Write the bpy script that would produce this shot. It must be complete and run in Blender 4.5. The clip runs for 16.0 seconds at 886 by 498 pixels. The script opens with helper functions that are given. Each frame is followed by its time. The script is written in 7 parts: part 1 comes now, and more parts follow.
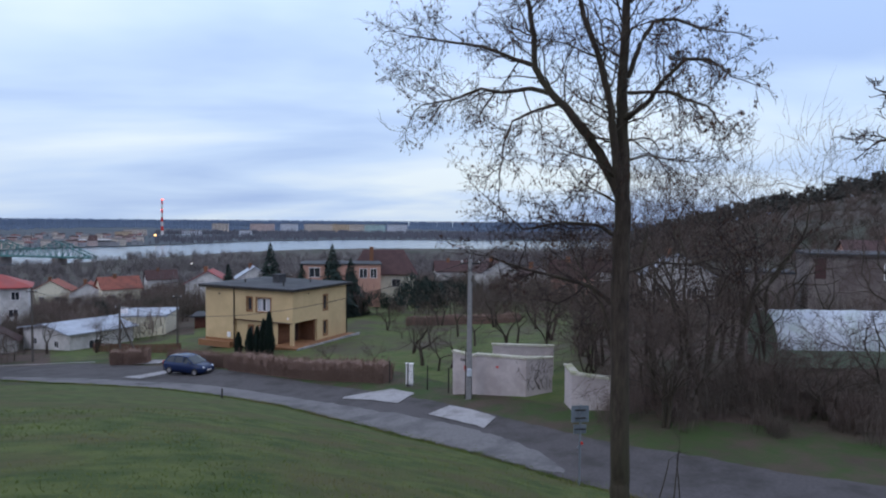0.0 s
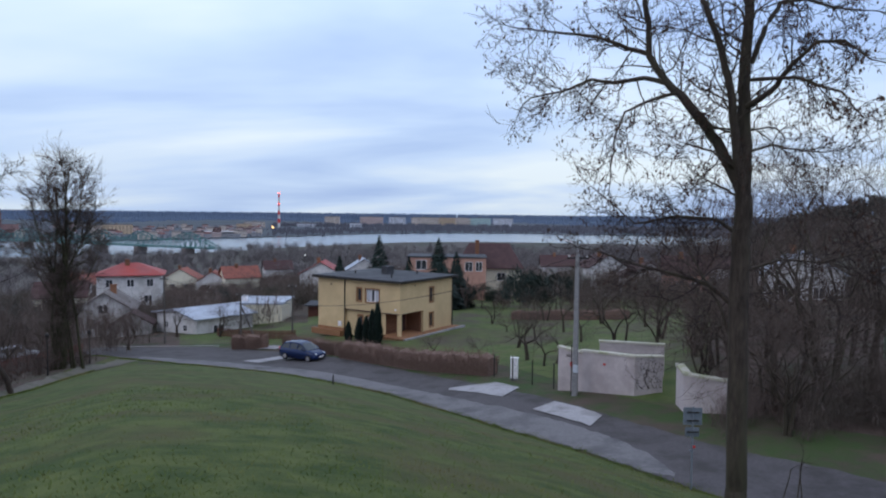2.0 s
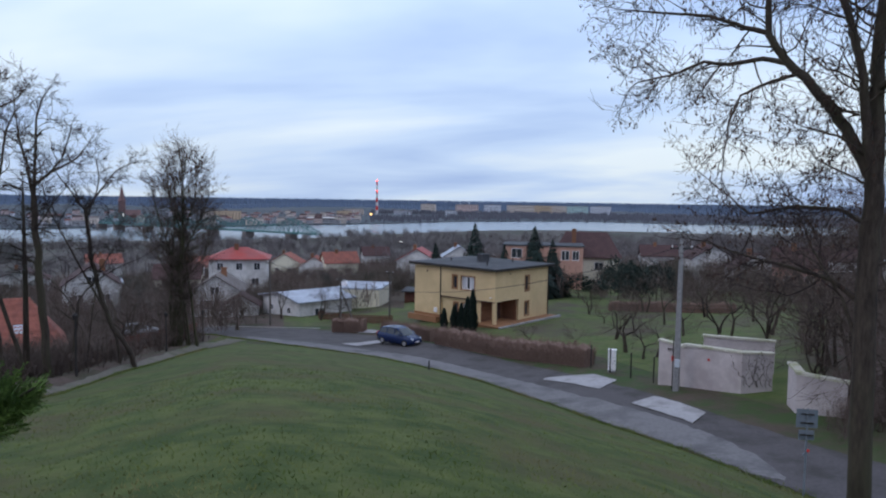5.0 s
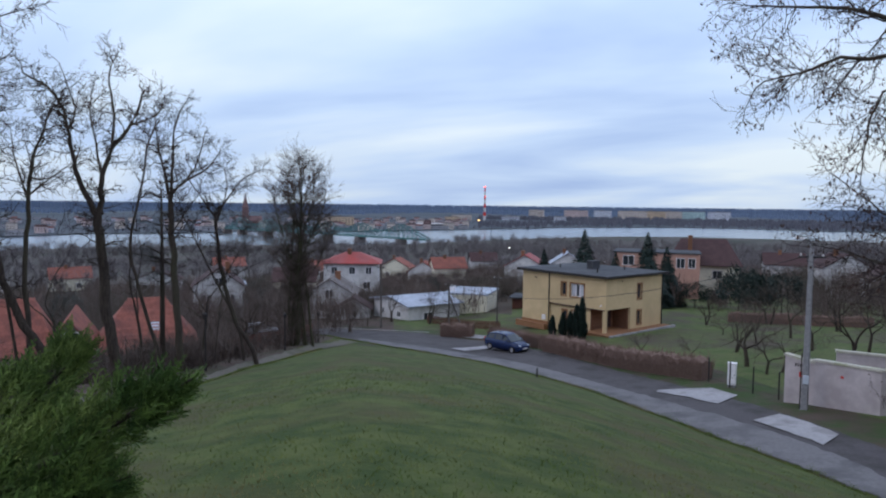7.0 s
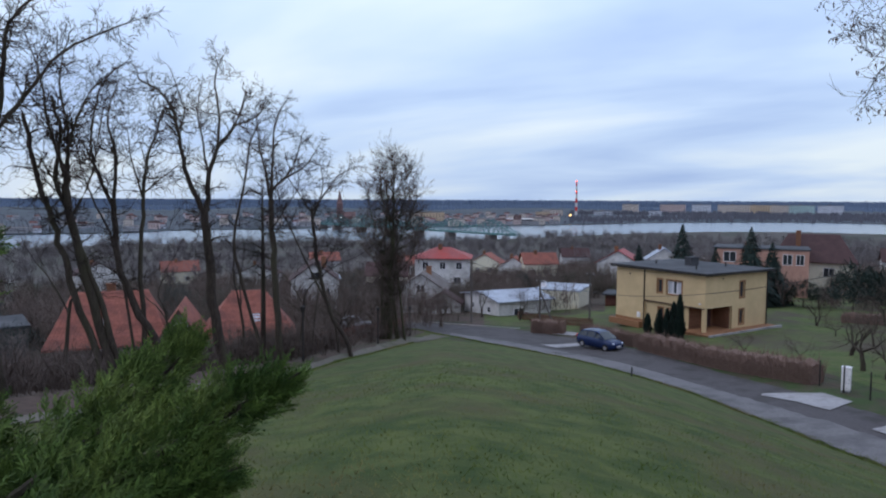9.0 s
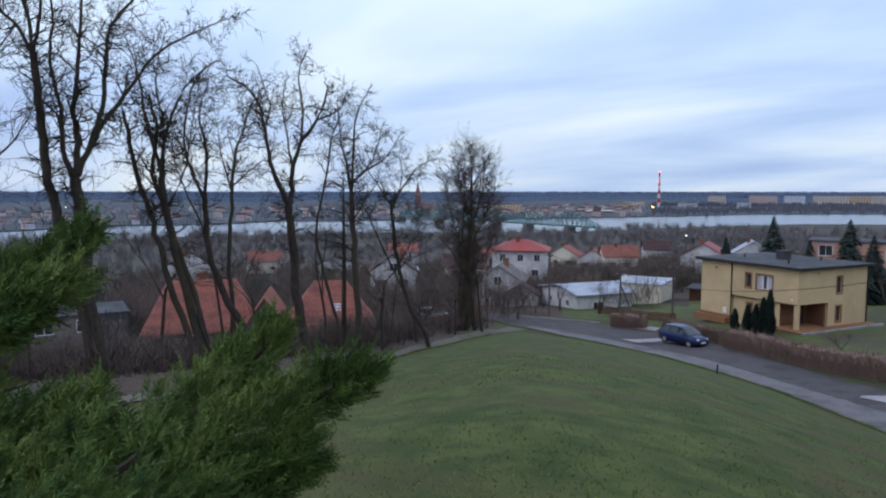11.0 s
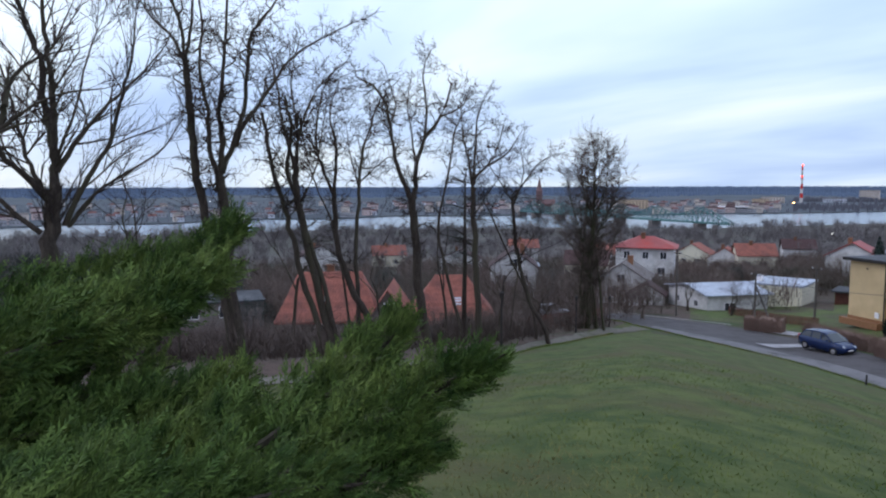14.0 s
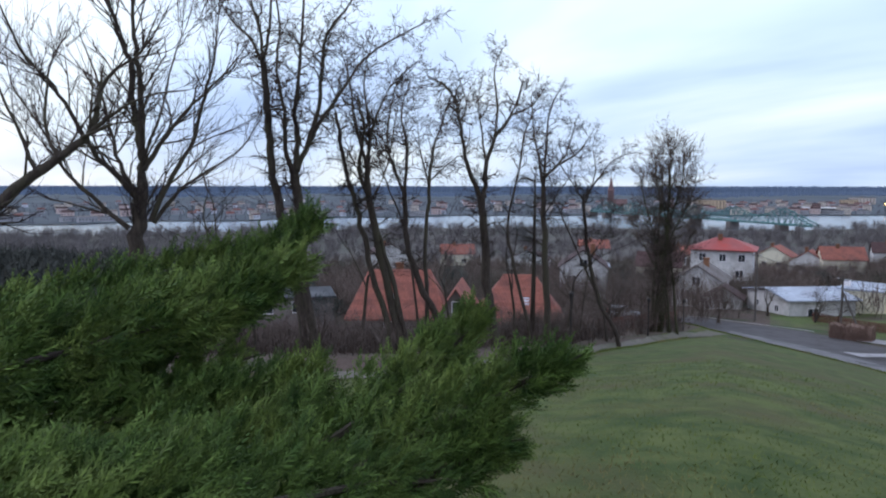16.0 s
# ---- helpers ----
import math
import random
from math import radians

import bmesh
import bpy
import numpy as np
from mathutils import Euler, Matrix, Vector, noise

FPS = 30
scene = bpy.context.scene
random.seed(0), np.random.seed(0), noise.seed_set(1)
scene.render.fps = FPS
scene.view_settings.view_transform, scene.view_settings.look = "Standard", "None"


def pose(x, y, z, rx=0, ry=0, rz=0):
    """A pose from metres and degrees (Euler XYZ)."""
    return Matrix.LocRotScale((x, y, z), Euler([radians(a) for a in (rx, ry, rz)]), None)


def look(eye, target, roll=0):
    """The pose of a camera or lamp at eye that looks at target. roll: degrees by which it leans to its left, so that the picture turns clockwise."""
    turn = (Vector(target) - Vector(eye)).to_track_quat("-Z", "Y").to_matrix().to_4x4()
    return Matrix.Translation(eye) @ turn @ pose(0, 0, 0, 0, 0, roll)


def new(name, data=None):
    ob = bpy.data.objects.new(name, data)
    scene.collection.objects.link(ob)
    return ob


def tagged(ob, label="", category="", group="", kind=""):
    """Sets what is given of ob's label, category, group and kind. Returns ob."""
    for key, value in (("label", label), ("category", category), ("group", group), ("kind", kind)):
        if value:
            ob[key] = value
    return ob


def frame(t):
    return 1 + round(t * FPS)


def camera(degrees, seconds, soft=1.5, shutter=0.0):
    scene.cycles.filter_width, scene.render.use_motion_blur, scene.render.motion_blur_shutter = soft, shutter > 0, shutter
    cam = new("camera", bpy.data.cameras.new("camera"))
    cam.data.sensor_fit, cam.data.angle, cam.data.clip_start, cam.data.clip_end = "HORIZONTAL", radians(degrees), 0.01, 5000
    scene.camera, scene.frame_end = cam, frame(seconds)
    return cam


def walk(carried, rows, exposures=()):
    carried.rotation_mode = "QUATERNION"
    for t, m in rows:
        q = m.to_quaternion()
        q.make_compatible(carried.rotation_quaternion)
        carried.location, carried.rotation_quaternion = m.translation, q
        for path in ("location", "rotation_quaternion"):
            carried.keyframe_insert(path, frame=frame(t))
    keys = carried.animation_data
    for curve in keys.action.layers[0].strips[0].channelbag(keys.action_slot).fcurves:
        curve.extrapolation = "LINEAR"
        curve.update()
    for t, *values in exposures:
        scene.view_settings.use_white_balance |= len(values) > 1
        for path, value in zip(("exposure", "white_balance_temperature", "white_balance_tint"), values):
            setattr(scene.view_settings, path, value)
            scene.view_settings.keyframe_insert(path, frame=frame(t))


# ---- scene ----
cam = camera(66.16, 16.0, soft=2.1)
EYE_Z = 14.0
# seconds, x, y, height over EYE_Z, yaw, pitch, roll
PATH = [
    (0.0, 0.200, 0.044, -0.002, 0.00, -2.34, -0.45),
    (0.5, 0.200, 0.035, -0.005, 2.61, -2.42, -0.63),
    (1.0, 0.194, 0.045, -0.001, 5.06, -2.44, -0.65),
    (1.5, 0.185, 0.027, 0.000, 7.07, -2.57, -0.66),
    (2.0, 0.168, 0.026, -0.003, 8.88, -2.96, -0.63),
    (2.5, 0.145, 0.056, -0.021, 10.51, -3.22, -0.78),
    (3.0, 0.099, 0.048, -0.005, 11.86, -3.48, -0.78),
    (3.5, 0.074, 0.079, -0.005, 12.98, -3.62, -0.77),
    (6.0, 0.055, 0.019, 0.019, 20.91, -4.20, -0.79),
    (6.5, 0.027, -0.000, 0.007, 23.48, -3.99, -0.73),
    (7.0, 0.009, -0.022, 0.012, 25.93, -3.72, -0.67),
    (7.5, -0.046, -0.009, 0.011, 28.19, -3.57, -0.72),
    (8.0, -0.065, 0.017, -0.002, 30.19, -3.73, -0.59),
    (8.5, -0.084, 0.018, 0.007, 31.84, -3.97, -0.57),
    (9.0, -0.088, 0.022, 0.005, 33.49, -4.17, -0.27),
    (11.5, -0.119, 0.010, -0.004, 41.64, -4.93, -0.15),
    (12.0, -0.078, -0.026, 0.012, 43.33, -4.93, -0.23),
    (12.5, -0.112, -0.008, 0.001, 45.07, -4.95, -0.15),
    (13.0, -0.100, -0.019, 0.005, 46.82, -5.06, 0.02),
    (13.5, -0.089, -0.031, 0.007, 48.56, -5.18, 0.06),
    (14.0, -0.073, -0.035, 0.008, 50.13, -5.25, 0.11),
    (14.5, -0.118, -0.034, 0.002, 51.59, -5.23, -0.09),
    (15.0, -0.114, -0.035, 0.001, 53.07, -5.20, -0.14),
    (15.5, -0.120, -0.037, -0.005, 54.50, -5.22, -0.10),
    (16.0, -0.113, -0.043, -0.006, 55.92, -5.32, -0.06),
]
walk(cam, [(t, pose(x, y, EYE_Z + z, 90 + p, r, w)) for t, x, y, z, w, p, r in PATH],
     [(0, 0.05, 6500, 10), (9, 0.02, 6500, 10), (12.5, 0.17, 6500, 10), (16, 0.32, 6640, 10)])

# ---- sky and light: an overcast winter dusk ----
world = bpy.data.worlds.new("overcast_sky")
scene.world = world
world.use_nodes = True


def build_sky():
    nt = world.node_tree
    nt.nodes.clear()
    N, L = nt.nodes.new, nt.links.new
    out = N("ShaderNodeOutputWorld")
    clear = N("ShaderNodeTexSky")
    clear.sky_type, clear.sun_disc = "NISHITA", False
    clear.sun_elevation, clear.sun_rotation = radians(12), radians(250)
    bg_clear = N("ShaderNodeBackground")
    bg_clear.inputs["Strength"].default_value = 0.10
    L(clear.outputs[0], bg_clear.inputs["Color"])
    tc = N("ShaderNodeTexCoord")
    sep = N("ShaderNodeSeparateXYZ")
    L(tc.outputs["Generated"], sep.inputs[0])
    # a flat cloud deck: the view direction is laid on a plane overhead
    zc = N("ShaderNodeMath")
    zc.operation = "MAXIMUM"
    zc.inputs[1].default_value = 0.0
    L(sep.outputs[2], zc.inputs[0])
    zz = N("ShaderNodeMath")
    zz.operation = "ADD"
    zz.inputs[1].default_value = 0.20
    L(zc.outputs[0], zz.inputs[0])
    u = N("ShaderNodeMath")
    u.operation = "DIVIDE"
    v = N("ShaderNodeMath")
    v.operation = "DIVIDE"
    L(sep.outputs[0], u.inputs[0])
    L(zz.outputs[0], u.inputs[1])
    L(sep.outputs[1], v.inputs[0])
    L(zz.outputs[0], v.inputs[1])
    com = N("ShaderNodeCombineXYZ")
    L(u.outputs[0], com.inputs[0])
    L(v.outputs[0], com.inputs[1])
    mp = N("ShaderNodeMapping")
    mp.inputs["Rotation"].default_value = (0, 0, radians(-22))
    mp.inputs["Scale"].default_value = (0.42, 0.80, 1)
    L(com.outputs[0], mp.inputs[0])
    n1 = N("ShaderNodeTexNoise")
    n1.inputs["Scale"].default_value = 1.15
    n1.inputs["Detail"].default_value = 5.0
    n1.inputs["Roughness"].default_value = 0.47
    n1.inputs["Distortion"].default_value = 0.3
    L(mp.outputs[0], n1.inputs["Vector"])
    ramp = N("ShaderNodeValToRGB")
    e = ramp.color_ramp.elements
    e[0].position, e[0].color = 0.34, (0.42, 0.58, 0.93, 1)
    e[1].position, e[1].color = 0.64, (0.86, 0.98, 1.09, 1)
    m = ramp.color_ramp.elements.new(0.48)
    m.color = (0.60, 0.77, 1.06, 1)
    L(n1.outputs["Fac"], ramp.inputs[0])
    # paler towards the zenith, duller near the horizon
    grad = N("ShaderNodeMapRange")
    grad.inputs["From Min"].default_value = 0.0
    grad.inputs["From Max"].default_value = 0.42
    grad.inputs["To Min"].default_value = 0.86
    grad.inputs["To Max"].default_value = 1.25
    L(sep.outputs[2], grad.inputs["Value"])
    bg_cloud = N("ShaderNodeBackground")
    L(ramp.outputs[0], bg_cloud.inputs["Color"])
    L(grad.outputs[0], bg_cloud.inputs["Strength"])
    mix = N("ShaderNodeMixShader")
    mix.inputs[0].default_value = 0.93
    L(bg_clear.outputs[0], mix.inputs[1])
    L(bg_cloud.outputs[0], mix.inputs[2])
    L(mix.outputs[0], out.inputs["Surface"])


build_sky()
sun = new("sun", bpy.data.lights.new("sun", "SUN"))
sun.data.energy, sun.data.angle, sun.data.color = 0.35, radians(25), (1.0, 0.95, 0.9)
sun.matrix_world = look((-60, -40, 80), (0, 30, 0))

# ---- materials ----
def mat(name, c1, c2=None, scale=4.0, rough=0.85, metal=0.0, bump=0.0, bscale=40.0, detail=6, c3=None, scale3=0.4, rnd=0.0, stretch=None, lo=0.35, hi=0.65):
    """A surface with two scales of variation: grain c1-c2, and patches of c3; bump from a finer noise; rnd: spread from piece to piece."""
    c1, c2, c3 = [c and (min(0.9, c[0] * 1.07), c[1] * 0.985, c[2]) for c in (c1, c2, c3)]
    m = bpy.data.materials.new(name)
    m.use_nodes = True
    nt = m.node_tree
    N, L = nt.nodes.new, nt.links.new
    b = nt.nodes["Principled BSDF"]
    b.inputs["Roughness"].default_value, b.inputs["Metallic"].default_value = rough, metal
    b.inputs["Specular IOR Level"].default_value = 0.25
    geo = N("ShaderNodeNewGeometry")
    src = geo.outputs["Position"]
    if stretch:
        mp = N("ShaderNodeMapping")
        mp.inputs["Scale"].default_value = stretch
        L(src, mp.inputs[0])
        src = mp.outputs[0]

    def noise_at(s, d):
        n = N("ShaderNodeTexNoise")
        n.inputs["Scale"].default_value, n.inputs["Detail"].default_value = s, d
        n.inputs["Roughness"].default_value = 0.65
        L(src, n.inputs["Vector"])
        return n.outputs["Fac"]

    def ramp(fac, lo_, hi_):
        r = N("ShaderNodeMapRange")
        r.inputs["From Min"].default_value, r.inputs["From Max"].default_value = lo_, hi_
        L(fac, r.inputs["Value"])
        return r.outputs[0]

    def mix(fac, a, c):
        x = N("ShaderNodeMix")
        x.data_type = "RGBA"
        L(fac, x.inputs["Factor"])
        if isinstance(a, tuple):
            x.inputs["A"].default_value = (*a, 1)
        else:
            L(a, x.inputs["A"])
        if isinstance(c, tuple):
            x.inputs["B"].default_value = (*c, 1)
        else:
            L(c, x.inputs["B"])
        return x.outputs["Result"]

    col = mix(ramp(noise_at(scale, detail), lo, hi), tuple(c1), tuple(c2 or c1))
    if c3:
        col = mix(ramp(noise_at(scale3, 4), 0.46, 0.66), col, tuple(c3))
    if rnd:
        oi = N("ShaderNodeObjectInfo")
        hs = N("ShaderNodeHueSaturation")
        r = N("ShaderNodeMapRange")
        r.inputs["To Min"].default_value, r.inputs["To Max"].default_value = 1 - rnd, 1 + rnd
        L(oi.outputs["Random"], r.inputs["Value"])
        L(r.outputs[0], hs.inputs["Value"])
        L(col, hs.inputs["Color"])
        col = hs.outputs[0]
    L(col, b.inputs["Base Color"])
    if bump:
        bp = N("ShaderNodeBump")
        bp.inputs["Strength"].default_value, bp.inputs["Distance"].default_value = min(1.0, bump * 8), bump
        L(noise_at(bscale, 3), bp.inputs["Height"])
        L(bp.outputs[0], b.inputs["Normal"])
    return m


GRASS = mat("lawn_grass", (0.032, 0.055, 0.010), (0.082, 0.103, 0.027), 1.1, 0.95, bump=0.05, bscale=14, detail=11, c3=(0.072, 0.066, 0.026), scale3=0.30, lo=0.40, hi=0.60)
BLADE = mat("grass_blades", (0.064, 0.106, 0.021), (0.140, 0.170, 0.048), 2.0, 0.9, c3=(0.165, 0.15, 0.064), scale3=0.4)
VERGE = mat("verge_earth_and_grass", (0.060, 0.046, 0.034), (0.040, 0.066, 0.018), 0.5, 0.95, bump=0.06, bscale=12, c3=(0.078, 0.058, 0.044), scale3=0.35, lo=0.36, hi=0.56)
SLOPE = mat("leaf_litter", (0.060, 0.042, 0.034), (0.100, 0.070, 0.056), 2.5, 0.95, bump=0.06, bscale=14, c3=(0.045, 0.048, 0.026), scale3=0.3)
GARDEN = mat("winter_garden_grass", (0.052, 0.086, 0.020), (0.100, 0.114, 0.040), 0.8, 0.95, bump=0.05, bscale=8, c3=(0.070, 0.058, 0.040), scale3=0.16)
FIELD = mat("far_scrubland", (0.066, 0.060, 0.054), (0.096, 0.084, 0.072), 0.08, 0.95, c3=(0.040, 0.050, 0.032), scale3=0.015)
# Blue distance haze is put into the colour of these three materials.
HAZED_PLAIN = mat("hazed_plain", (0.058, 0.070, 0.082), (0.080, 0.092, 0.104), 0.012, 0.95, c3=(0.042, 0.058, 0.070), scale3=0.003)
HAZED_FOREST = mat("hazed_pine_forest", (0.120, 0.170, 0.250), (0.145, 0.195, 0.275), 0.03, 0.95)
HAZED_WOOD = mat("hazed_bare_wood", (0.090, 0.096, 0.116), (0.120, 0.124, 0.146), 0.03, 0.95)
HILLWOOD = mat("hill_pine_wood", (0.030, 0.036, 0.032), (0.060, 0.062, 0.054), 0.4, 0.95, bump=0.3, bscale=1.5)
WATER = mat("river_water", (0.10, 0.13, 0.16), (0.12, 0.15, 0.18), 0.02, 0.22, bump=0.05, bscale=0.5)
ASPHALT = mat("old_asphalt", (0.064, 0.059, 0.061), (0.092, 0.085, 0.087), 9.0, 0.9, bump=0.012, bscale=120, c3=(0.048, 0.044, 0.043), scale3=0.6)
ASPHALT_PALE = mat("worn_pale_asphalt", (0.128, 0.125, 0.128), (0.176, 0.172, 0.174), 7.0, 0.9, bump=0.012, bscale=120, c3=(0.092, 0.090, 0.093), scale3=0.55)
CONCRETE = mat("pale_concrete", (0.28, 0.28, 0.29), (0.36, 0.355, 0.355), 5.0, 0.9, bump=0.01, bscale=60, c3=(0.21, 0.205, 0.205), scale3=0.9)
GRAVEL = mat("trodden_gravel_path", (0.112, 0.103, 0.084), (0.150, 0.138, 0.116), 6.0, 0.95, bump=0.03, bscale=60, c3=(0.085, 0.085, 0.055), scale3=0.8)
BARK = mat("furrowed_bark", (0.026, 0.020, 0.017), (0.070, 0.056, 0.044), 14, 0.95, bump=0.06, bscale=24, c3=(0.054, 0.050, 0.032), scale3=1.3, stretch=(1, 1, 0.22))
TWIG = mat("thin_twigs", (0.022, 0.016, 0.015), (0.040, 0.029, 0.026), 6, 0.95)
TWIG_GREY = mat("grey_brown_twigs", (0.060, 0.046, 0.040), (0.095, 0.073, 0.062), 2, 0.95)
POD = mat("dry_seed_pods", (0.040, 0.022, 0.016), (0.075, 0.045, 0.032), 8, 0.9)
IVY = mat("mossy_ivy_bark", (0.034, 0.036, 0.018), (0.062, 0.060, 0.034), 9, 0.95, bump=0.08, bscale=12)
JUNIPER = mat("juniper_needles", (0.022, 0.052, 0.010), (0.080, 0.132, 0.026), 6.0, 0.75, c3=(0.135, 0.186, 0.044), scale3=2.2)


def vary_islands(m, spread):
    """Spray by spray, some lighter and some darker."""
    nt = m.node_tree
    b = nt.nodes["Principled BSDF"]
    src = b.inputs["Base Color"].links[0].from_socket
    geo = nt.nodes.new("ShaderNodeNewGeometry")
    r = nt.nodes.new("ShaderNodeMapRange")
    r.inputs["To Min"].default_value, r.inputs["To Max"].default_value = 1 - spread, 1 + spread
    hs = nt.nodes.new("ShaderNodeHueSaturation")
    nt.links.new(geo.outputs["Random Per Island"], r.inputs["Value"])
    nt.links.new(r.outputs[0], hs.inputs["Value"])
    nt.links.new(src, hs.inputs["Color"])
    nt.links.new(hs.outputs[0], b.inputs["Base Color"])


vary_islands(JUNIPER, 0.45)
CONIFER = mat("spruce_needles", (0.010, 0.020, 0.018), (0.024, 0.040, 0.030), 5, 0.8)
HEDGE = mat("bare_hornbeam_hedge", (0.125, 0.082, 0.066), (0.205, 0.142, 0.115), 9, 0.95, bump=0.05, bscale=30)
YELLOW = mat("yellow_render", (0.53, 0.405, 0.225), (0.59, 0.455, 0.26), 1.2, 0.9, bump=0.004, bscale=90, c3=(0.48, 0.37, 0.21), scale3=0.25)
ORANGE = mat("orange_brown_trim", (0.22, 0.11, 0.055), (0.27, 0.14, 0.07), 4, 0.8)
BRICK = mat("red_brown_brick", (0.17, 0.085, 0.05), (0.22, 0.11, 0.065), 6, 0.9, rnd=0.2)
ROOF_DARK = mat("tarred_roof_felt", (0.040, 0.043, 0.048), (0.065, 0.068, 0.075), 1.0, 0.85, c3=(0.085, 0.088, 0.095), scale3=0.3)
METAL_DARK = mat("dark_painted_metal", (0.020, 0.018, 0.018), (0.035, 0.030, 0.028), 8, 0.6)
WHITE = mat("white_paint", (0.72, 0.72, 0.72), (0.80, 0.80, 0.80), 3, 0.7)
PLASTER = mat("dirty_white_plaster", (0.50, 0.51, 0.50), (0.62, 0.62, 0.61), 1.4, 0.9, c3=(0.40, 0.395, 0.38), scale3=0.5)
PINKWALL = mat("pale_pink_plaster", (0.44, 0.40, 0.40), (0.52, 0.475, 0.47), 2.2, 0.9, bump=0.004, bscale=70, c3=(0.38, 0.34, 0.335), scale3=0.7)
COPING = mat("mossy_wall_coping", (0.42, 0.40, 0.33), (0.54, 0.53, 0.45), 4, 0.9, c3=(0.30, 0.32, 0.18), scale3=1.2)
CREAM = mat("cream_plaster", (0.62, 0.60, 0.47), (0.68, 0.66, 0.53), 1.5, 0.9)
SHEET_ROOF = mat("grey_blue_sheet_roof", (0.30, 0.34, 0.40), (0.40, 0.45, 0.52), 0.8, 0.55, c3=(0.24, 0.26, 0.30), scale3=0.35)
RED_ROOF = mat("red_sheet_roof", (0.245, 0.060, 0.056), (0.30, 0.078, 0.072), 1.0, 0.6, c3=(0.34, 0.05, 0.04), scale3=0.3)
TILE = mat("orange_clay_tile", (0.225, 0.084, 0.062), (0.300, 0.112, 0.082), 3.0, 0.9, c3=(0.17, 0.072, 0.060), scale3=0.8, rnd=0.12)
SALMON = mat("salmon_render", (0.38, 0.22, 0.17), (0.44, 0.26, 0.20), 1.0, 0.9)
MAROON = mat("dark_brown_roof", (0.055, 0.030, 0.030), (0.075, 0.042, 0.040), 1.0, 0.8)
GREYBLOCK = mat("grey_block_wall", (0.15, 0.135, 0.125), (0.21, 0.19, 0.175), 1.0, 0.9, bump=0.01, bscale=10, c3=(0.12, 0.10, 0.095), scale3=0.3)
POLE = mat("grey_cast_concrete", (0.18, 0.185, 0.19), (0.26, 0.262, 0.265), 7, 0.9, bump=0.004, bscale=80)
WOODPOLE = mat("weathered_pole_wood", (0.075, 0.068, 0.062), (0.12, 0.11, 0.10), 8, 0.9, stretch=(1, 1, 0.15))
FENCEWOOD = mat("stained_fence_wood", (0.085, 0.035, 0.026), (0.13, 0.055, 0.040), 5, 0.9, rnd=0.2)
CARPAINT = mat("dark_blue_car_paint", (0.012, 0.024, 0.075), (0.014, 0.027, 0.082), 1, 0.22)
SILVER = mat("silver_car_paint", (0.33, 0.35, 0.38), (0.36, 0.38, 0.41), 1, 0.3, metal=0.3)
RUBBER = mat("tyre_rubber", (0.015, 0.015, 0.016), (0.022, 0.022, 0.022), 20, 0.9)
RIM = mat("wheel_rim_alloy", (0.35, 0.35, 0.36), (0.42, 0.42, 0.43), 5, 0.4, metal=0.7)
REDPAINT = mat("red_paint", (0.50, 0.030, 0.025), (0.56, 0.04, 0.03), 4, 0.6)
SIGNBACK = mat("grey_sign_back", (0.13, 0.16, 0.19), (0.17, 0.20, 0.23), 5, 0.5)
BRIDGE = mat("green_bridge_paint", (0.060, 0.150, 0.150), (0.080, 0.185, 0.180), 0.1, 0.7)
PLASTIC = mat("greenhouse_film", (0.42, 0.47, 0.53), (0.52, 0.57, 0.63), 0.9, 0.3, c3=(0.34, 0.40, 0.38), scale3=0.6)
FILM_END = mat("green_greenhouse_end", (0.10, 0.14, 0.10), (0.15, 0.19, 0.14), 1.5, 0.6)
BLOCKS = [mat("flat_block_%s" % n, c, tuple(v * 1.08 for v in c), 0.05, 0.9) for n, c in (
    ("cream", (0.50, 0.45, 0.40)), ("pink", (0.48, 0.39, 0.37)), ("white", (0.50, 0.54, 0.60)), ("green", (0.36, 0.50, 0.50)), ("ochre", (0.48, 0.38, 0.27)))]
TOWN_PALE = mat("grey_town_plaster", (0.26, 0.27, 0.29), (0.34, 0.35, 0.37), 0.05, 0.9)
TOWN_ROOF = mat("dull_red_town_roof", (0.15, 0.075, 0.068), (0.19, 0.095, 0.085), 0.05, 0.9)
BRICKRED = mat("church_brick", (0.150, 0.095, 0.095), (0.18, 0.115, 0.11), 0.3, 0.9)


def glass(name, tint):
    m = mat(name, tint, tuple(v * 1.2 for v in tint), 1, 0.06)
    m.node_tree.nodes["Principled BSDF"].inputs["Specular IOR Level"].default_value = 0.5
    return m


PANE = glass("window_glass", (0.030, 0.035, 0.042))
CURTAIN = mat("net_curtain_behind_glass", (0.36, 0.38, 0.42), (0.50, 0.52, 0.56), 8, 0.3, stretch=(6, 6, 0.2))


def glow(name, color, strength):
    m = bpy.data.materials.new(name)
    m.use_nodes = True
    b = m.node_tree.nodes["Principled BSDF"]
    b.inputs["Base Color"].default_value = (*color, 1)
    b.inputs["Emission Color"].default_value = (*color, 1)
    b.inputs["Emission Strength"].default_value = strength
    return m


LAMP_ORANGE = glow("sodium_lamp", (1.0, 0.55, 0.18), 6)
LAMP_WHITE = glow("white_lamp", (1.0, 0.95, 0.85), 6)
LAMP_RED = glow("red_warning_lamp", (1.0, 0.10, 0.06), 5)

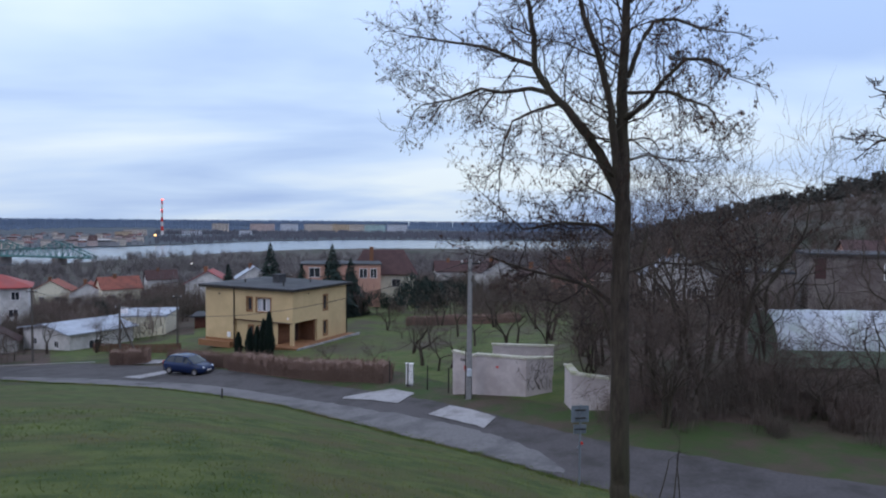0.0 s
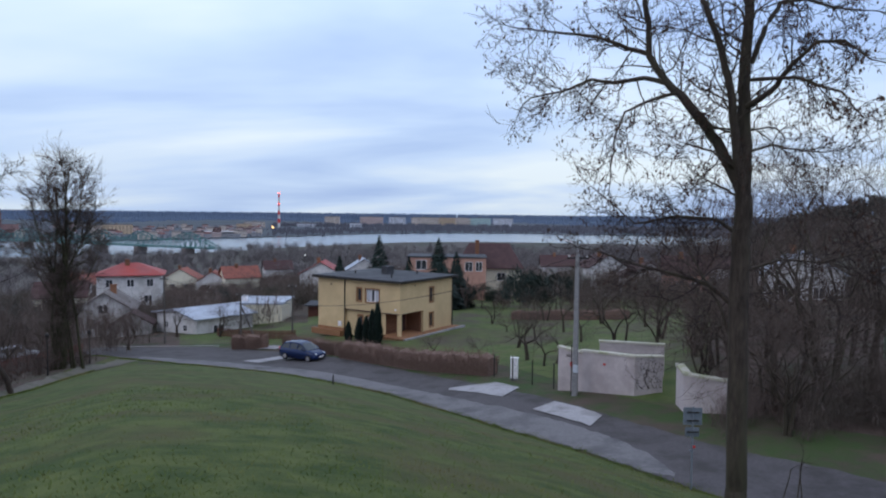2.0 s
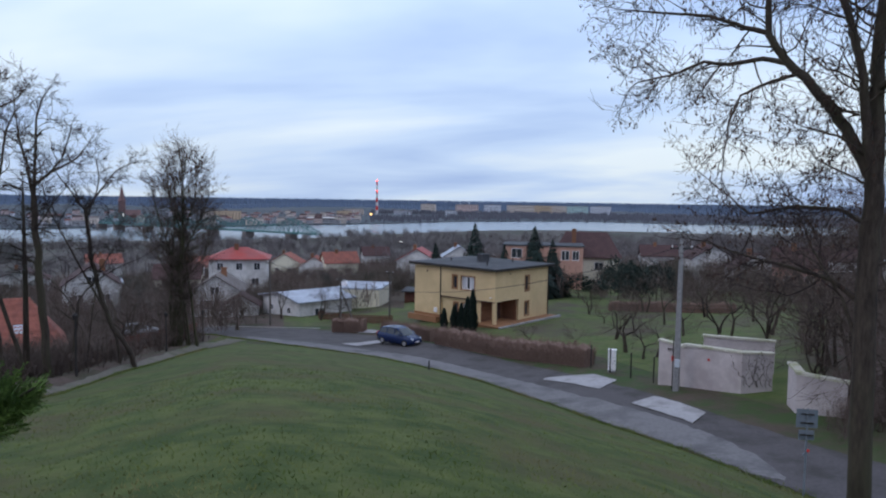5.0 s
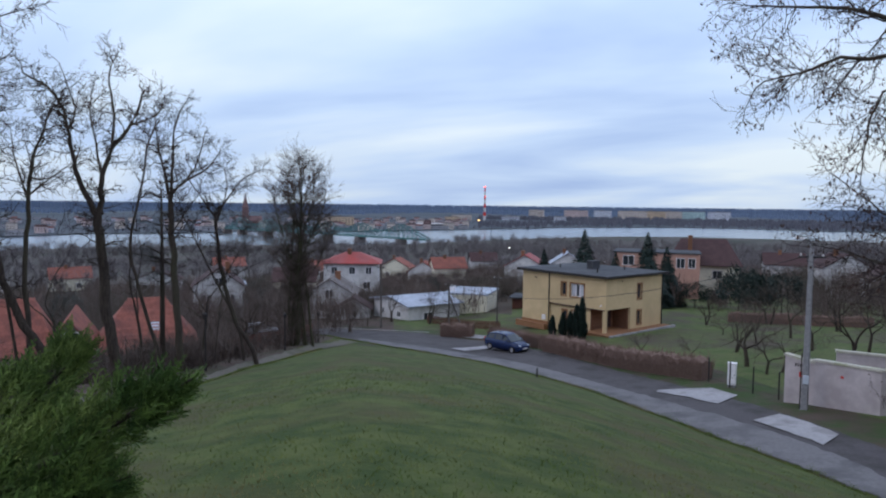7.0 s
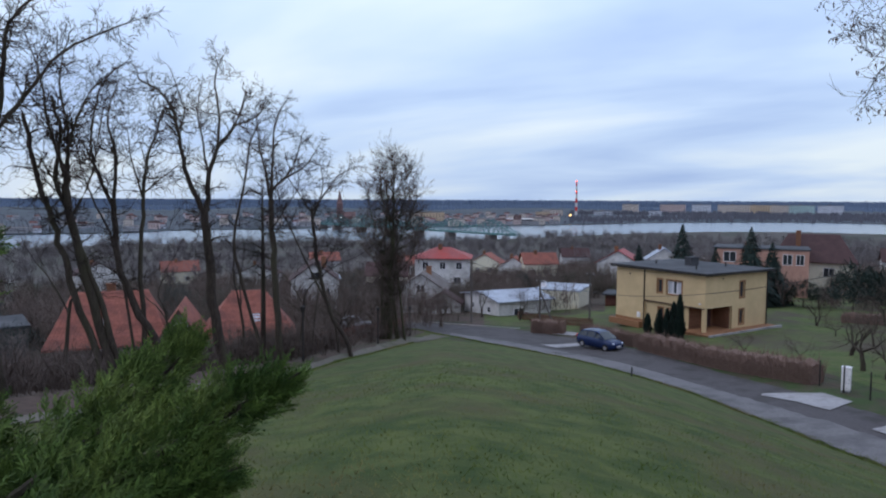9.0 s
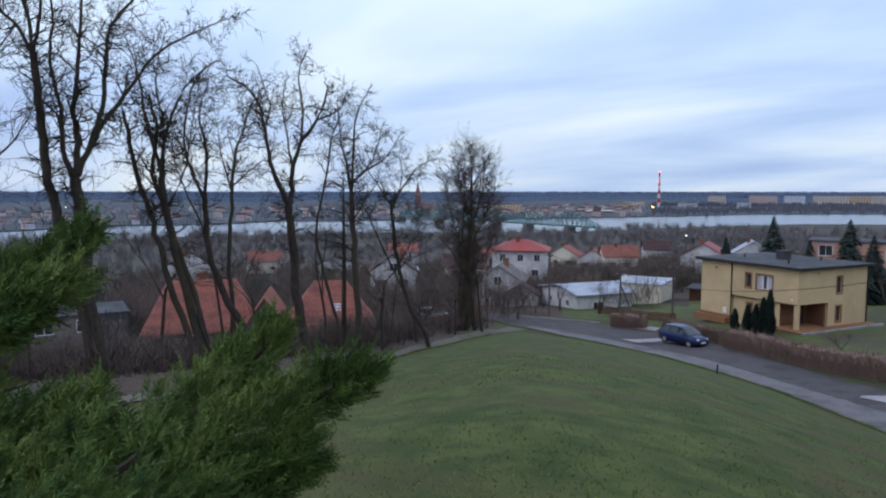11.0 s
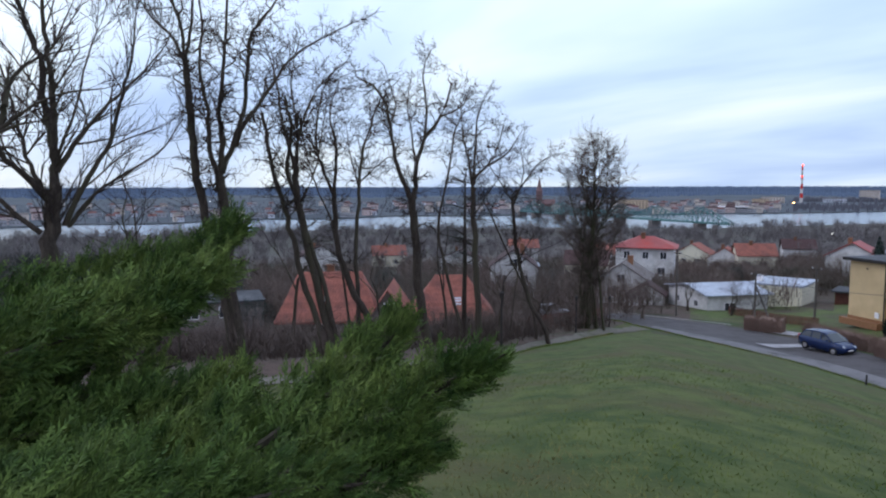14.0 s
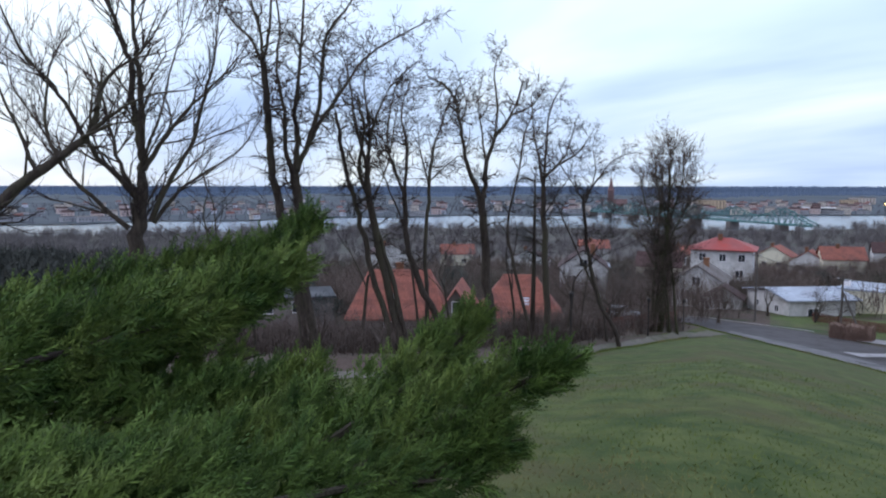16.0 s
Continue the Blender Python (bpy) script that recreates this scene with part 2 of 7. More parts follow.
# ---- shape helpers ----
class Shape:
    """Collects corners and faces of one mesh."""

    def __init__(self):
        self.v, self.f, self.m = [], [], []

    def add(self, verts, faces, mi=0):
        k = len(self.v)
        self.v.extend(verts)
        self.f.extend(tuple(i + k for i in f) for f in faces)
        self.m.extend([mi] * len(faces))
        return self

    def box(self, x0, y0, z0, x1, y1, z1, m=None, mi=0, bev=0.0):
        if bev:
            b = min(bev, (x1 - x0) * 0.45, (y1 - y0) * 0.45, (z1 - z0) * 0.45)
            vs = [(x, y, z) for z, i in ((z0, b), (z0 + b, 0), (z1 - b, 0), (z1, b)) for x, y in (
                (x0 + i + b, y0 + i), (x1 - i - b, y0 + i), (x1 - i, y0 + i + b), (x1 - i, y1 - i - b),
                (x1 - i - b, y1 - i), (x0 + i + b, y1 - i), (x0 + i, y1 - i - b), (x0 + i, y0 + i + b))]
            fs = [tuple(range(7, -1, -1)), tuple(range(24, 32))] + [(r * 8 + i, r * 8 + (i + 1) % 8, r * 8 + 8 + (i + 1) % 8, r * 8 + 8 + i) for r in range(3) for i in range(8)]
        else:
            vs = [(x, y, z) for z in (z0, z1) for x, y in ((x0, y0), (x1, y0), (x1, y1), (x0, y1))]
            fs = [(3, 2, 1, 0), (4, 5, 6, 7), (0, 1, 5, 4), (1, 2, 6, 5), (2, 3, 7, 6), (3, 0, 4, 7)]
        if m is not None:
            vs = [tuple(m @ Vector(p)) for p in vs]
        return self.add(vs, fs, mi)

    def tube(self, pts, radii, n=6, cap=True, mi=0):
        pts = [Vector(p) for p in pts]
        k = len(pts)
        vs, fs = [], []
        up = Vector((0.31, 0.17, 0.93))
        for i, p in enumerate(pts):
            d = (pts[min(i + 1, k - 1)] - pts[max(i - 1, 0)])
            d = d.normalized() if d.length > 1e-9 else Vector((0, 0, 1))
            a = d.cross(up)
            if a.length < 0.15:
                a = d.cross(Vector((1, 0, 0)))
            a.normalize()
            b = d.cross(a)
            r = radii[i] if hasattr(radii, "__len__") else radii
            for j in range(n):
                t = 2 * math.pi * j / n
                vs.append(tuple(p + (a * math.cos(t) + b * math.sin(t)) * r))
        for i in range(k - 1):
            for j in range(n):
                fs.append((i * n + j, i * n + (j + 1) % n, (i + 1) * n + (j + 1) % n, (i + 1) * n + j))
        if cap:
            fs.append(tuple(range(n - 1, -1, -1)))
            fs.append(tuple((k - 1) * n + j for j in range(n)))
        return self.add(vs, fs, mi)

    def extrude(self, outline, z0, z1, m=None, mi=0):
        """An outline in x, y (counter-clockwise) raised from z0 to z1."""
        n = len(outline)
        vs = [(x, y, z0) for x, y in outline] + [(x, y, z1) for x, y in outline]
        fs = [tuple(range(n - 1, -1, -1)), tuple(range(n, 2 * n))] + [(i, (i + 1) % n, n + (i + 1) % n, n + i) for i in range(n)]
        if m is not None:
            vs = [tuple(m @ Vector(p)) for p in vs]
        return self.add(vs, fs, mi)

    def mesh(self, name, *mats, smooth=False):
        me = bpy.data.meshes.new(name)
        me.from_pydata([tuple(p) for p in self.v], [], self.f)
        for mt in mats:
            me.materials.append(mt)
        if any(self.m):
            me.polygons.foreach_set("material_index", self.m)
        if smooth:
            me.polygons.foreach_set("use_smooth", [True] * len(self.f))
        me.update()
        return me


def thing(name, at=(0, 0, 0), turn=0.0, label="", category="", group="", kind=""):
    ob = new(name)
    ob.empty_display_size = 0.2
    ob.matrix_world = pose(*at, 0, 0, turn)
    return tagged(ob, label, category, group, kind)


def part(name, shape, material, parent=None, label="", smooth=False, kind=""):
    """One mesh object; in its parent's own coordinates."""
    mats = material if isinstance(material, (list, tuple)) else [material]
    me = shape if isinstance(shape, bpy.types.Mesh) else shape.mesh(name, *mats, smooth=smooth)
    ob = new(name, me)
    ob.parent = parent
    return tagged(ob, label, kind=kind)


def pol(az, d):
    """The place at that bearing (degrees to the left of +y) and distance from the hilltop."""
    return (-d * math.sin(radians(az)), d * math.cos(radians(az)))


# ---- the lie of the land ----
# bearing: lawn edge, road's or path's far side, valley shoulder, valley floor; each a distance and a height
LAND = [
    (-180, 20, 12.0, 60, 12.0, 120, 12, 350, 14),
    (-120, 20, 11.0, 40, 11.0, 90, 12, 350, 20),
    (-60, 19, 7.5, 25, 7.0, 60, 8.0, 350, 12),
    (-35, 20.0, 6.0, 25.5, 5.8, 48, 5.4, 350, 6),
    (-20, 21.3, 5.45, 27, 5.4, 46, 5.3, 350, -2),
    (-10.5, 23.5, 5.07, 30, 4.85, 46, 4.7, 350, -10),
    (-3.3, 27, 4.65, 34, 4.4, 54, 3.6, 350, -13),
    (3.9, 31.5, 4.0, 40, 3.65, 75, 1.8, 350, -14),
    (10.5, 38, 3.19, 47, 2.6, 80, 1.6, 350, -15),
    (17.8, 46, 2.46, 55, 2.0, 80, 1.0, 350, -16),
    (24, 52.3, 2.05, 64, 0.9, 95, -1.0, 350, -17),
    (30, 57, 1.85, 71, 0.4, 92, -1.2, 350, -18),
    (33.6, 58, 2.0, 72, 0.4, 92, -1.4, 350, -18),
    (36, 54, 2.5, 57.4, 2.35, 88, -1.4, 350, -18),
    (40, 43, 4.1, 46.4, 3.95, 78, -1.3, 350, -18),
    (42.8, 36, 5.3, 39.4, 5.15, 72, -1.2, 350, -19),
    (46.4, 30, 6.2, 33.4, 6.05, 68, -1.1, 350, -19),
    (49, 27, 6.9, 30.4, 6.7, 65, -1.0, 350, -20),
    (60, 20, 8.3, 23.5, 8.1, 60, -1.0, 350, -20),
    (80, 16, 9.3, 19.5, 9.1, 60, 0.5, 350, -18),
    (120, 15, 11.0, 30, 9.0, 80, 6.0, 350, 0),
    (180, 20, 12.0, 60, 12.0, 120, 12, 350, 14),
]
TOP = 12.35
RIVER = -36.0


def land_row(az):
    for a, b in zip(LAND, LAND[1:]):
        if a[0] <= az <= b[0]:
            t = (az - a[0]) / (b[0] - a[0])
            return [p + (q - p) * t for p, q in zip(a[1:], b[1:])]
    return LAND[0][1:]


def ground(x, y):
    d = math.hypot(x, y)
    az = math.degrees(math.atan2(-x, y))
    r1, z1, r2, z2, r3, z3, r4, z4 = land_row(az)
    if d <= r1:
        z = TOP - (TOP - z1) * (d / r1) ** 1.06
    elif d <= r2:
        z = z1 + (z2 - z1) * (d - r1) / (r2 - r1)
    elif d <= r3:
        z = z2 + (z3 - z2) * (d - r2) / (r3 - r2)
    elif d <= r4:
        z = z3 + (z4 - z3) * (d - r3) / (r4 - r3)
    elif d <= 690:
        z = z4 + (RIVER + 2 - z4) * (d - r4) / (690 - r4)
    else:
        z = RIVER + 2
    if d > 3:
        z += 0.07 * noise.noise(Vector((x * 0.16, y * 0.16, 0))) * min(1, d / 12)
    return z


def on(az, d, dz=0.0):
    x, y = pol(az, d)
    return (x, y, ground(x, y) + dz)


def build_ground():
    s = Shape()
    azs = []
    a = -180.0
    while a < 180:
        azs.append(a)
        a += 1.0 if -50 <= a < 100 else 5.0
    n = len(azs)
    seg = [12, 4, 8, 14]
    cols = []
    for az in azs:
        r = land_row(az)
        rr = [0.02]
        prev = 0.0
        for k in range(4):
            rr += [prev + (r[2 * k] - prev) * (i + 1) / seg[k] for i in range(seg[k])]
            prev = r[2 * k]
        rr += [420, 500, 580, 650, 690, 715, 760]
        cols.append(rr)
    m = len(cols[0])
    for rr, az in zip(cols, azs):
        for d in rr:
            x, y = pol(az, d)
            s.v.append((x, y, ground(x, y) if d < 740 else RIVER - 3))
    for i in range(n):
        j = (i + 1) % n
        az = azs[i]
        for k in range(m - 1):
            s.f.append((i * m + k, i * m + k + 1, j * m + k + 1, j * m + k))
            if k < 12:
                q = 0
            elif k < 16:
                q = 1 if az < 33 else (0 if az < 38 else 2)
            elif k < 24:
                q = (2 if az < -13.5 and k > 17 else 1 if k < 18 else 3) if az < 30 else 2
            elif k < 38:
                q = (2 if az < -13.5 and k < 30 else 3 if k < 27 else 4) if az < 20 else (2 if k < 29 else 4)
            else:
                q = 4
            s.m.append(q)
    ob = new("ground", s.mesh("ground", GRASS, VERGE, SLOPE, GARDEN, FIELD, smooth=True))
    tagged(ob, "grassy hillside falling to gardens and a river plain", "ground", kind="structure")


build_ground()

# ---- river, far plain, woods on the horizon ----
def river_near(az):
    """Distance of the near bank."""
    return float(np.interp(az, (9, 17, 28, 75), (1230, 1076, 850, 770)))


def ring(name, d0, d1, z0, z1, a0, a1, material, label, category, steps=60):
    s = Shape()
    for i in range(steps + 1):
        az = a0 + (a1 - a0) * i / steps
        p, q = d0(az), d1(az)
        s.v += [(*pol(az, p), z0), (*pol(az, q), z1)]
    s.f = [(2 * i, 2 * i + 1, 2 * i + 3, 2 * i + 2) for i in range(steps)]
    s.m = [0] * steps
    return tagged(new(name, s.mesh(name, material)), label, category, kind="structure")


ring("flood_meadow", lambda a: 685, river_near, RIVER + 1.9, RIVER + 0.3, -180, 180, FIELD, "dull brown scrubby meadow along the river bank", "meadow")
ring("water", lambda a: river_near(a) - 60, lambda a: 2600, RIVER, RIVER, -180, 180, WATER, "wide pale grey river under an overcast sky", "river")


def river_far(az):
    return river_near(az) * float(np.interp(az, (9, 17, 28, 75), (1.43, 1.43, 1.5, 1.3))) + 25 * math.sin(az * 0.5)


# The far bank's bluish tone is haze held in its colour.
ring("far_bank", river_far, lambda a: 4980, RIVER + 1.0, RIVER + 4, -180, 180, HAZED_PLAIN, "flat far bank with woods and a town", "plain", 120)


def forest(name, dist, a0, a1, h, step, seed, material, label, base=RIVER, rag=0.35, thick=60):
    rnd = random.Random(seed)
    s = Shape()
    az = a0
    while az < a1:
        d = dist(az) if callable(dist) else dist
        w = d * radians(step) * rnd.uniform(0.8, 1.5)
        hh = h * rnd.uniform(1 - rag, 1)
        x, y = pol(az, d + rnd.uniform(0, thick))
        u = rnd.uniform(0, 6.3)
        rim = [(x + w * rnd.uniform(0.8, 1.2) * math.cos(u + t), y + w * rnd.uniform(0.8, 1.2) * math.sin(u + t)) for t in (0, 1.26, 2.5, 3.8, 5.0)]
        vs = [(p[0], p[1], base) for p in rim] + [((p[0] * 0.7 + x * 0.3), (p[1] * 0.7 + y * 0.3), base + hh * rnd.uniform(0.7, 0.95)) for p in rim] + [(x, y, base + hh)]
        fs = [(i, (i + 1) % 5, 5 + (i + 1) % 5, 5 + i) for i in range(5)] + [(5 + i, 5 + (i + 1) % 5, 10) for i in range(5)]
        s.add(vs, fs)
        az += step
    ob = new(name, s.mesh(name, material))
    return tagged(ob, label, "forest", kind="stuff")


# Blue-grey of these far woods is haze mixed into their colour.
forest("horizon_forest", 4700, -40, 100, 49, 0.045, 1, HAZED_FOREST, "long low pine forest along the horizon", RIVER + 3, 0.10, 320)
forest("far_wood", lambda a: 3300 + 500 * math.sin(a * 0.31), -40, 100, 22, 0.055, 2, HAZED_FOREST, "dark belt of woods on the far plain", RIVER + 3, 0.4, 700)
forest("far_bank_trees", lambda a: river_far(a) + 20, -40, 23, 19, 0.07, 3, HAZED_WOOD, "bare riverside trees on the far bank", RIVER, 0.5, 330)
forest("far_belt", 2330, -40, 23, 20, 0.07, 5, HAZED_WOOD, "dull belt of woods before the apartment blocks", RIVER, 0.5, 60)
forest("town_trees", lambda a: river_far(a) + 15, 23, 100, 10, 0.035, 6, HAZED_WOOD, "bare trees along the far town's bank", RIVER, 0.6, 1100)

# ---- road, patches, path ----
def ribbon(name, left, right, lift, material, label="", category="road", cuts=6, fray=0.12, kind="structure"):
    """A strip between two lines of (bearing, distance), draped over the ground."""
    def fine(line):
        out = []
        for a, b in zip(line, line[1:]):
            for k in range(cuts):
                t = k / cuts
                p, q = pol(*a), pol(*b)
                out.append((p[0] + (q[0] - p[0]) * t, p[1] + (q[1] - p[1]) * t))
        out.append(pol(*line[-1]))
        return out
    A, B = fine(left), fine(right)
    s = Shape()
    across = 5
    for a, b in zip(A, B):
        for k in range(across):
            t = k / (across - 1)
            if k in (0, across - 1):
                w = math.hypot(b[0] - a[0], b[1] - a[1]) + 0.01
                t += fray / w * (noise.noise(Vector((a[0] * 1.3, a[1] * 1.3, k))) + 0.6 * noise.noise(Vector((a[0] * 4, a[1] * 4, k))))
            x, y = a[0] + (b[0] - a[0]) * t, a[1] + (b[1] - a[1]) * t
            s.v.append((x, y, ground(x, y) + lift))
    for i in range(len(A) - 1):
        for k in range(across - 1):
            s.f.append((i * across + k, i * across + k + 1, (i + 1) * across + k + 1, (i + 1) * across + k))
            s.m.append(0)
    ob = new(name, s.mesh(name, material, smooth=True))
    return tagged(ob, label, category, kind=kind)


NEAR = [(-60, 19.3), (-45, 19.8), (-35, 20.3), (-27, 20.9), (-20, 21.6), (-14.7, 22.5), (-10.5, 23.8), (-6.5, 25.6), (-3.3, 27.3), (0.5, 29.6), (3.9, 31.9), (7.2, 35), (10.5, 38.4), (14, 42.2), (17.8, 46.4), (21, 49.6), (24, 52.6), (27, 55.2), (30, 57.6), (33, 61.5), (37, 67.5)]
FAR = [(-60, 25), (-45, 25), (-35, 25.3), (-27, 25.6), (-20, 26.8), (-14.7, 28), (-10.5, 29.8), (-6.5, 32), (-3.3, 34.2), (0.5, 37.6), (3.9, 40.5), (7.2, 44), (10.5, 48), (14, 52), (17.8, 57), (20, 60), (22.5, 64.5), (25, 68.5), (28, 71.5), (32, 74), (36, 76.5)]
ribbon("road", NEAR, FAR, 0.03, ASPHALT, "patched grey asphalt lane curving along a lawn", "road", 10, 0.22)
ribbon("road_far_stretch", [(37, 67.5), (41, 74), (46, 82), (54, 94)], [(36, 76.5), (40, 81.5), (45, 89), (52, 101)], 0.045, ASPHALT, "narrow grey asphalt lane leading away past houses", "road")
# the pale resurfaced half of the lane
ribbon("worn_lane", [(-10.8, 24.1), (-9, 24.5), (-6.5, 25.7), (-3.3, 27.35), (0.5, 29.65), (3.9, 31.95), (7.2, 35.05), (10.5, 38.45), (14, 42.25), (17.8, 46.45), (21, 49.65), (24, 52.65), (27, 55.25), (30, 57.7), (33, 61.6)],
       [(-10.9, 24.6), (-8.6, 26.9), (-6.5, 28.6), (-3.3, 30.6), (0.5, 33.2), (3.9, 35.6), (7.2, 38.6), (10.5, 41.8), (14, 45.4), (17.8, 49.6), (21, 53), (24, 56.0), (27, 58.4), (29.8, 60.8), (32.8, 64.2)], 0.042, ASPHALT_PALE, "pale worn resurfaced half of an asphalt lane", "road", 10, 0.30)

ribbon("gravel_path", [(33, 60.5), (34.4, 57.2), (36, 54.1), (38, 48.6), (40, 43.1), (42.8, 36.1), (46.4, 30.1), (49, 27.1), (54, 23.9), (60, 20.1), (70, 18.1), (80, 16.1), (100, 15.7)],
       [(34.4, 61.8), (35.4, 58.2), (36.7, 55.1), (38.6, 49.6), (40.5, 44.1), (43.2, 37.1), (46.8, 31.1), (49.3, 28.1), (54.2, 24.9), (60.2, 21.1), (70, 19), (80, 17), (100, 16.6)], 0.035, GRAVEL, "pale trodden gravel path along the lawn's edge", "path", 10, 0.35)
ribbon("concrete_patch", [(8.1, 41.0), (5.6, 39.4), (3.4, 37.6)], [(7.9, 41.6), (3.9, 41.9), (2.0, 40.0)], 0.075, CONCRETE, "pale concrete driveway patch beside the lane", "patch", 3)
ribbon("concrete_patch", [(0.8, 34.2), (-1.6, 32.4), (-4.0, 30.6)], [(-1.0, 35.7), (-3.0, 34.2), (-5.0, 32.5)], 0.075, CONCRETE, "pale concrete driveway patch beside the lane", "patch", 3)
ribbon("concrete_patch", [(25.2, 58.6), (23.9, 57.2)], [(22.2, 60.8), (21.8, 59.0)], 0.075, CONCRETE, "pale concrete strip on the lane behind a car", "patch", 3)
ribbon("concrete_patch", [(25.3, 69), (22.5, 66)], [(24, 71), (22, 67.5)], 0.075, CONCRETE, "pale concrete apron by a hedge", "patch", 3)
ribbon("kerb", [(27, 71.0), (29.5, 72.6), (32, 74.2), (36, 76.7)], [(27, 71.4), (29.5, 73.0), (32, 74.6), (36, 77.1)], 0.11, CONCRETE, "pale kerb along the far lane", "kerb", 3)


def slab_wall(name, pts, z0, heights, thick, label):
    """A rendered garden wall along points, with its coping."""
    ob = thing(name, (0, 0, 0), 0, label, "wall")
    for (a, b, h0, h1) in [(pts[i], pts[i + 1], heights[i][0], heights[i][1]) for i in range(len(pts) - 1)]:
        A, B = Vector((*a, 0)), Vector((*b, 0))
        d = (B - A).normalized()
        n = Vector((-d.y, d.x, 0)) * thick
        for nm, w, mt, lo, up in (("wall_panel", 0.0, PINKWALL, None, 0.0), ("coping", 0.06, COPING, 0.0, 0.11)):
            s = Shape()
            e = d * w
            q = n.normalized() * w
            ring_ = [A - e - q, B + e - q, B + e + n + q, A - e + n + q]
            tops = [h0, h1, h1, h0]
            bot = [z0 - 0.4] * 4 if lo is None else tops
            s.add([(p.x, p.y, b_) for p, b_ in zip(ring_, bot)] + [(p.x, p.y, t_ + up) for p, t_ in zip(ring_, tops)],
                  [(3, 2, 1, 0), (4, 5, 6, 7), (0, 1, 5, 4), (1, 2, 6, 5), (2, 3, 7, 6), (3, 0, 4, 7)])
            part(nm, s, mt, ob, "mossy pale coping" if lo is not None else "")
    return ob


slab_wall("garden_wall", [(0.83, 38.9), (2.1, 38.3), (4.75, 36.5), (6.25, 37.0)], 4.3, [(6.48, 6.30), (6.42, 6.58), (6.58, 6.52)], 0.28, "pale pink plastered garden wall with dried creeper")
slab_wall("garden_wall", [(3.3, 41.4), (7.0, 41.2)], 4.0, [(6.42, 6.38)], 0.25, "low grey-pink plastered wall behind a gateway")
slab_wall("garden_wall", [(6.45, 34.3), (6.52, 32.8), (7.2, 32.55), (8.35, 32.15)], 4.7, [(6.72, 6.62), (6.60, 6.55), (6.55, 6.50)], 0.28, "short pale pink plastered wall beside a gateway")


def wall_marks():
    # notices fixed to the wall: dark worn lettering bars, a red plate, a small red tag
    d = Vector((4.75 - 2.1, 36.5 - 38.3, 0)).normalized()
    d0 = Vector((2.1 - 0.83, 38.3 - 38.9, 0)).normalized()
    ob = thing("painted_notice", (0, 0, 0), 0, "faded dark painted lettering on a pink wall", "notice")
    for k in range(5):
        s = Shape()
        a = Vector((0.83, 38.9, 0)) + d0 * (0.50 + k * 0.12)
        n = Vector((d0.y, -d0.x, 0)) * 0.012
        s.add([tuple(a + n + Vector((0, 0, 6.02))), tuple(a + d0 * 0.075 + n + Vector((0, 0, 6.02))), tuple(a + d0 * 0.075 + n + Vector((0, 0, 6.17))), tuple(a + n + Vector((0, 0, 6.17)))], [(0, 1, 2, 3)])
        part("bar", s, METAL_DARK, ob)
    for nm, base, dd, off, z, w, h in (("red_plate", Vector((0.83, 38.9, 0)), d0, 0.72, 5.5, 0.22, 0.26), ("red_tag", Vector((2.1, 38.3, 0)), d, 1.35, 5.88, 0.14, 0.10)):
        a = base + dd * off
        n = Vector((dd.y, -dd.x, 0)) * 0.02
        s = Shape()
        q = [a, a + dd * w, a + dd * w + n, a + n]
        s.add([(p.x, p.y, z) for p in q] + [(p.x, p.y, z + h) for p in q], [(3, 2, 1, 0), (4, 5, 6, 7), (0, 1, 5, 4), (1, 2, 6, 5), (2, 3, 7, 6), (3, 0, 4, 7)])
        o = part(nm, s, REDPAINT)
        tagged(o, "small red metal plate fixed to a pink wall", "plate")


wall_marks()


def creeper():
    rnd = random.Random(77)
    s = Shape()
    a, b = Vector((4.78, 36.47, 4.9)), Vector((6.2, 36.95, 4.9))
    n = Vector((0.33, -0.94, 0)) * 0.03
    for k in range(9):
        t = rnd.uniform(0, 1)
        p = a.lerp(b, t) + n
        pts = [p]
        for i in range(7):
            p = p + (b - a).normalized() * rnd.gauss(0, 0.13) + Vector((0, 0, rnd.uniform(0.12, 0.32)))
            pts.append(p)
        s.tube(pts, [0.016 - 0.0015 * i for i in range(8)], 4, cap=False)
        for q in pts[2:]:
            for _ in range(2):
                r = q + (b - a).normalized() * rnd.gauss(0, 0.14) + Vector((0, 0, rnd.gauss(0, 0.1))) + n * 0.4
                w = rnd.uniform(0.02, 0.05)
                s.add([tuple(r), tuple(r + Vector((w, 0.3 * w, -w))), tuple(r + Vector((-w * 0.2, 0, -2.2 * w)))], [(0, 1, 2)])
    tagged(new("dry_creeper", s.mesh("dry_creeper", TWIG)), "dry brown creeper clinging to a pink wall", "creeper", kind="stuff")


creeper()


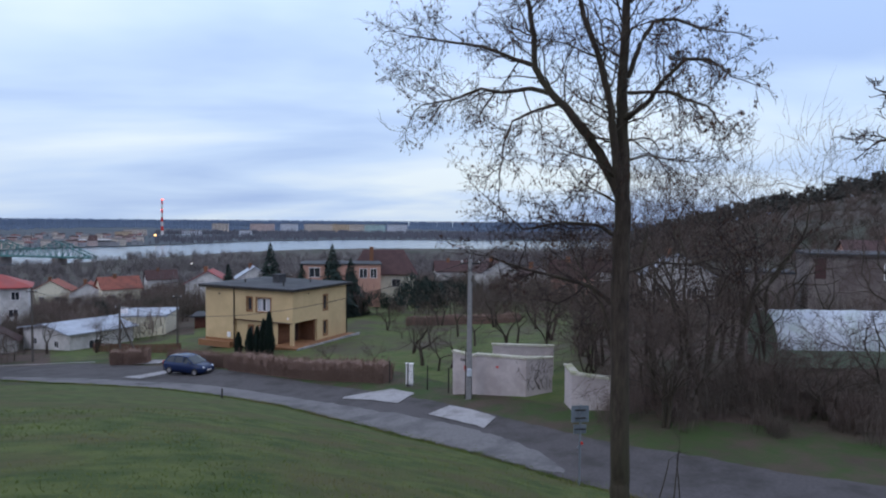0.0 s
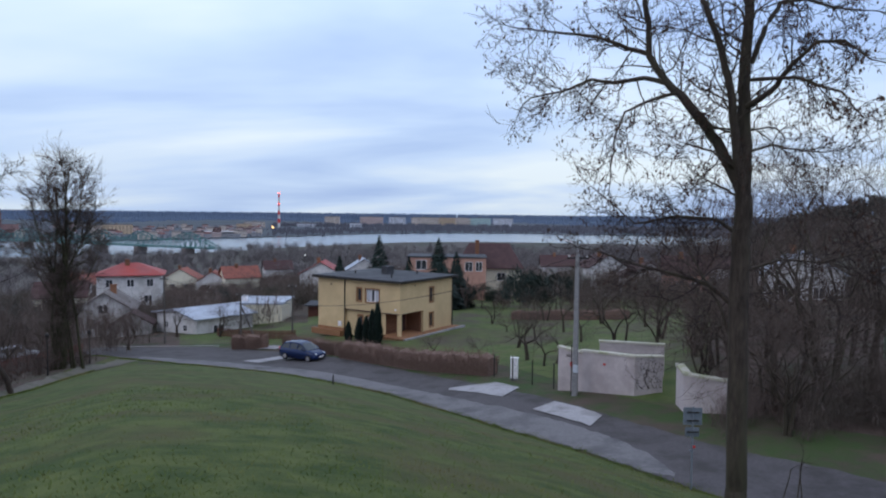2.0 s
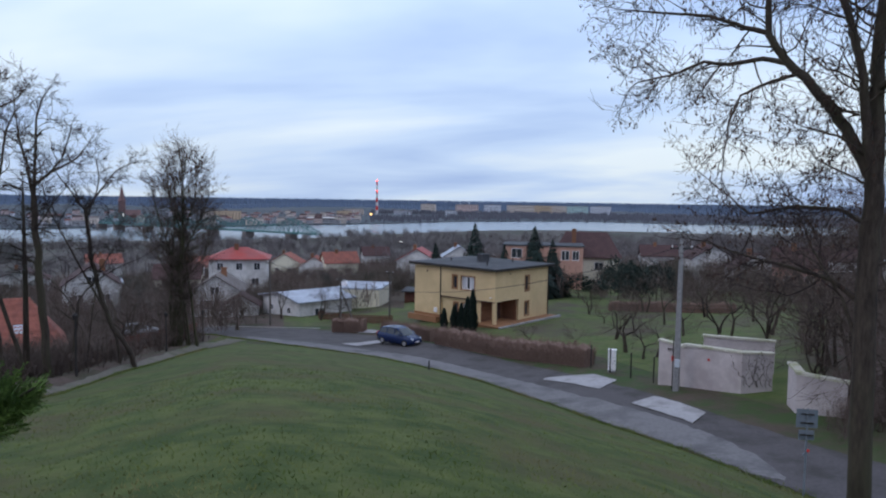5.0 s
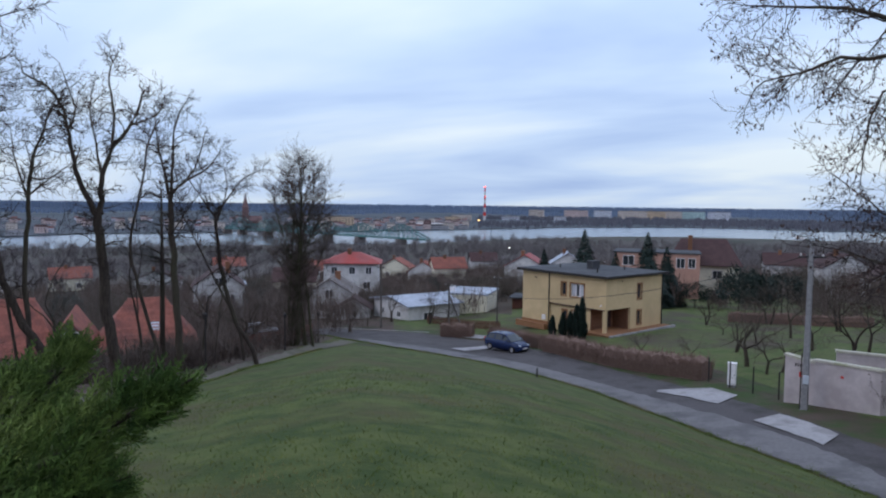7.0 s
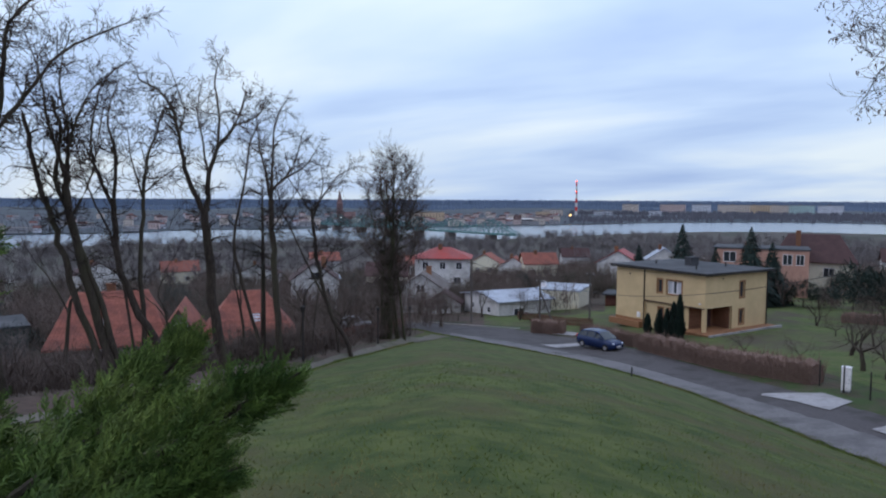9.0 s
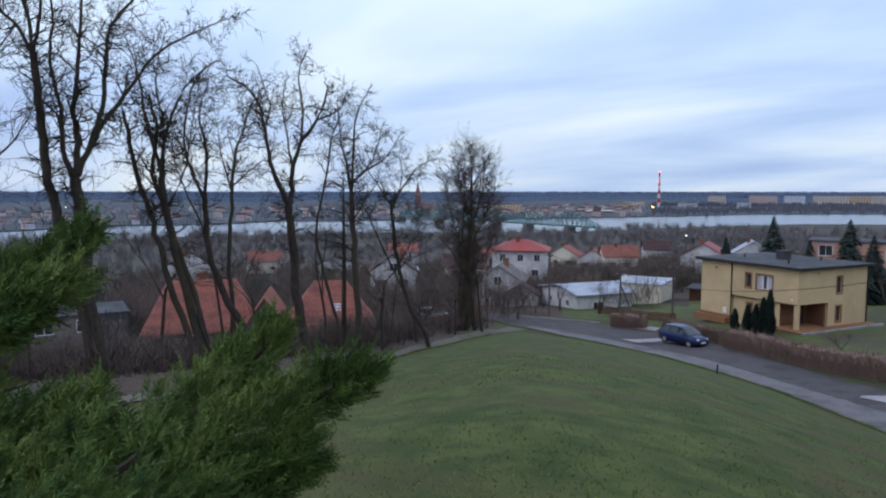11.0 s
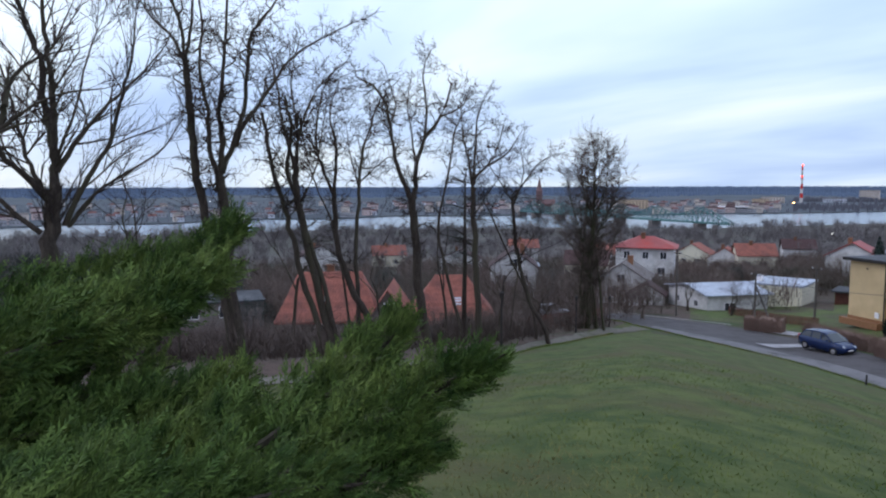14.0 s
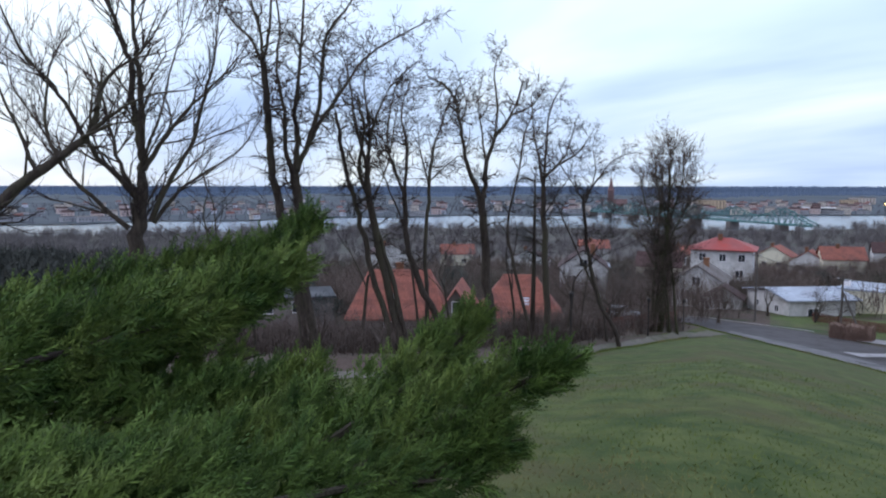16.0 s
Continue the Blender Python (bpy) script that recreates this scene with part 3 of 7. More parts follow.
def street_lamp(at):
    ob = thing("street_lamp", at, 0, "tall grey concrete street lamp with a curved arm", "street lamp")
    s = Shape().tube([(0, 0, -0.4), (0, 0, 0.0), (0, 0, 0.02), (0, 0, 7.9)], [0.26, 0.26, 0.20, 0.115], 4)
    part("pole", s, POLE, ob)
    a = Shape().tube([(0, 0, 7.6), (-0.02, -0.03, 8.0), (-0.14, -0.15, 8.25), (-0.34, -0.3, 8.36)], 0.03, 8)
    part("arm", a, POLE, ob, "thin curved steel arm", True)
    h = Shape()
    h.add([(-0.30, -0.18, 8.33), (-0.30, -0.40, 8.33), (-0.80, -0.58, 8.42), (-0.80, -0.40, 8.42), (-0.32, -0.22, 8.43), (-0.32, -0.36, 8.43), (-0.74, -0.54, 8.52), (-0.74, -0.44, 8.52)],
          [(0, 1, 2, 3), (7, 6, 5, 4), (0, 4, 5, 1), (1, 5, 6, 2), (2, 6, 7, 3), (3, 7, 4, 0)])
    part("lamp_head", h, WHITE, ob, "white lamp head")
    part("crossbar", Shape().box(-0.55, -0.05, 7.45, 0.6, 0.05, 7.53), METAL_DARK, ob)
    for x in (-0.45, 0.0, 0.5):
        part("insulator", Shape().tube([(x, 0, 7.53), (x, 0, 7.60), (x, 0, 7.66)], [0.03, 0.05, 0.03], 8), PLASTER, ob)
    part("fuse_box", Shape().box(-0.13, -0.25, 1.30, 0.13, -0.15, 1.72, bev=0.015), PLASTIC, ob, "pale grey fuse box")
    part("cable_pipe", Shape().tube([(-0.21, -0.02, 0), (-0.2, -0.02, 2.8)], 0.03, 6), METAL_DARK, ob)
    return ob


street_lamp((1.71, 37.25, ground(1.71, 37.25)))


def meter_box(at, turn):
    ob = thing("meter_box", at, turn, "white electric meter cabinet standing on the verge", "meter box")
    part("plinth", Shape().box(-0.21, -0.14, -0.3, 0.21, 0.14, 0.12), POLE, ob)
    part("body", Shape().box(-0.225, -0.16, 0.12, 0.225, 0.16, 1.38, bev=0.015), WHITE, ob)
    part("door", Shape().box(-0.20, -0.18, 0.18, 0.20, -0.162, 1.30, bev=0.006), WHITE, ob)
    part("lid", Shape().box(-0.25, -0.19, 1.38, 0.25, 0.19, 1.43, bev=0.012), WHITE, ob)
    part("lock", Shape().box(0.14, -0.20, 0.72, 0.17, -0.181, 0.80), METAL_DARK, ob)


meter_box((-1.83, 42.65, ground(-1.83, 42.65)), -4)


def road_sign(at, turn):
    ob = thing("road_sign", at, turn, "back of a grey road sign on a thin steel post", "road sign")
    part("post", Shape().tube([(0, 0, -0.5), (0, 0, 2.62)], 0.028, 8), SIGNBACK, ob)
    part("panel", Shape().box(-0.30, 0.03, 2.02, 0.30, 0.045, 2.58, bev=0.006), SIGNBACK, ob)
    part("panel", Shape().box(-0.22, 0.03, 1.64, 0.22, 0.045, 1.94, bev=0.006), SIGNBACK, ob)
    for z in (2.15, 2.42, 1.78):
        part("clamp", Shape().box(-0.18, -0.035, z, 0.18, 0.028, z + 0.035), METAL_DARK, ob)
    part("reflector", Shape().tube([(0.05, -0.045, 1.33), (0.05, -0.025, 1.33)], 0.045, 10), REDPAINT, ob, "small red reflector")
    part("reflector", Shape().tube([(-0.05, -0.045, 1.2), (-0.05, -0.025, 1.2)], 0.045, 10), SIGNBACK, ob)


road_sign((4.82, 22.42, ground(4.82, 22.42) + 0.1), 6)


def garden_lantern(at, h):
    ob = thing("path_lantern", at, 0, "slim black metal lantern post beside the path", "lantern post", "lantern posts along the path")
    part("post", Shape().tube([(0, 0, -0.2), (0, 0, 0.3), (0, 0, 0.32), (0, 0, h - 0.35)], [0.07, 0.07, 0.045, 0.04], 8), METAL_DARK, ob)
    part("lantern", Shape().tube([(0, 0, h - 0.35), (0, 0, h - 0.3), (0, 0, h - 0.1), (0, 0, h)], [0.04, 0.10, 0.13, 0.03], 8), METAL_DARK, ob)


for x, y, h in ((-34.17, 46.5, 2.6), (-30.8, 38.0, 2.7), (-24.6, 24.36, 2.9)):
    garden_lantern((x, y, ground(x, y)), h)
o = part("marker_peg", Shape().tube([(0, 0, -0.1), (0.01, 0, 0.55), (0.012, 0, 0.6)], [0.05, 0.045, 0.02], 8), METAL_DARK)
o.matrix_world = pose(*on(17.79, 42.6))
tagged(o, "short dark peg standing in the lawn", "peg")


def wood_pole(at, h, r=0.12, strut=None):
    ob = thing("utility_pole", at, 0, "weathered grey utility pole" + (" with a leaning strut" if strut else " beside the lane"), "utility pole", "utility poles along the lane")
    part("pole", Shape().tube([(0, 0, -0.4), (0, 0, h)], [r, r * 0.72], 10), WOODPOLE, ob)
    part("crossarm", Shape().box(-0.5, -0.05, h - 0.45, 0.5, 0.05, h - 0.36), METAL_DARK, ob)
    for x in (-0.4, 0.4):
        part("insulator", Shape().tube([(x, 0, h - 0.36), (x, 0, h - 0.22)], [0.05, 0.03], 8), PLASTER, ob)
    if strut:
        part("strut", Shape().tube([(strut, 0.2, -0.3), (0.05, 0, h * 0.72)], 0.09, 8), WOODPOLE, ob)


for x, y, h, st in ((-39.9, 66.2, 7.3, None), (-31.1, 65.7, 5.4, 1.9), (-28.2, 72.6, 5.6, None), (-18.5, 82.0, 6.5, None)):
    wood_pole((x, y, ground(x, y)), h, strut=st)


def cable(a, b, sag, r=0.018):
    A, B = Vector(a), Vector(b)
    pts = [A.lerp(B, i / 14) - Vector((0, 0, sag * 4 * (i / 14) * (1 - i / 14))) for i in range(15)]
    o = part("overhead_cable", Shape().tube(pts, r, 4), METAL_DARK)
    tagged(o, "thin dark overhead cable between poles", "cable", "overhead cables")


cable((1.7, 37.25, ground(1.71, 37.25) + 7.6), (-31.1, 65.7, ground(-31.1, 65.7) + 5.2), 1.9)
cable((1.9, 37.25, ground(1.71, 37.25) + 7.6), (16, 52, ground(16, 52) + 7), 0.6)
cable((-31.1, 65.7, ground(-31.1, 65.7) + 5.2), (-39.9, 66.2, ground(-39.9, 66.2) + 7.0), 0.3)


def hedge(name, line, w, h, seed, label, density=420, mt=None):
    """A clipped bare hedge: a dense body of upright twigs round a core."""
    rnd = random.Random(seed)
    ob = thing(name, (0, 0, 0), 0, label, "hedge")
    P = [Vector((*p, 0)) for p in line]
    core, tw = Shape(), Shape()
    rows = []
    for a, b in zip(P, P[1:]):
        L = (b - a).length
        d = (b - a).normalized()
        n = Vector((-d.y, d.x, 0))
        k = max(2, int(L / 0.5))
        for i in range(k + (1 if b is P[-1] else 0)):
            rows.append((a.lerp(b, i / k), n))
        for _ in range(int(L * density)):
            t, o = rnd.random(), rnd.uniform(-0.5, 0.5) * w
            p = a + d * (L * t) + n * o
            g = ground(p.x, p.y)
            hh = h * rnd.uniform(0.72, 1.18)
            z0 = rnd.uniform(0, 0.55) * hh
            q = p + n * (math.copysign(rnd.uniform(0.02, 0.30), o)) + d * rnd.gauss(0, 0.12)
            wd = d * rnd.uniform(0.012, 0.034)
            wn = n * rnd.uniform(0.004, 0.02)
            z1 = min(hh, z0 + rnd.uniform(0.35, 0.9))
            tw.add([(p.x - wd.x, p.y - wd.y, g + z0), (p.x + wd.x + wn.x, p.y + wd.y + wn.y, g + z0), (q.x, q.y, g + z1)], [(0, 1, 2)])
    m = 7
    for p, n in rows:
        j = rnd.uniform(0.8, 1.04)
        for u, v in ((-0.36, 0), (-0.42, 0.45), (-0.30, 0.78), (0, 0.88), (0.30, 0.78), (0.42, 0.45), (0.36, 0)):
            q = p + n * (u * w * j)
            core.v.append((q.x, q.y, ground(p.x, p.y) - 0.05 + v * h * j))
    for i in range(len(rows) - 1):
        for k in range(m - 1):
            core.f.append((i * m + k, i * m + k + 1, (i + 1) * m + k + 1, (i + 1) * m + k))
            core.m.append(0)
    for i in (0, len(rows) - 1):
        core.f.append(tuple(i * m + k for k in range(m)))
        core.m.append(0)
    part("core", core, mt or HEDGE, ob)
    part("foliage", tw, mt or HEDGE, ob, kind="stuff")


hedge("hedge", [(-16.6, 54.2), (-12.5, 51.3), (-8.5, 48.6), (-3.4, 44.6)], 1.4, 1.75, 5, "clipped brown leafless hedge along the lane")
hedge("hedge", [(-24.6, 62.0), (-18.5, 56.3), (-17.3, 55.2)], 1.0, 1.3, 6, "clipped brown leafless hedge in front of the yellow house")
hedge("hedge", [(-30.2, 62.2), (-26.9, 62.6)], 1.6, 1.75, 7, "rounded brown leafless bush by the lane's bend")
hedge("hedge", [(-4, 80.5), (3, 78), (9, 76)], 1.0, 1.4, 8, "long brown leafless hedge behind the garden", 120)

# ---- trees ----
def grow(s, fine, rnd, p, d, r, length, level, opt, tips):
    """One branch with its side branches: thick ones go to s, thin ones to fine."""
    n = max(3, int(length / opt.get("step", 0.5)))
    r = max(r, opt.get("thin", 0.0045))
    pts, rad = [Vector(p)], [r]
    d = Vector(d).normalized()
    end = r * opt.get("taper", 0.35)
    for i in range(n):
        t = (i + 1) / n
        wob = opt.get("wobble", 0.22)
        d = (d + Vector((rnd.gauss(0, wob), rnd.gauss(0, wob), rnd.gauss(0, wob) + opt.get("lift", 0.06)))).normalized()
        pts.append(pts[-1] + d * (length / n))
        rad.append(r + (end - r) * t)
    sides = 7 if r > 0.06 else (5 if r > 0.025 else 3)
    (s if r > opt.get("split", 0.03) else fine).tube(pts, rad, sides, cap=False)
    if level <= 0 or r < opt.get("rmin", 0.004):
        tips.append((pts[-1], d.copy()))
        return
    kids = opt["kids"][min(level, len(opt["kids"])) - 1]
    for k in range(kids):
        t = rnd.uniform(opt.get("from", 0.3), 0.98)
        i = min(n - 1, int(t * n))
        q = pts[i].lerp(pts[i + 1], t * n - i)
        base = (pts[i + 1] - pts[i]).normalized()
        side = Vector((rnd.gauss(0, 1), rnd.gauss(0, 1), rnd.gauss(0, 0.7)))
        side = (side - base * side.dot(base)).normalized()
        ang = radians(rnd.uniform(*opt.get("angle", (28, 62))))
        nd = base * math.cos(ang) + side * math.sin(ang)
        rr = (rad[i] * rnd.uniform(*opt.get("keep", (0.38, 0.62))))
        grow(s, fine, rnd, q, nd, rr, length * rnd.uniform(*opt.get("ratio", (0.42, 0.68))), level - 1, opt, tips)
    # the leader goes on
    for _ in range(opt.get("fork", 1)):
        side = Vector((rnd.gauss(0, 0.35), rnd.gauss(0, 0.35), rnd.gauss(0, 0.2)))
        grow(s, fine, rnd, pts[-1], d + side, end * 0.9, length * rnd.uniform(0.5, 0.7), level - 1, opt, tips)


def bare_tree(name, at, height, r, seed, opt, label, group="", bark=None, twig=None, trunk=None, lean=(0, 0), levels=4, stems=1, top=None):
    rnd = random.Random(seed)
    ob = thing(name, at, 0, label, "tree", group)
    s, fine, tips = Shape(), Shape(), []
    trunk = trunk or 0.35
    for k in range(stems):
        ln = Vector((lean[0], lean[1], 1)) + (Vector((rnd.gauss(0, 0.14), rnd.gauss(0, 0.14), 0)) if stems > 1 else Vector())
        p = Vector((rnd.gauss(0, 0.25), rnd.gauss(0, 0.25), -0.3)) if stems > 1 else Vector((0, 0, -0.3))
        h = height * trunk * rnd.uniform(0.9, 1.1)
        n = 7
        pts, rad = [p], [r * 1.25]
        d = ln.normalized()
        for i in range(n):
            d = (d + Vector((rnd.gauss(0, 0.05), rnd.gauss(0, 0.05), 0.02))).normalized()
            pts.append(pts[-1] + d * (h / n))
            rad.append(r * (1 - 0.30 * (i + 1) / n))
        s.tube(pts, rad, 9, cap=False)
        forks = opt.get("forks", 3)
        for j in range(forks):
            a = 6.283 * (j + rnd.uniform(-0.25, 0.25)) / forks
            sp = opt.get("spread", 0.42) * rnd.uniform(0.6, 1.3)
            nd = d + Vector((math.cos(a) * sp, math.sin(a) * sp, 0))
            grow(s, fine, rnd, pts[-1 - (j % 2)], nd, rad[-1] * rnd.uniform(0.55, 0.78), height * (1 - trunk) * rnd.uniform(0.5, 0.66), levels, opt, tips)
        for j in range(opt.get("low", 0)):
            i = rnd.randrange(3, n)
            a = rnd.uniform(0, 6.28)
            grow(fine, fine, rnd, pts[i], Vector((math.cos(a), math.sin(a), 0.5)), rad[i] * 0.35, height * 0.22, levels - 2, opt, tips)
    part("trunk", s, bark or BARK, ob, smooth=True)
    part("crown", fine, twig or TWIG, ob, "fine bare twigs")
    return ob, tips


YOUNG = dict(kids=(2, 3, 3), wobble=0.22, lift=0.05, keep=(0.45, 0.7), taper=0.46, step=0.4, forks=2, spread=0.3, angle=(24, 55), ratio=(0.42, 0.66), split=0.022, thin=0.0075, **{"from": 0.22})
SHRUB = dict(kids=(3, 4, 3), wobble=0.24, lift=0.05, step=0.3, forks=3, spread=0.7, ratio=(0.5, 0.75), split=0.02)
BANK = "row of trees along the slope"

def limbed_tree(name, az, d, limbs, seed, label, opt, bark=None, twig=None, twigs=2.6, reach=1.5, group=BANK, stout=1.08, clear=0.55):
    """A tree from its main limbs: girth at both ends, depth at the tip, then (across, height over the eye) along the limb; stems that start low reach the ground, and twigs grow from every limb."""
    base = on(az, d)
    ob = thing(name, base, az, label, "tree", group)
    rnd = random.Random(seed)
    s, fine, tips = Shape(), Shape(), []
    E = EYE_Z - base[2]
    for r0, r1, dep, *pts in limbs:
        stem = pts[0][1] < -2.2
        q = [Vector((x, 0 if stem else dep * i / (len(pts) - 1) * 1.6, E + z)) for i, (x, z) in enumerate(pts)]
        if stem:
            lean = max(-0.12, min(0.12, (q[1].x - q[0].x) / max(0.5, q[1].z - q[0].z)))
            q[0].z = max(q[0].z, 0.3)
            q.insert(0, Vector((q[0].x - lean * (q[0].z + 0.4), 0, -0.4)))
        line = []
        for i in range(len(q) - 1):
            a, b, c, e = q[max(i - 1, 0)], q[i], q[i + 1], q[min(i + 2, len(q) - 1)]
            for k in range(4):
                t = k / 4
                p = 0.5 * (2 * b + (c - a) * t + (2 * a - 5 * b + 4 * c - e) * t * t + (3 * b - a - 3 * c + e) * t ** 3)
                line.append(p + Vector((rnd.gauss(0, 1), rnd.gauss(0, 1), 0)) * min(0.035, r1 * 0.9))
        line.append(q[-1])
        m = len(line)
        rad = [(r0 + (r1 - r0) * (i / (m - 1)) ** 0.8) * stout * (1.35 if stem and i == 0 else 1) for i in range(m)]
        s.tube(line, rad, 9 if r0 > 0.09 else 6, cap=False)
        length = sum((line[i + 1] - line[i]).length for i in range(m - 1))
        lo = clear if stem else 0.12
        for _ in range(int(length * twigs * (1 - lo)) + 2):
            t = rnd.uniform(lo, 1.0)
            i = min(m - 2, int(t * (m - 1)))
            b = (line[i + 1] - line[i]).normalized()
            sd = Vector((rnd.gauss(0, 1), rnd.gauss(0, 1), rnd.gauss(0, 0.8)))
            sd = (sd - b * sd.dot(b)).normalized()
            a = radians(rnd.uniform(*opt["angle"]))
            grow(s, fine, rnd, line[i], b * math.cos(a) + sd * math.sin(a), min(0.030, rad[i] * 0.5), reach * rnd.uniform(0.45, 1.1), 2, opt, tips)
        if not stem:
            grow(s, fine, rnd, line[-1], line[-1] - line[-3], rad[-1], reach * rnd.uniform(0.4, 0.6), 2, opt, tips)
    part("trunk", s, bark or BARK, ob, smooth=True)
    part("crown", fine, twig or TWIG, ob, "fine bare twigs")
    return ob


CROOKED = dict(kids=(3, 4), wobble=0.33, lift=0.012, keep=(0.45, 0.75), taper=0.5, step=0.22, angle=(32, 74), ratio=(0.42, 0.7), split=0.022, thin=0.0088, **{"from": 0.2})
STRAIGHT = dict(CROOKED, wobble=0.10, lift=0.07, angle=(18, 45), thin=0.0055, step=0.3)
BROOM = dict(CROOKED, kids=(3, 4), wobble=0.18, lift=0.05, angle=(20, 60), thin=0.010, step=0.35)
limbed_tree("bare_tree", 43.6, 40.0, [
    (0.14, 0.08, 0.0, (1.47, -9.00), (0.39, -6.55), (-0.13, -4.59), (-0.46, -2.30), (-0.56, -0.67)),
    (0.06, 0.014, 0.3, (-0.55, -0.87), (-1.21, 0.13), (-1.80, 1.01), (-2.20, 1.85)),
    (0.06, 0.014, -0.3, (-0.56, -0.74), (0.37, 0.62), (0.91, 1.32), (1.83, 1.82)),
    (0.05, 0.014, 0.5, (-0.46, -1.00), (0.05, 0.78), (-0.11, 2.15)),
    (0.08, 0.016, -0.6, (0.60, -7.04), (-0.81, -3.94), (-1.66, -1.99), (-2.33, -0.52), (-2.51, 0.62)),
    (0.04, 0.01, 0.2, (-0.16, -4.59), (0.60, -2.93), (1.04, -1.31)),
], 86, "slender leaning bare robinia beside the path", CROOKED, twigs=4.7, reach=0.98)
limbed_tree("bare_tree", 47.3, 36, [
    (0.2, 0.12, 0.0, (0.14, -7.95), (-0.09, -4.48), (-0.18, -2.09), (-0.27, -0.03)),
    (0.09, 0.02, 0.4, (-0.27, -0.17), (-0.55, 1.44), (-0.83, 2.89), (-0.94, 4.48)),
    (0.08, 0.02, -0.4, (-0.27, -0.03), (-0.15, 2.02), (0.02, 3.75), (0.44, 4.74)),
    (0.08, 0.018, 0.2, (-0.25, 0.41), (0.50, 1.14), (1.00, 2.01), (1.32, 3.30)),
    (0.06, 0.015, -0.6, (0.50, 1.08), (1.49, 1.72), (2.05, 2.57)),
    (0.11, 0.025, 0.8, (-0.84, -7.83), (-1.78, -4.21), (-2.10, -2.11), (-1.57, 0.86), (-1.24, 2.75), (-0.70, 4.05)),
    (0.05, 0.012, -0.4, (-0.19, -1.50), (0.52, -0.32), (0.95, 0.27)),
], 85, "bare robinia with a rounded twiggy crown", CROOKED, twigs=4.7, reach=0.98)
limbed_tree("bare_tree", 52.4, 32.5, [
    (0.25, 0.16, 0.0, (0.31, -6.56), (-0.04, -4.08), (-0.16, -1.91), (-0.30, -0.43)),
    (0.12, 0.03, -0.3, (-0.33, -0.56), (-0.87, 0.77), (-1.17, 1.97), (-1.36, 3.42), (-1.84, 4.47), (-2.78, 5.05)),
    (0.06, 0.015, 0.5, (-1.28, 2.89), (-1.02, 3.94), (-1.58, 5.77)),
    (0.13, 0.04, 0.3, (-0.11, -0.56), (-0.07, 0.77), (0.35, 2.23), (1.21, 3.41), (1.59, 4.71)),
    (0.07, 0.015, -0.5, (0.30, 2.10), (0.44, 3.67), (0.27, 5.24), (0.58, 6.06)),
    (0.06, 0.015, 0.7, (-0.04, 0.77), (-0.24, 2.36), (-0.46, 3.94), (-0.26, 5.24)),
    (0.05, 0.012, -0.6, (1.08, 3.28), (2.00, 3.66), (2.52, 4.31)),
], 84, "stout bare robinia forking into two heavy limbs", CROOKED, twigs=4.7, reach=0.98)
limbed_tree("bare_tree", 57.5, 30, [
    (0.18, 0.1, 0.0, (0.53, -6.07), (-0.32, -4.28), (-0.87, -2.52), (-0.96, -0.28)),
    (0.08, 0.018, 0.5, (-0.96, -0.40), (-1.50, 0.95), (-1.71, 2.18), (-1.48, 3.87), (-1.08, 4.83)),
    (0.08, 0.018, -0.4, (-0.96, -0.28), (-0.83, 1.69), (-1.09, 3.03), (-0.69, 4.36)),
    (0.06, 0.015, 0.6, (-0.87, -2.27), (-1.60, -0.28), (-2.01, 0.95), (-2.23, 2.17)),
    (0.12, 0.03, -0.5, (0.02, -6.07), (-0.02, -2.52), (0.11, -0.27), (0.26, 1.20), (0.65, 2.67), (1.02, 3.64)),
    (0.05, 0.013, 0.3, (0.13, -0.03), (-0.26, 1.45), (-0.38, 2.67)),
    (0.04, 0.012, 0.5, (0.16, 0.22), (0.98, 0.96), (1.59, 1.45)),
], 83, "bare robinia with crooked upright limbs", CROOKED, twigs=4.7, reach=0.98)
limbed_tree("bare_tree", 61.0, 28, [
    (0.19, 0.11, 0.2, (0.51, -6.01), (-0.13, -3.04), (-0.61, -0.49), (-0.71, 0.89)),
    (0.08, 0.02, 0.5, (-0.72, 0.84), (-0.48, 2.14), (-0.17, 3.15), (0.38, 4.17), (1.36, 5.08)),
    (0.07, 0.015, -0.6, (-0.72, 0.84), (-1.15, 2.47), (-1.32, 4.03), (-1.68, 5.36)),
    (0.06, 0.015, 0.0, (-0.67, 0.66), (-0.59, 2.47), (-0.80, 4.04), (-0.44, 5.82)),
    (0.15, 0.06, -0.5, (0.22, -6.13), (-0.53, -3.51), (-0.95, -1.64), (-1.39, -0.03), (-1.73, 1.34), (-1.94, 2.91)),
    (0.13, 0.05, 0.6, (0.79, -6.14), (0.28, -3.99), (-0.35, -1.64), (-1.01, 0.66), (-0.82, 2.25), (-1.07, 3.59)),
    (0.05, 0.012, 0.2, (-0.57, -0.72), (0.08, 0.66), (0.32, 1.80), (0.56, 3.16)),
], 82, "bare robinia with three leaning dark stems", CROOKED, twigs=4.7, reach=0.98)
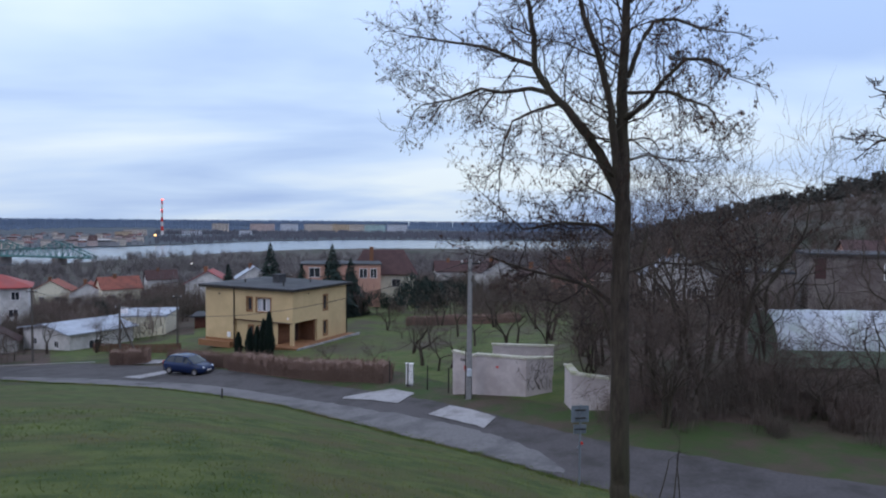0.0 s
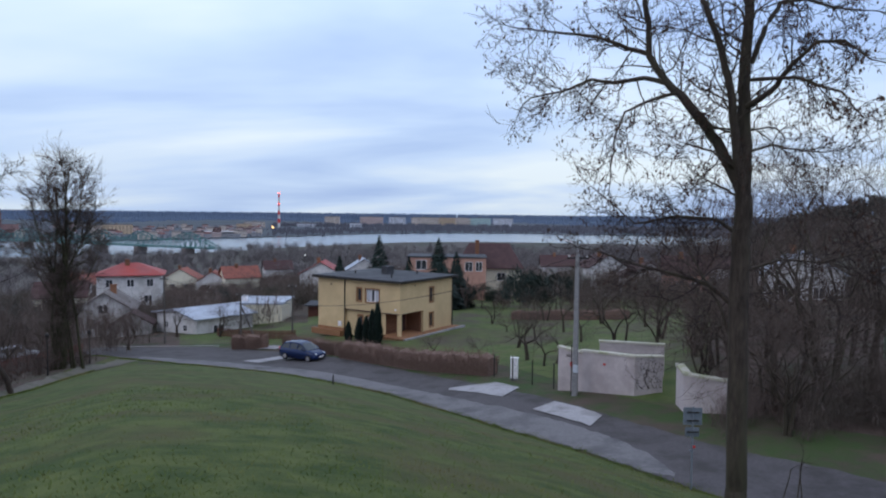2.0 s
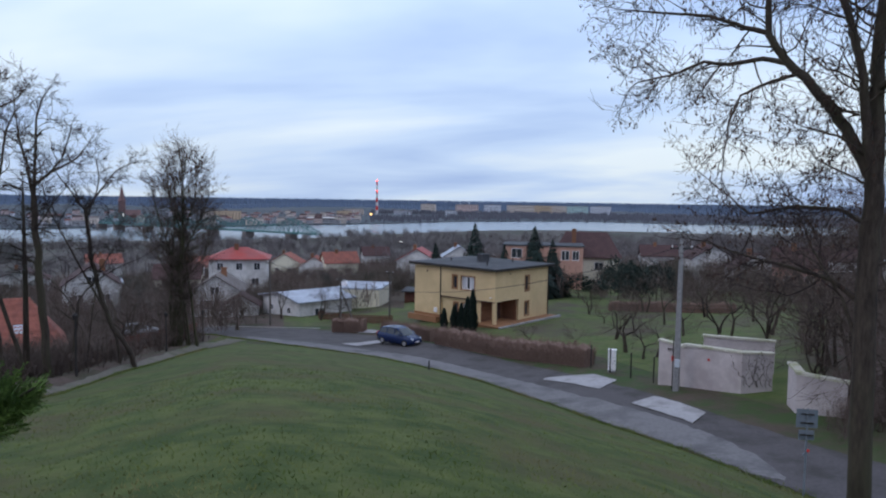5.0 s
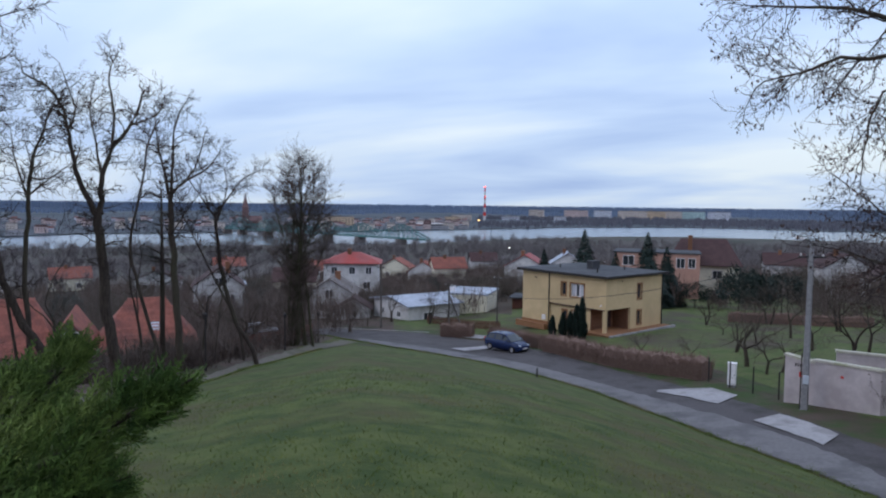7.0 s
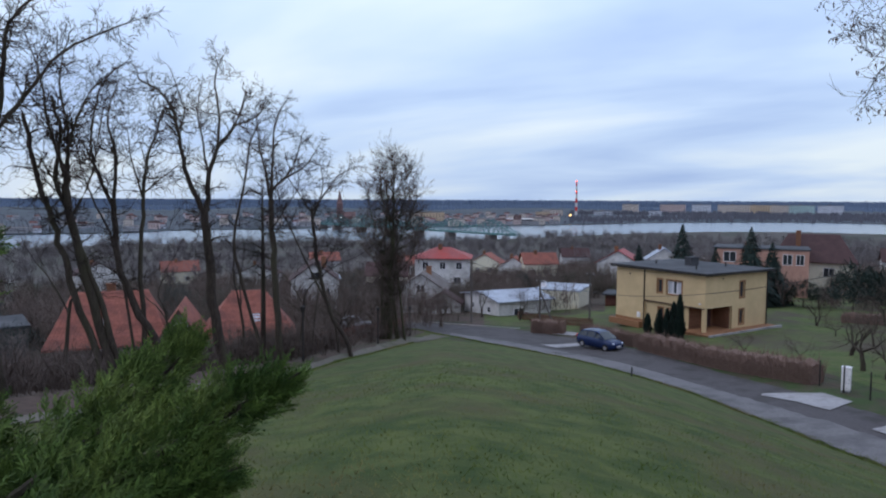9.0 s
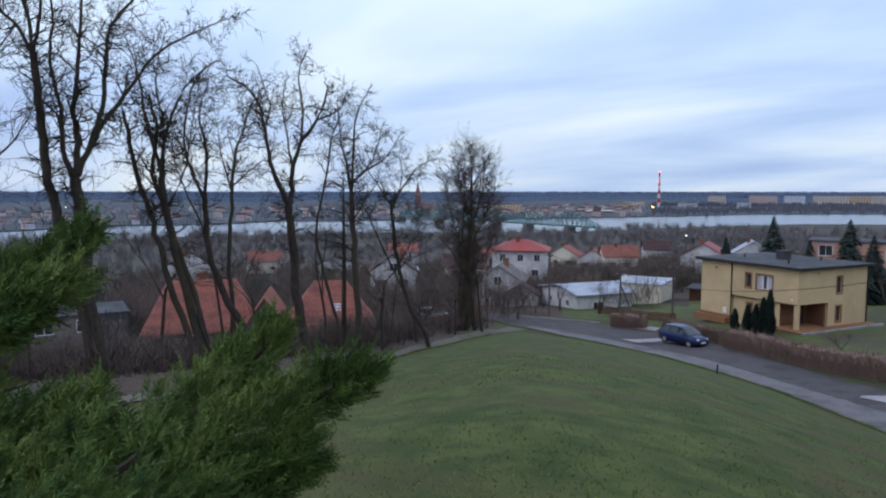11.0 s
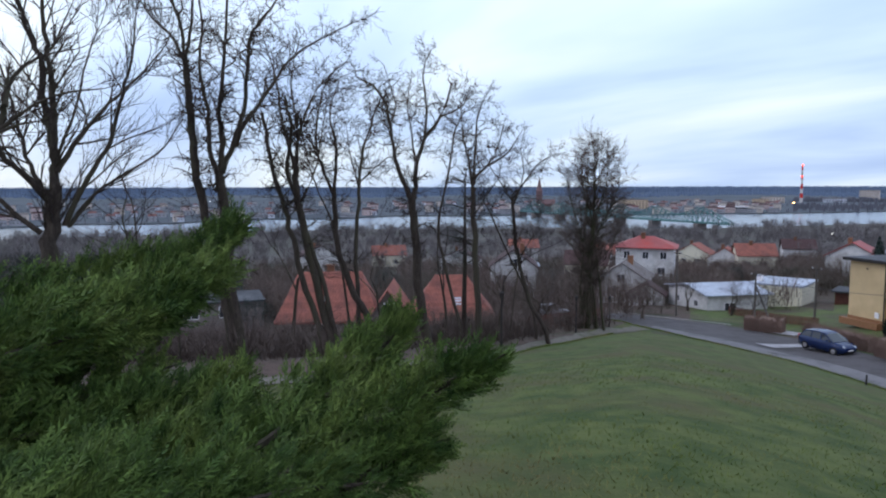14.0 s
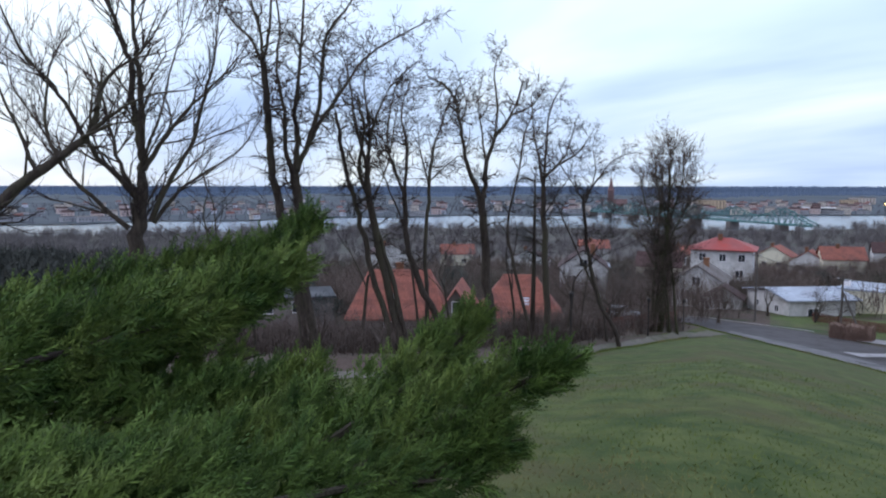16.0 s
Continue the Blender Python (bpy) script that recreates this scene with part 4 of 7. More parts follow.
limbed_tree("bare_tree", 67.5, 25, [
    (0.17, 0.1, 0.3, (-0.06, -5.59), (-0.57, -2.46), (-0.93, -0.63), (-1.18, 1.17), (-1.28, 2.74), (-1.36, 4.29)),
    (0.06, 0.02, 0.8, (-1.36, 4.19), (-1.81, 5.13), (-2.34, 5.68), (-2.75, 6.32), (-3.00, 7.42)),
    (0.07, 0.02, 0.2, (-1.36, 4.19), (-1.43, 5.25), (-1.73, 6.37), (-1.88, 7.87)),
    (0.06, 0.02, -0.5, (-1.34, 4.29), (-1.10, 5.45), (-0.99, 6.98), (-0.74, 8.13)),
    (0.2, 0.15, 0.0, (0.14, -5.60), (-0.12, -3.09), (-0.24, -1.04), (-0.36, 0.37)),
    (0.09, 0.02, -0.8, (-0.36, 0.33), (-0.65, 1.27), (-0.66, 2.56), (-0.91, 3.92), (-0.76, 5.28), (-0.96, 6.99)),
    (0.11, 0.03, 0.2, (-0.36, 0.33), (-0.27, 1.57), (-0.33, 2.56), (-0.19, 3.75), (-0.03, 5.31), (0.13, 7.62)),
    (0.1, 0.025, 0.9, (-0.31, 0.47), (0.12, 1.58), (0.52, 2.78), (0.70, 4.56), (0.87, 5.54), (1.56, 6.45), (2.17, 7.36)),
    (0.085, 0.015, -0.3, (-0.31, 0.58), (0.55, 2.22), (1.32, 3.30), (2.08, 4.41), (3.16, 5.17), (4.36, 5.81)),
], 81, "tall twin-stemmed bare robinia with dark twisting branches", CROOKED, twigs=4.7, reach=0.98, stout=1.12)
limbed_tree("bare_tree", 80.3, 18.5, [
    (0.26, 0.17, 0.0, (-0.09, -2.34), (0.01, -1.00), (0.11, -0.05)),
    (0.13, 0.04, 0.3, (0.11, -0.09), (0.16, 0.60), (0.07, 1.29), (0.00, 2.44), (-0.07, 3.24), (-0.30, 3.82), (-0.54, 4.65)),
    (0.1, 0.03, -0.4, (0.16, 0.53), (0.19, 1.77), (0.14, 2.99), (0.05, 3.92), (0.18, 4.86)),
    (0.075, 0.018, 0.4, (0.19, 0.37), (0.74, 1.24), (1.29, 1.93), (1.79, 2.45), (2.27, 2.98), (2.71, 3.54)),
    (0.085, 0.018, -0.5, (0.30, -0.89), (0.84, 0.26), (1.34, 1.12), (1.62, 2.23), (1.83, 2.98), (1.94, 3.89)),
    (0.06, 0.014, 0.7, (0.37, -0.94), (0.98, -0.16), (1.87, 0.46), (2.67, 1.01), (3.17, 1.76)),
    (0.085, 0.018, -0.6, (0.04, -0.33), (-0.44, 0.25), (-0.91, 0.79), (-1.35, 1.70), (-1.73, 2.34), (-2.20, 2.94), (-2.59, 4.04)),
    (0.075, 0.018, 0.5, (-0.01, -0.27), (-0.36, 0.53), (-0.52, 1.34), (-0.77, 2.53), (-1.04, 3.43)),
    (0.08, 0.02, 0.9, (-0.22, -1.06), (-0.72, -0.57), (-1.30, 0.04), (-1.64, 0.44), (-2.08, 1.41), (-2.67, 2.41)),
    (0.05, 0.014, 0.1, (0.16, 0.60), (0.63, 1.79), (0.93, 3.05), (1.36, 4.18)),
], 87, "broad bare tree with many upswept limbs on the slope", STRAIGHT, twigs=2.6, reach=1.3, stout=0.95)
limbed_tree("bare_tree", 88.9, 15, [
    (0.15, 0.055, 0.1, (-0.86, -1.13), (-0.01, -0.23), (0.65, 0.30), (1.33, 0.91), (1.63, 1.52)),
    (0.055, 0.014, 0.5, (1.63, 1.50), (1.75, 1.96), (2.14, 2.41), (2.64, 2.68), (2.95, 2.79)),
    (0.05, 0.012, -0.4, (1.44, 1.00), (1.95, 1.43), (2.48, 1.74), (3.16, 1.87)),
    (0.05, 0.012, 0.3, (0.93, 0.50), (0.75, 1.04), (0.82, 2.10), (1.03, 2.64)),
    (0.045, 0.01, -0.5, (1.33, 0.91), (1.79, 1.14), (2.09, 1.19)),
    (0.05, 0.012, 0.6, (0.55, 0.25), (0.16, 1.43), (-0.06, 2.12)),
], 88, "leaning bare tree with a slanting trunk on the slope", STRAIGHT, twigs=2.6, reach=0.9, stout=0.95)
limbed_tree("poplar", 37.9, 54, [
    (0.3, 0.2, 0.0, (-0.15, -11.79), (-0.08, -7.32), (0.12, -3.00)),
    (0.16, 0.03, 0.0, (0.13, -3.22), (0.22, 0.39), (0.01, 3.50)),
    (0.1, 0.02, 0.8, (-0.02, -6.45), (-1.02, -3.03), (-1.66, -0.67), (-2.04, 1.04)),
    (0.1, 0.02, -0.8, (0.02, -5.15), (1.18, -2.13), (1.88, -0.44), (2.07, 1.02)),
    (0.1, 0.02, -1.0, (0.12, -3.09), (-0.70, -0.03), (-0.93, 2.43)),
    (0.1, 0.02, 1.0, (0.13, -3.43), (1.04, -0.03), (1.15, 2.57)),
    (0.08, 0.02, -0.6, (-0.08, -7.32), (-1.39, -4.76), (-2.38, -1.97)),
    (0.08, 0.02, 0.6, (-0.01, -6.88), (1.46, -4.68), (2.49, -2.12)),
    (0.14, 0.04, 0.9, (-0.78, -11.84), (-0.68, -6.47), (-0.39, -2.16), (-0.33, 1.24)),
], 89, "dense bare tree with upswept twigs and mossy trunk", BROOM, IVY, TWIG_GREY, twigs=7.0, reach=1.3, group="", stout=0.95, clear=0.18)
limbed_tree("bare_tree", -37.5, 13.0, [
    (0.16, 0.1, 0, (0.3, -5.2), (0.25, -2.0), (0.2, 1.4)),
    (0.05, 0.012, 0.3, (0.2, 1.2), (-0.3, 1.7), (-0.75, 2.05), (-1.05, 2.2)),
    (0.05, 0.012, -0.3, (0.22, 0.6), (-0.35, 1.1), (-0.8, 1.3), (-1.0, 1.25)),
    (0.08, 0.015, 0.2, (0.2, 1.4), (0.3, 2.6), (0.2, 4.2)),
], 90, "bare robinia standing on the edge of the lawn", CROOKED, reach=0.7)
# thin young trees between them: bearing, distance, height, girth, seed
for az, d, h, r, seed in ((73.6, 24.0, 8.2, 0.08, 20), (76.0, 28.0, 8.0, 0.07, 22), (71.8, 30.0, 8.5, 0.06, 26), (63.0, 34.0, 9.5, 0.10, 23), (50.0, 37.5, 9.0, 0.09, 24), (45.6, 40.0, 9.5, 0.09, 25), (55.2, 35.0, 9.0, 0.08, 21)):
    bare_tree("bare_tree", on(az, d), h, r, seed, YOUNG, "slim bare young robinia on the slope", BANK, trunk=0.42, levels=3)

# ---- the yellow house ----
def wall_grid(s, length, height, holes, thick, m, mi=0):
    """A wall in its own plane (x along, z up, thickness to +y) with holes x0, z0, x1, z1."""
    xs = sorted({0, length, *[h[0] for h in holes], *[h[2] for h in holes]})
    zs = sorted({0, height, *[h[1] for h in holes], *[h[3] for h in holes]})
    for x0, x1 in zip(xs, xs[1:]):
        run = None
        for z0, z1 in zip(zs, zs[1:]):
            cx, cz = (x0 + x1) / 2, (z0 + z1) / 2
            solid = not any(h[0] < cx < h[2] and h[1] < cz < h[3] for h in holes)
            if solid:
                run = (run[0], z1) if run else (z0, z1)
            if (not solid or z1 == zs[-1]) and run:
                s.box(x0, 0, run[0], x1, thick, run[1], m, mi)
                run = None


def window_unit(parent, m, w, h, bars=1, trim=None, curtain=True, deep=0.12):
    """A window set in an opening: m puts its lower outer corner, x along and z up, in the parent's space."""
    win = part("window", Shape().box(0, deep, 0, w, deep + 0.06, 0.06, m).box(0, deep, h - 0.06, w, deep + 0.06, h, m).box(0, deep, 0.06, 0.06, deep + 0.06, h - 0.06, m).box(w - 0.06, deep, 0.06, w, deep + 0.06, h - 0.06, m), WHITE if trim is None else trim[1], parent)
    for k in range(bars):
        x = w * (k + 1) / (bars + 1)
        part("mullion", Shape().box(x - 0.03, deep, 0.06, x + 0.03, deep + 0.06, h - 0.06, m), WHITE, win)
    part("pane", Shape().box(0.06, deep + 0.02, 0.06, w - 0.06, deep + 0.03, h - 0.06, m), PANE, win)
    if curtain:
        part("curtain", Shape().box(0.10, deep + 0.012, 0.10, w * 0.42, deep + 0.018, h - 0.1, m), CURTAIN, win, "pale net curtain")
        part("curtain", Shape().box(w * 0.58, deep + 0.012, 0.10, w - 0.10, deep + 0.018, h - 0.1, m), CURTAIN, win)
    if trim:
        t = 0.13
        part("surround", Shape().box(-t, -0.03, -t, w + t, 0.0, 0, m).box(-t, -0.03, h, w + t, 0.0, h + t, m).box(-t, -0.03, 0, 0, 0.0, h, m).box(w, -0.03, 0, w + t, 0.0, h, m), trim[0], win, "orange-brown window surround")
    return win


def yellow_house():
    at = (-13.83, 63.5, 2.15)
    ob = thing("house", at, 65.2, "two-storey yellow rendered house with a flat dark roof", "house")
    H, LED, LX, LY = 5.2, 2.12, 9.2, 10.7
    # wall frames: facade A runs along y at x = 0, facade B along x at y = 0
    fa = Matrix(((0, 1, 0, 0), (1, 0, 0, 0), (0, 0, 1, 0), (0, 0, 0, 1)))
    fb = Matrix.Identity(4)
    up = H - LED
    fa_up = fa @ Matrix.Translation((0, 0, LED))
    fb_up = Matrix.Translation((0, 0, LED))
    s = Shape()
    wa = [(2.6, 0.95, 4.25, 2.2), (4.85, 0.95, 5.4, 2.2)]
    wb = [(5.0, 0.75, 5.65, 2.2)]
    wall_grid(s, 7.0, up, wa, 0.3, fa_up)
    # the part beyond the downpipe reaches the ground
    wall_grid(s, LY - 7.0, H + 0.5, [], 0.3, fa @ Matrix.Translation((7.0, 0.0, -0.5)))
    part("wall", s, YELLOW, ob)
    s = Shape()
    wall_grid(s, LX - 0.3, up, [(h[0] - 0.3, *h[1:2], h[2] - 0.3, h[3]) for h in wb], 0.3, Matrix.Translation((0.3, 0, LED)))
    part("wall", s, YELLOW, ob)
    s = Shape()  # lower storey, set back a little under the upper one
    lo_a = fa @ Matrix.Translation((1.9, 0.22, -0.6))
    wall_grid(s, 5.1, LED + 0.6, [(0.8, 0.98, 2.3, 2.15), (2.95, 0.98, 3.5, 2.15)], 0.25, lo_a)
    part("wall", s, YELLOW, ob)
    s = Shape()
    wall_grid(s, LX - 3.9, LED + 0.6, [(1.1, 0.95, 1.75, 2.3)], 0.25, Matrix.Translation((3.9, 0.0, -0.6)))
    part("wall", s, YELLOW, ob)
    s = Shape().box(LX - 0.3, 0.3, -0.6, LX, LY, H).box(0.3, LY - 0.3, -0.6, LX - 0.3, LY, H)
    part("wall", s, YELLOW, ob)
    # porch: brick walls, soffit, floor, column
    part("soffit", Shape().box(0.3, 0.3, LED, LX - 0.3, LY - 0.3, LED + 0.15), CREAM, ob)
    porch = part("porch", Shape().box(0.24, 1.9, -0.6, 3.9, 2.1, LED).box(3.72, 0.26, -0.6, 3.9, 1.9, LED), BRICK, ob, "brown brick porch walls")
    for k in range(24):
        part("brick_course", Shape().box(0.26, 1.886, -0.02 + k * 0.088, 3.70, 1.9, 0.05 + k * 0.088, bev=0.004), BRICK, porch)
    part("porch_door", Shape().box(2.4, 1.83, 0.0, 3.3, 1.885, 1.98, bev=0.01).box(2.5, 1.80, 0.9, 2.54, 1.83, 1.0), MAROON, ob, "dark brown entrance door")
    part("column", Shape().box(0.02, 0.02, -0.6, 0.34, 0.34, LED), YELLOW, ob)
    part("terrace", Shape().box(-0.9, -1.2, -0.7, 9.4, 0.0, -0.02).box(-0.9, 0, -0.7, 0.24, 1.9, -0.02).box(0.24, 0, -0.7, 3.7, 1.88, -0.02), ORANGE, ob, "orange-brown paved terrace")
    part("terrace_edge", Shape().box(-1.0, -1.42, -0.7, 9.6, -1.2, 0.03), CONCRETE, ob, "pale concrete edging")
    part("plinth", Shape().box(-0.05, 7.0, -0.6, -0.003, LY + 0.02, 0.12).box(-0.5, 7.2, -0.7, -0.05, LY + 0.5, -0.12), ORANGE, ob, "orange-brown plinth")
    # roof: thin slab with a dark fascia, slightly sloping felt
    s = Shape()
    s.add([(-0.45, -0.45, H), (LX + 0.45, -0.45, H), (LX + 0.45, LY + 0.45, H), (-0.45, LY + 0.45, H), (-0.45, -0.45, H + 0.16), (LX + 0.45, -0.45, H + 0.16), (LX + 0.45, LY + 0.45, H + 0.24), (-0.45, LY + 0.45, H + 0.24)],
          [(3, 2, 1, 0), (4, 5, 6, 7), (0, 1, 5, 4), (1, 2, 6, 5), (2, 3, 7, 6), (3, 0, 4, 7)])
    roof = part("roof", s, ROOF_DARK, ob, "flat dark felt roof")
    part("fascia", Shape().box(-0.49, -0.49, H - 0.05, LX + 0.49, -0.453, H + 0.17).box(-0.49, -0.45, H - 0.05, -0.453, LY + 0.45, H + 0.17), METAL_DARK, roof)
    part("chimney", Shape().box(4.6, 5.2, H + 0.1, 5.7, 6.0, H + 0.95).box(4.52, 5.12, H + 0.95, 5.78, 6.08, H + 1.03), ROOF_DARK, roof)
    for x, y in ((2.0, 2.6), (3.2, 8.4), (7.2, 3.2)):
        part("vent_pipe", Shape().tube([(x, y, H + 0.1), (x, y, H + 0.62)], 0.07, 8), METAL_DARK, roof)
    # openings
    tr = (ORANGE, WHITE)
    trd = (ORANGE, ORANGE)
    for m, w, h, bars, tt in ((fa_up @ Matrix.Translation((2.6, 0, 0.95)), 1.65, 1.25, 2, tr), (fa_up @ Matrix.Translation((4.85, 0, 0.95)), 0.55, 1.25, 0, trd),
                              (lo_a @ Matrix.Translation((0.8, 0, 0.98)), 1.5, 1.17, 2, tr), (lo_a @ Matrix.Translation((2.95, 0, 0.98)), 0.55, 1.17, 0, trd),
                              (fb_up @ Matrix.Translation((5.0, 0, 0.75)), 0.65, 1.45, 0, trd), (Matrix.Translation((5.0, 0.0, 0.35)), 0.65, 1.35, 0, trd)):
        window_unit(ob, m, w, h, bars, tt, curtain=bars > 0)
    # Added dark boxes: the shade of the unlit rooms as colour.
    part("back_of_rooms", Shape().box(0.7, 2.6, -0.4, LX - 0.7, LY - 0.8, LED - 0.05).box(0.9, 0.9, LED + 0.2, LX - 0.7, LY - 0.8, H - 0.05), METAL_DARK, ob)
    part("ledge", Shape().box(-0.05, 0.0, LED - 0.06, -0.003, 7.0, LED + 0.02), MAROON, ob)
    for x, y in ((-0.06, 7.0), (LX - 0.06, -0.06)):
        part("downpipe", Shape().tube([(x, y, -0.4), (x, y, H)], 0.055, 8), METAL_DARK, ob)
    part("wall_lamp", Shape().tube([(-0.03, 0.5, LED + 0.42), (-0.14, 0.5, LED + 0.42)], [0.09, 0.07], 10), WHITE, ob)
    part("wall_lamp", Shape().tube([(2.4, -0.02, H - 0.45), (2.4, -0.10, H - 0.45)], [0.07, 0.05], 8), METAL_DARK, ob)
    part("vent", Shape().box(-0.02, 8.8, 4.45, -0.003, 9.0, 4.6), METAL_DARK, ob)
    part("meter", Shape().box(-0.12, 7.45, 0.3, -0.003, 7.85, 0.8, bev=0.01), WHITE, ob, "white meter cabinet")


yellow_house()


def conifer(name, at, h, r, seed, label, mt=None, layers=16, slim=False):
    """Trunk and drooping tiers of needled boughs."""
    rnd = random.Random(seed)
    ob = thing(name, at, 0, label, "tree")
    part("trunk", Shape().tube([(0, 0, -0.2), (0, 0, h * 0.97)], [0.03 * h * 0.4, 0.01], 7), BARK, ob)
    s = Shape()
    for k in range(2600 if not slim else 1500):
        t = rnd.random() ** 1.35
        tier = (t * layers) % 1.0
        a = rnd.uniform(0, 6.283)
        R = r * ((1 - t) ** (0.5 if slim else 0.85) + 0.03) * (1.0 if slim else 0.62 + 0.5 * (1 - tier)) * (1 + 0.16 * math.sin(3 * a + 9 * t))
        if slim:
            R *= min(1, 0.55 + t * 3)
        z = h * (0.02 + 0.96 * t)
        u = rnd.uniform(0.35, 0.8)
        dx, dy = math.cos(a), math.sin(a)
        w = 0.05 + 0.10 * R
        e = R * rnd.uniform(0.85, 1.12)
        dz = 0.28 * R + 0.15 if slim else -0.22 * R + rnd.uniform(-0.1, 0.15)
        s.add([(dx * R * u - dy * w, dy * R * u + dx * w, z), (dx * R * u + dy * w, dy * R * u - dx * w, z + rnd.uniform(-0.1, 0.1)), (dx * e, dy * e, z + dz)], [(0, 1, 2)])
    part("crown", s, mt or CONIFER, ob, kind="stuff")
    return ob


for k, (x, y, h, r) in enumerate(((-15.9, 61.0, 3.2, 0.55), (-16.6, 61.4, 2.5, 0.5), (-17.4, 61.8, 2.3, 0.5), (-15.3, 60.6, 3.9, 0.6), (-18.6, 62.4, 1.9, 0.45))):
    o = conifer("thuja", (x, y, ground(x, y)), h, r, 90 + k, "slim dark green columnar thuja beside the house", layers=22, slim=True)
    tagged(o, group="thujas by the yellow house")
for k, (az, d, top, r) in enumerate(((14.1, 88, 11.3, 3.3), (17.4, 92, 8.4, 2.6), (9.1, 94, 10.9, 3.3), (7.6, 98, 8.8, 2.8), (11.6, 104, 7.6, 2.4))):
    x, y = pol(az, d)
    g = ground(x, y)
    conifer("spruce", (x, y, g), top - g, r, 120 + k, "dark blue-green spruce behind the yellow house", layers=20)


# ---- the car ----
def car(at, turn, paint, label, group=""):
    """A small five-door hatchback; x forward, wheels on z = 0."""
    ob = thing("car", at, turn, label, "car", group)
    # outline stations: x, half width at sill, half width at waist, sill height, waist height
    st = [(-1.95, 0.62, 0.66, 0.42, 0.82), (-1.88, 0.74, 0.78, 0.30, 0.96), (-1.55, 0.80, 0.83, 0.24, 1.00), (-0.8, 0.82, 0.85, 0.22, 0.98), (0.0, 0.82, 0.85, 0.22, 0.96), (0.8, 0.82, 0.85, 0.22, 0.94), (1.2, 0.80, 0.82, 0.24, 0.90), (1.65, 0.76, 0.78, 0.26, 0.80), (1.9, 0.66, 0.68, 0.30, 0.70), (1.98, 0.52, 0.54, 0.40, 0.60)]
    s = Shape()
    for x, w0, w1, z0, z1 in st:
        s.v += [(x, -w0, z0), (x, -w1, (z0 + z1) * 0.55), (x, -w1 * 0.97, z1), (x, -w1 * 0.55, z1 + 0.03), (x, w1 * 0.55, z1 + 0.03), (x, w1 * 0.97, z1), (x, w1, (z0 + z1) * 0.55), (x, w0, z0)]
    n = 8
    for i in range(len(st) - 1):
        for k in range(n):
            s.f.append((i * n + k, (i + 1) * n + k, (i + 1) * n + (k + 1) % n, i * n + (k + 1) % n))
    s.f += [tuple(range(n)), tuple((len(st) - 1) * n + k for k in range(n - 1, -1, -1))]
    s.m = [0] * len(s.f)
    body = part("body", s, paint, ob, smooth=True)
    # cabin: glasshouse and roof
    cab = [(-1.80, 0.72, 0.98), (-1.45, 0.62, 1.40), (-0.6, 0.60, 1.50), (0.15, 0.60, 1.48), (0.45, 0.62, 1.40), (1.15, 0.74, 0.94)]
    s = Shape()
    for x, w, z in cab:
        s.v += [(x, -w, z), (x, -w * 0.6, z + 0.03), (x, w * 0.6, z + 0.03), (x, w, z)]
    for i in range(len(cab) - 1):
        for k in range(3):
            s.f.append((i * 4 + k, (i + 1) * 4 + k, (i + 1) * 4 + k + 1, i * 4 + k + 1))
            s.m.append(1 if i in (0, 4) else 0)
    for sg, o in ((0, 0), (1, 3)):
        low = [(-1.70, 0.97), (-0.75, 0.97), (0.1, 0.955), (1.1, 0.93)]
        top = [(-1.40, 1.36), (-0.72, 1.45), (0.08, 1.44), (0.42, 1.36)]
        y0, y1 = (-0.80, -0.63) if sg == 0 else (0.80, 0.63)
        for i in range(3):
            s.add([(low[i][0], y0, low[i][1]), (low[i + 1][0], y0, low[i + 1][1]), (top[i + 1][0], y1, top[i + 1][1]), (top[i][0], y1, top[i][1])], [(0, 1, 2, 3) if sg == 0 else (3, 2, 1, 0)], 1)
        for i in (0, 1, 2, 3):
            s.tube([(low[i][0], y0 * 1.003, low[i][1]), (top[i][0], y1 * 1.01, top[i][1])], 0.035, 5, mi=0)
        s.tube([(t[0], y1 * 1.01, t[1] + 0.02) for t in top], 0.04, 5, mi=0)
    part("cabin", s, [paint, PANE], ob, "tinted glass cabin")
    for x in (-1.22, 1.22):
        for y in (-0.80, 0.80):
            sg = math.copysign(1, y)
            w = part("wheel", Shape().tube([(x, y - sg * 0.12, 0.30), (x, y - sg * 0.10, 0.30), (x, y + sg * 0.02, 0.30), (x, y + sg * 0.045, 0.30)], [0.27, 0.30, 0.30, 0.27], 20), RUBBER, ob)
            part("rim", Shape().tube([(x, y + sg * 0.03, 0.30), (x, y + sg * 0.06, 0.30)], [0.19, 0.16], 14), RIM, w)
    for y in (-0.52, 0.52):
        part("headlight", Shape().tube([(1.78, y, 0.66), (1.90, y * 1.02, 0.64), (1.94, y * 1.02, 0.63)], [0.13, 0.11, 0.06], 10), PLASTIC, ob, "clear headlight")
        part("tail_light", Shape().box(-1.97, y * 1.25 - 0.08, 0.72, -1.86, y * 1.25 + 0.08, 1.0, bev=0.02), REDPAINT, ob)
        part("mirror", Shape().box(0.68, y * 1.78 - 0.09, 0.98, 0.80, y * 1.78 + 0.09, 1.11, bev=0.03), paint, ob)
    part("number_plate", Shape().box(1.985, -0.25, 0.42, 2.0, 0.25, 0.53), WHITE, ob)
    part("grille", Shape().box(1.94, -0.42, 0.32, 1.985, 0.42, 0.40), RUBBER, ob)
    return ob


cx, cy = -20.0, 53.9
car((cx, cy, ground(cx, cy) + 0.07), -20, CARPAINT, "dark blue five-door hatchback parked beside the lane")
cx, cy = pol(40.9, 81.5)
car((cx, cy, ground(cx, cy) + 0.05), 40, SILVER, "silver-grey hatchback parked by the far lane")

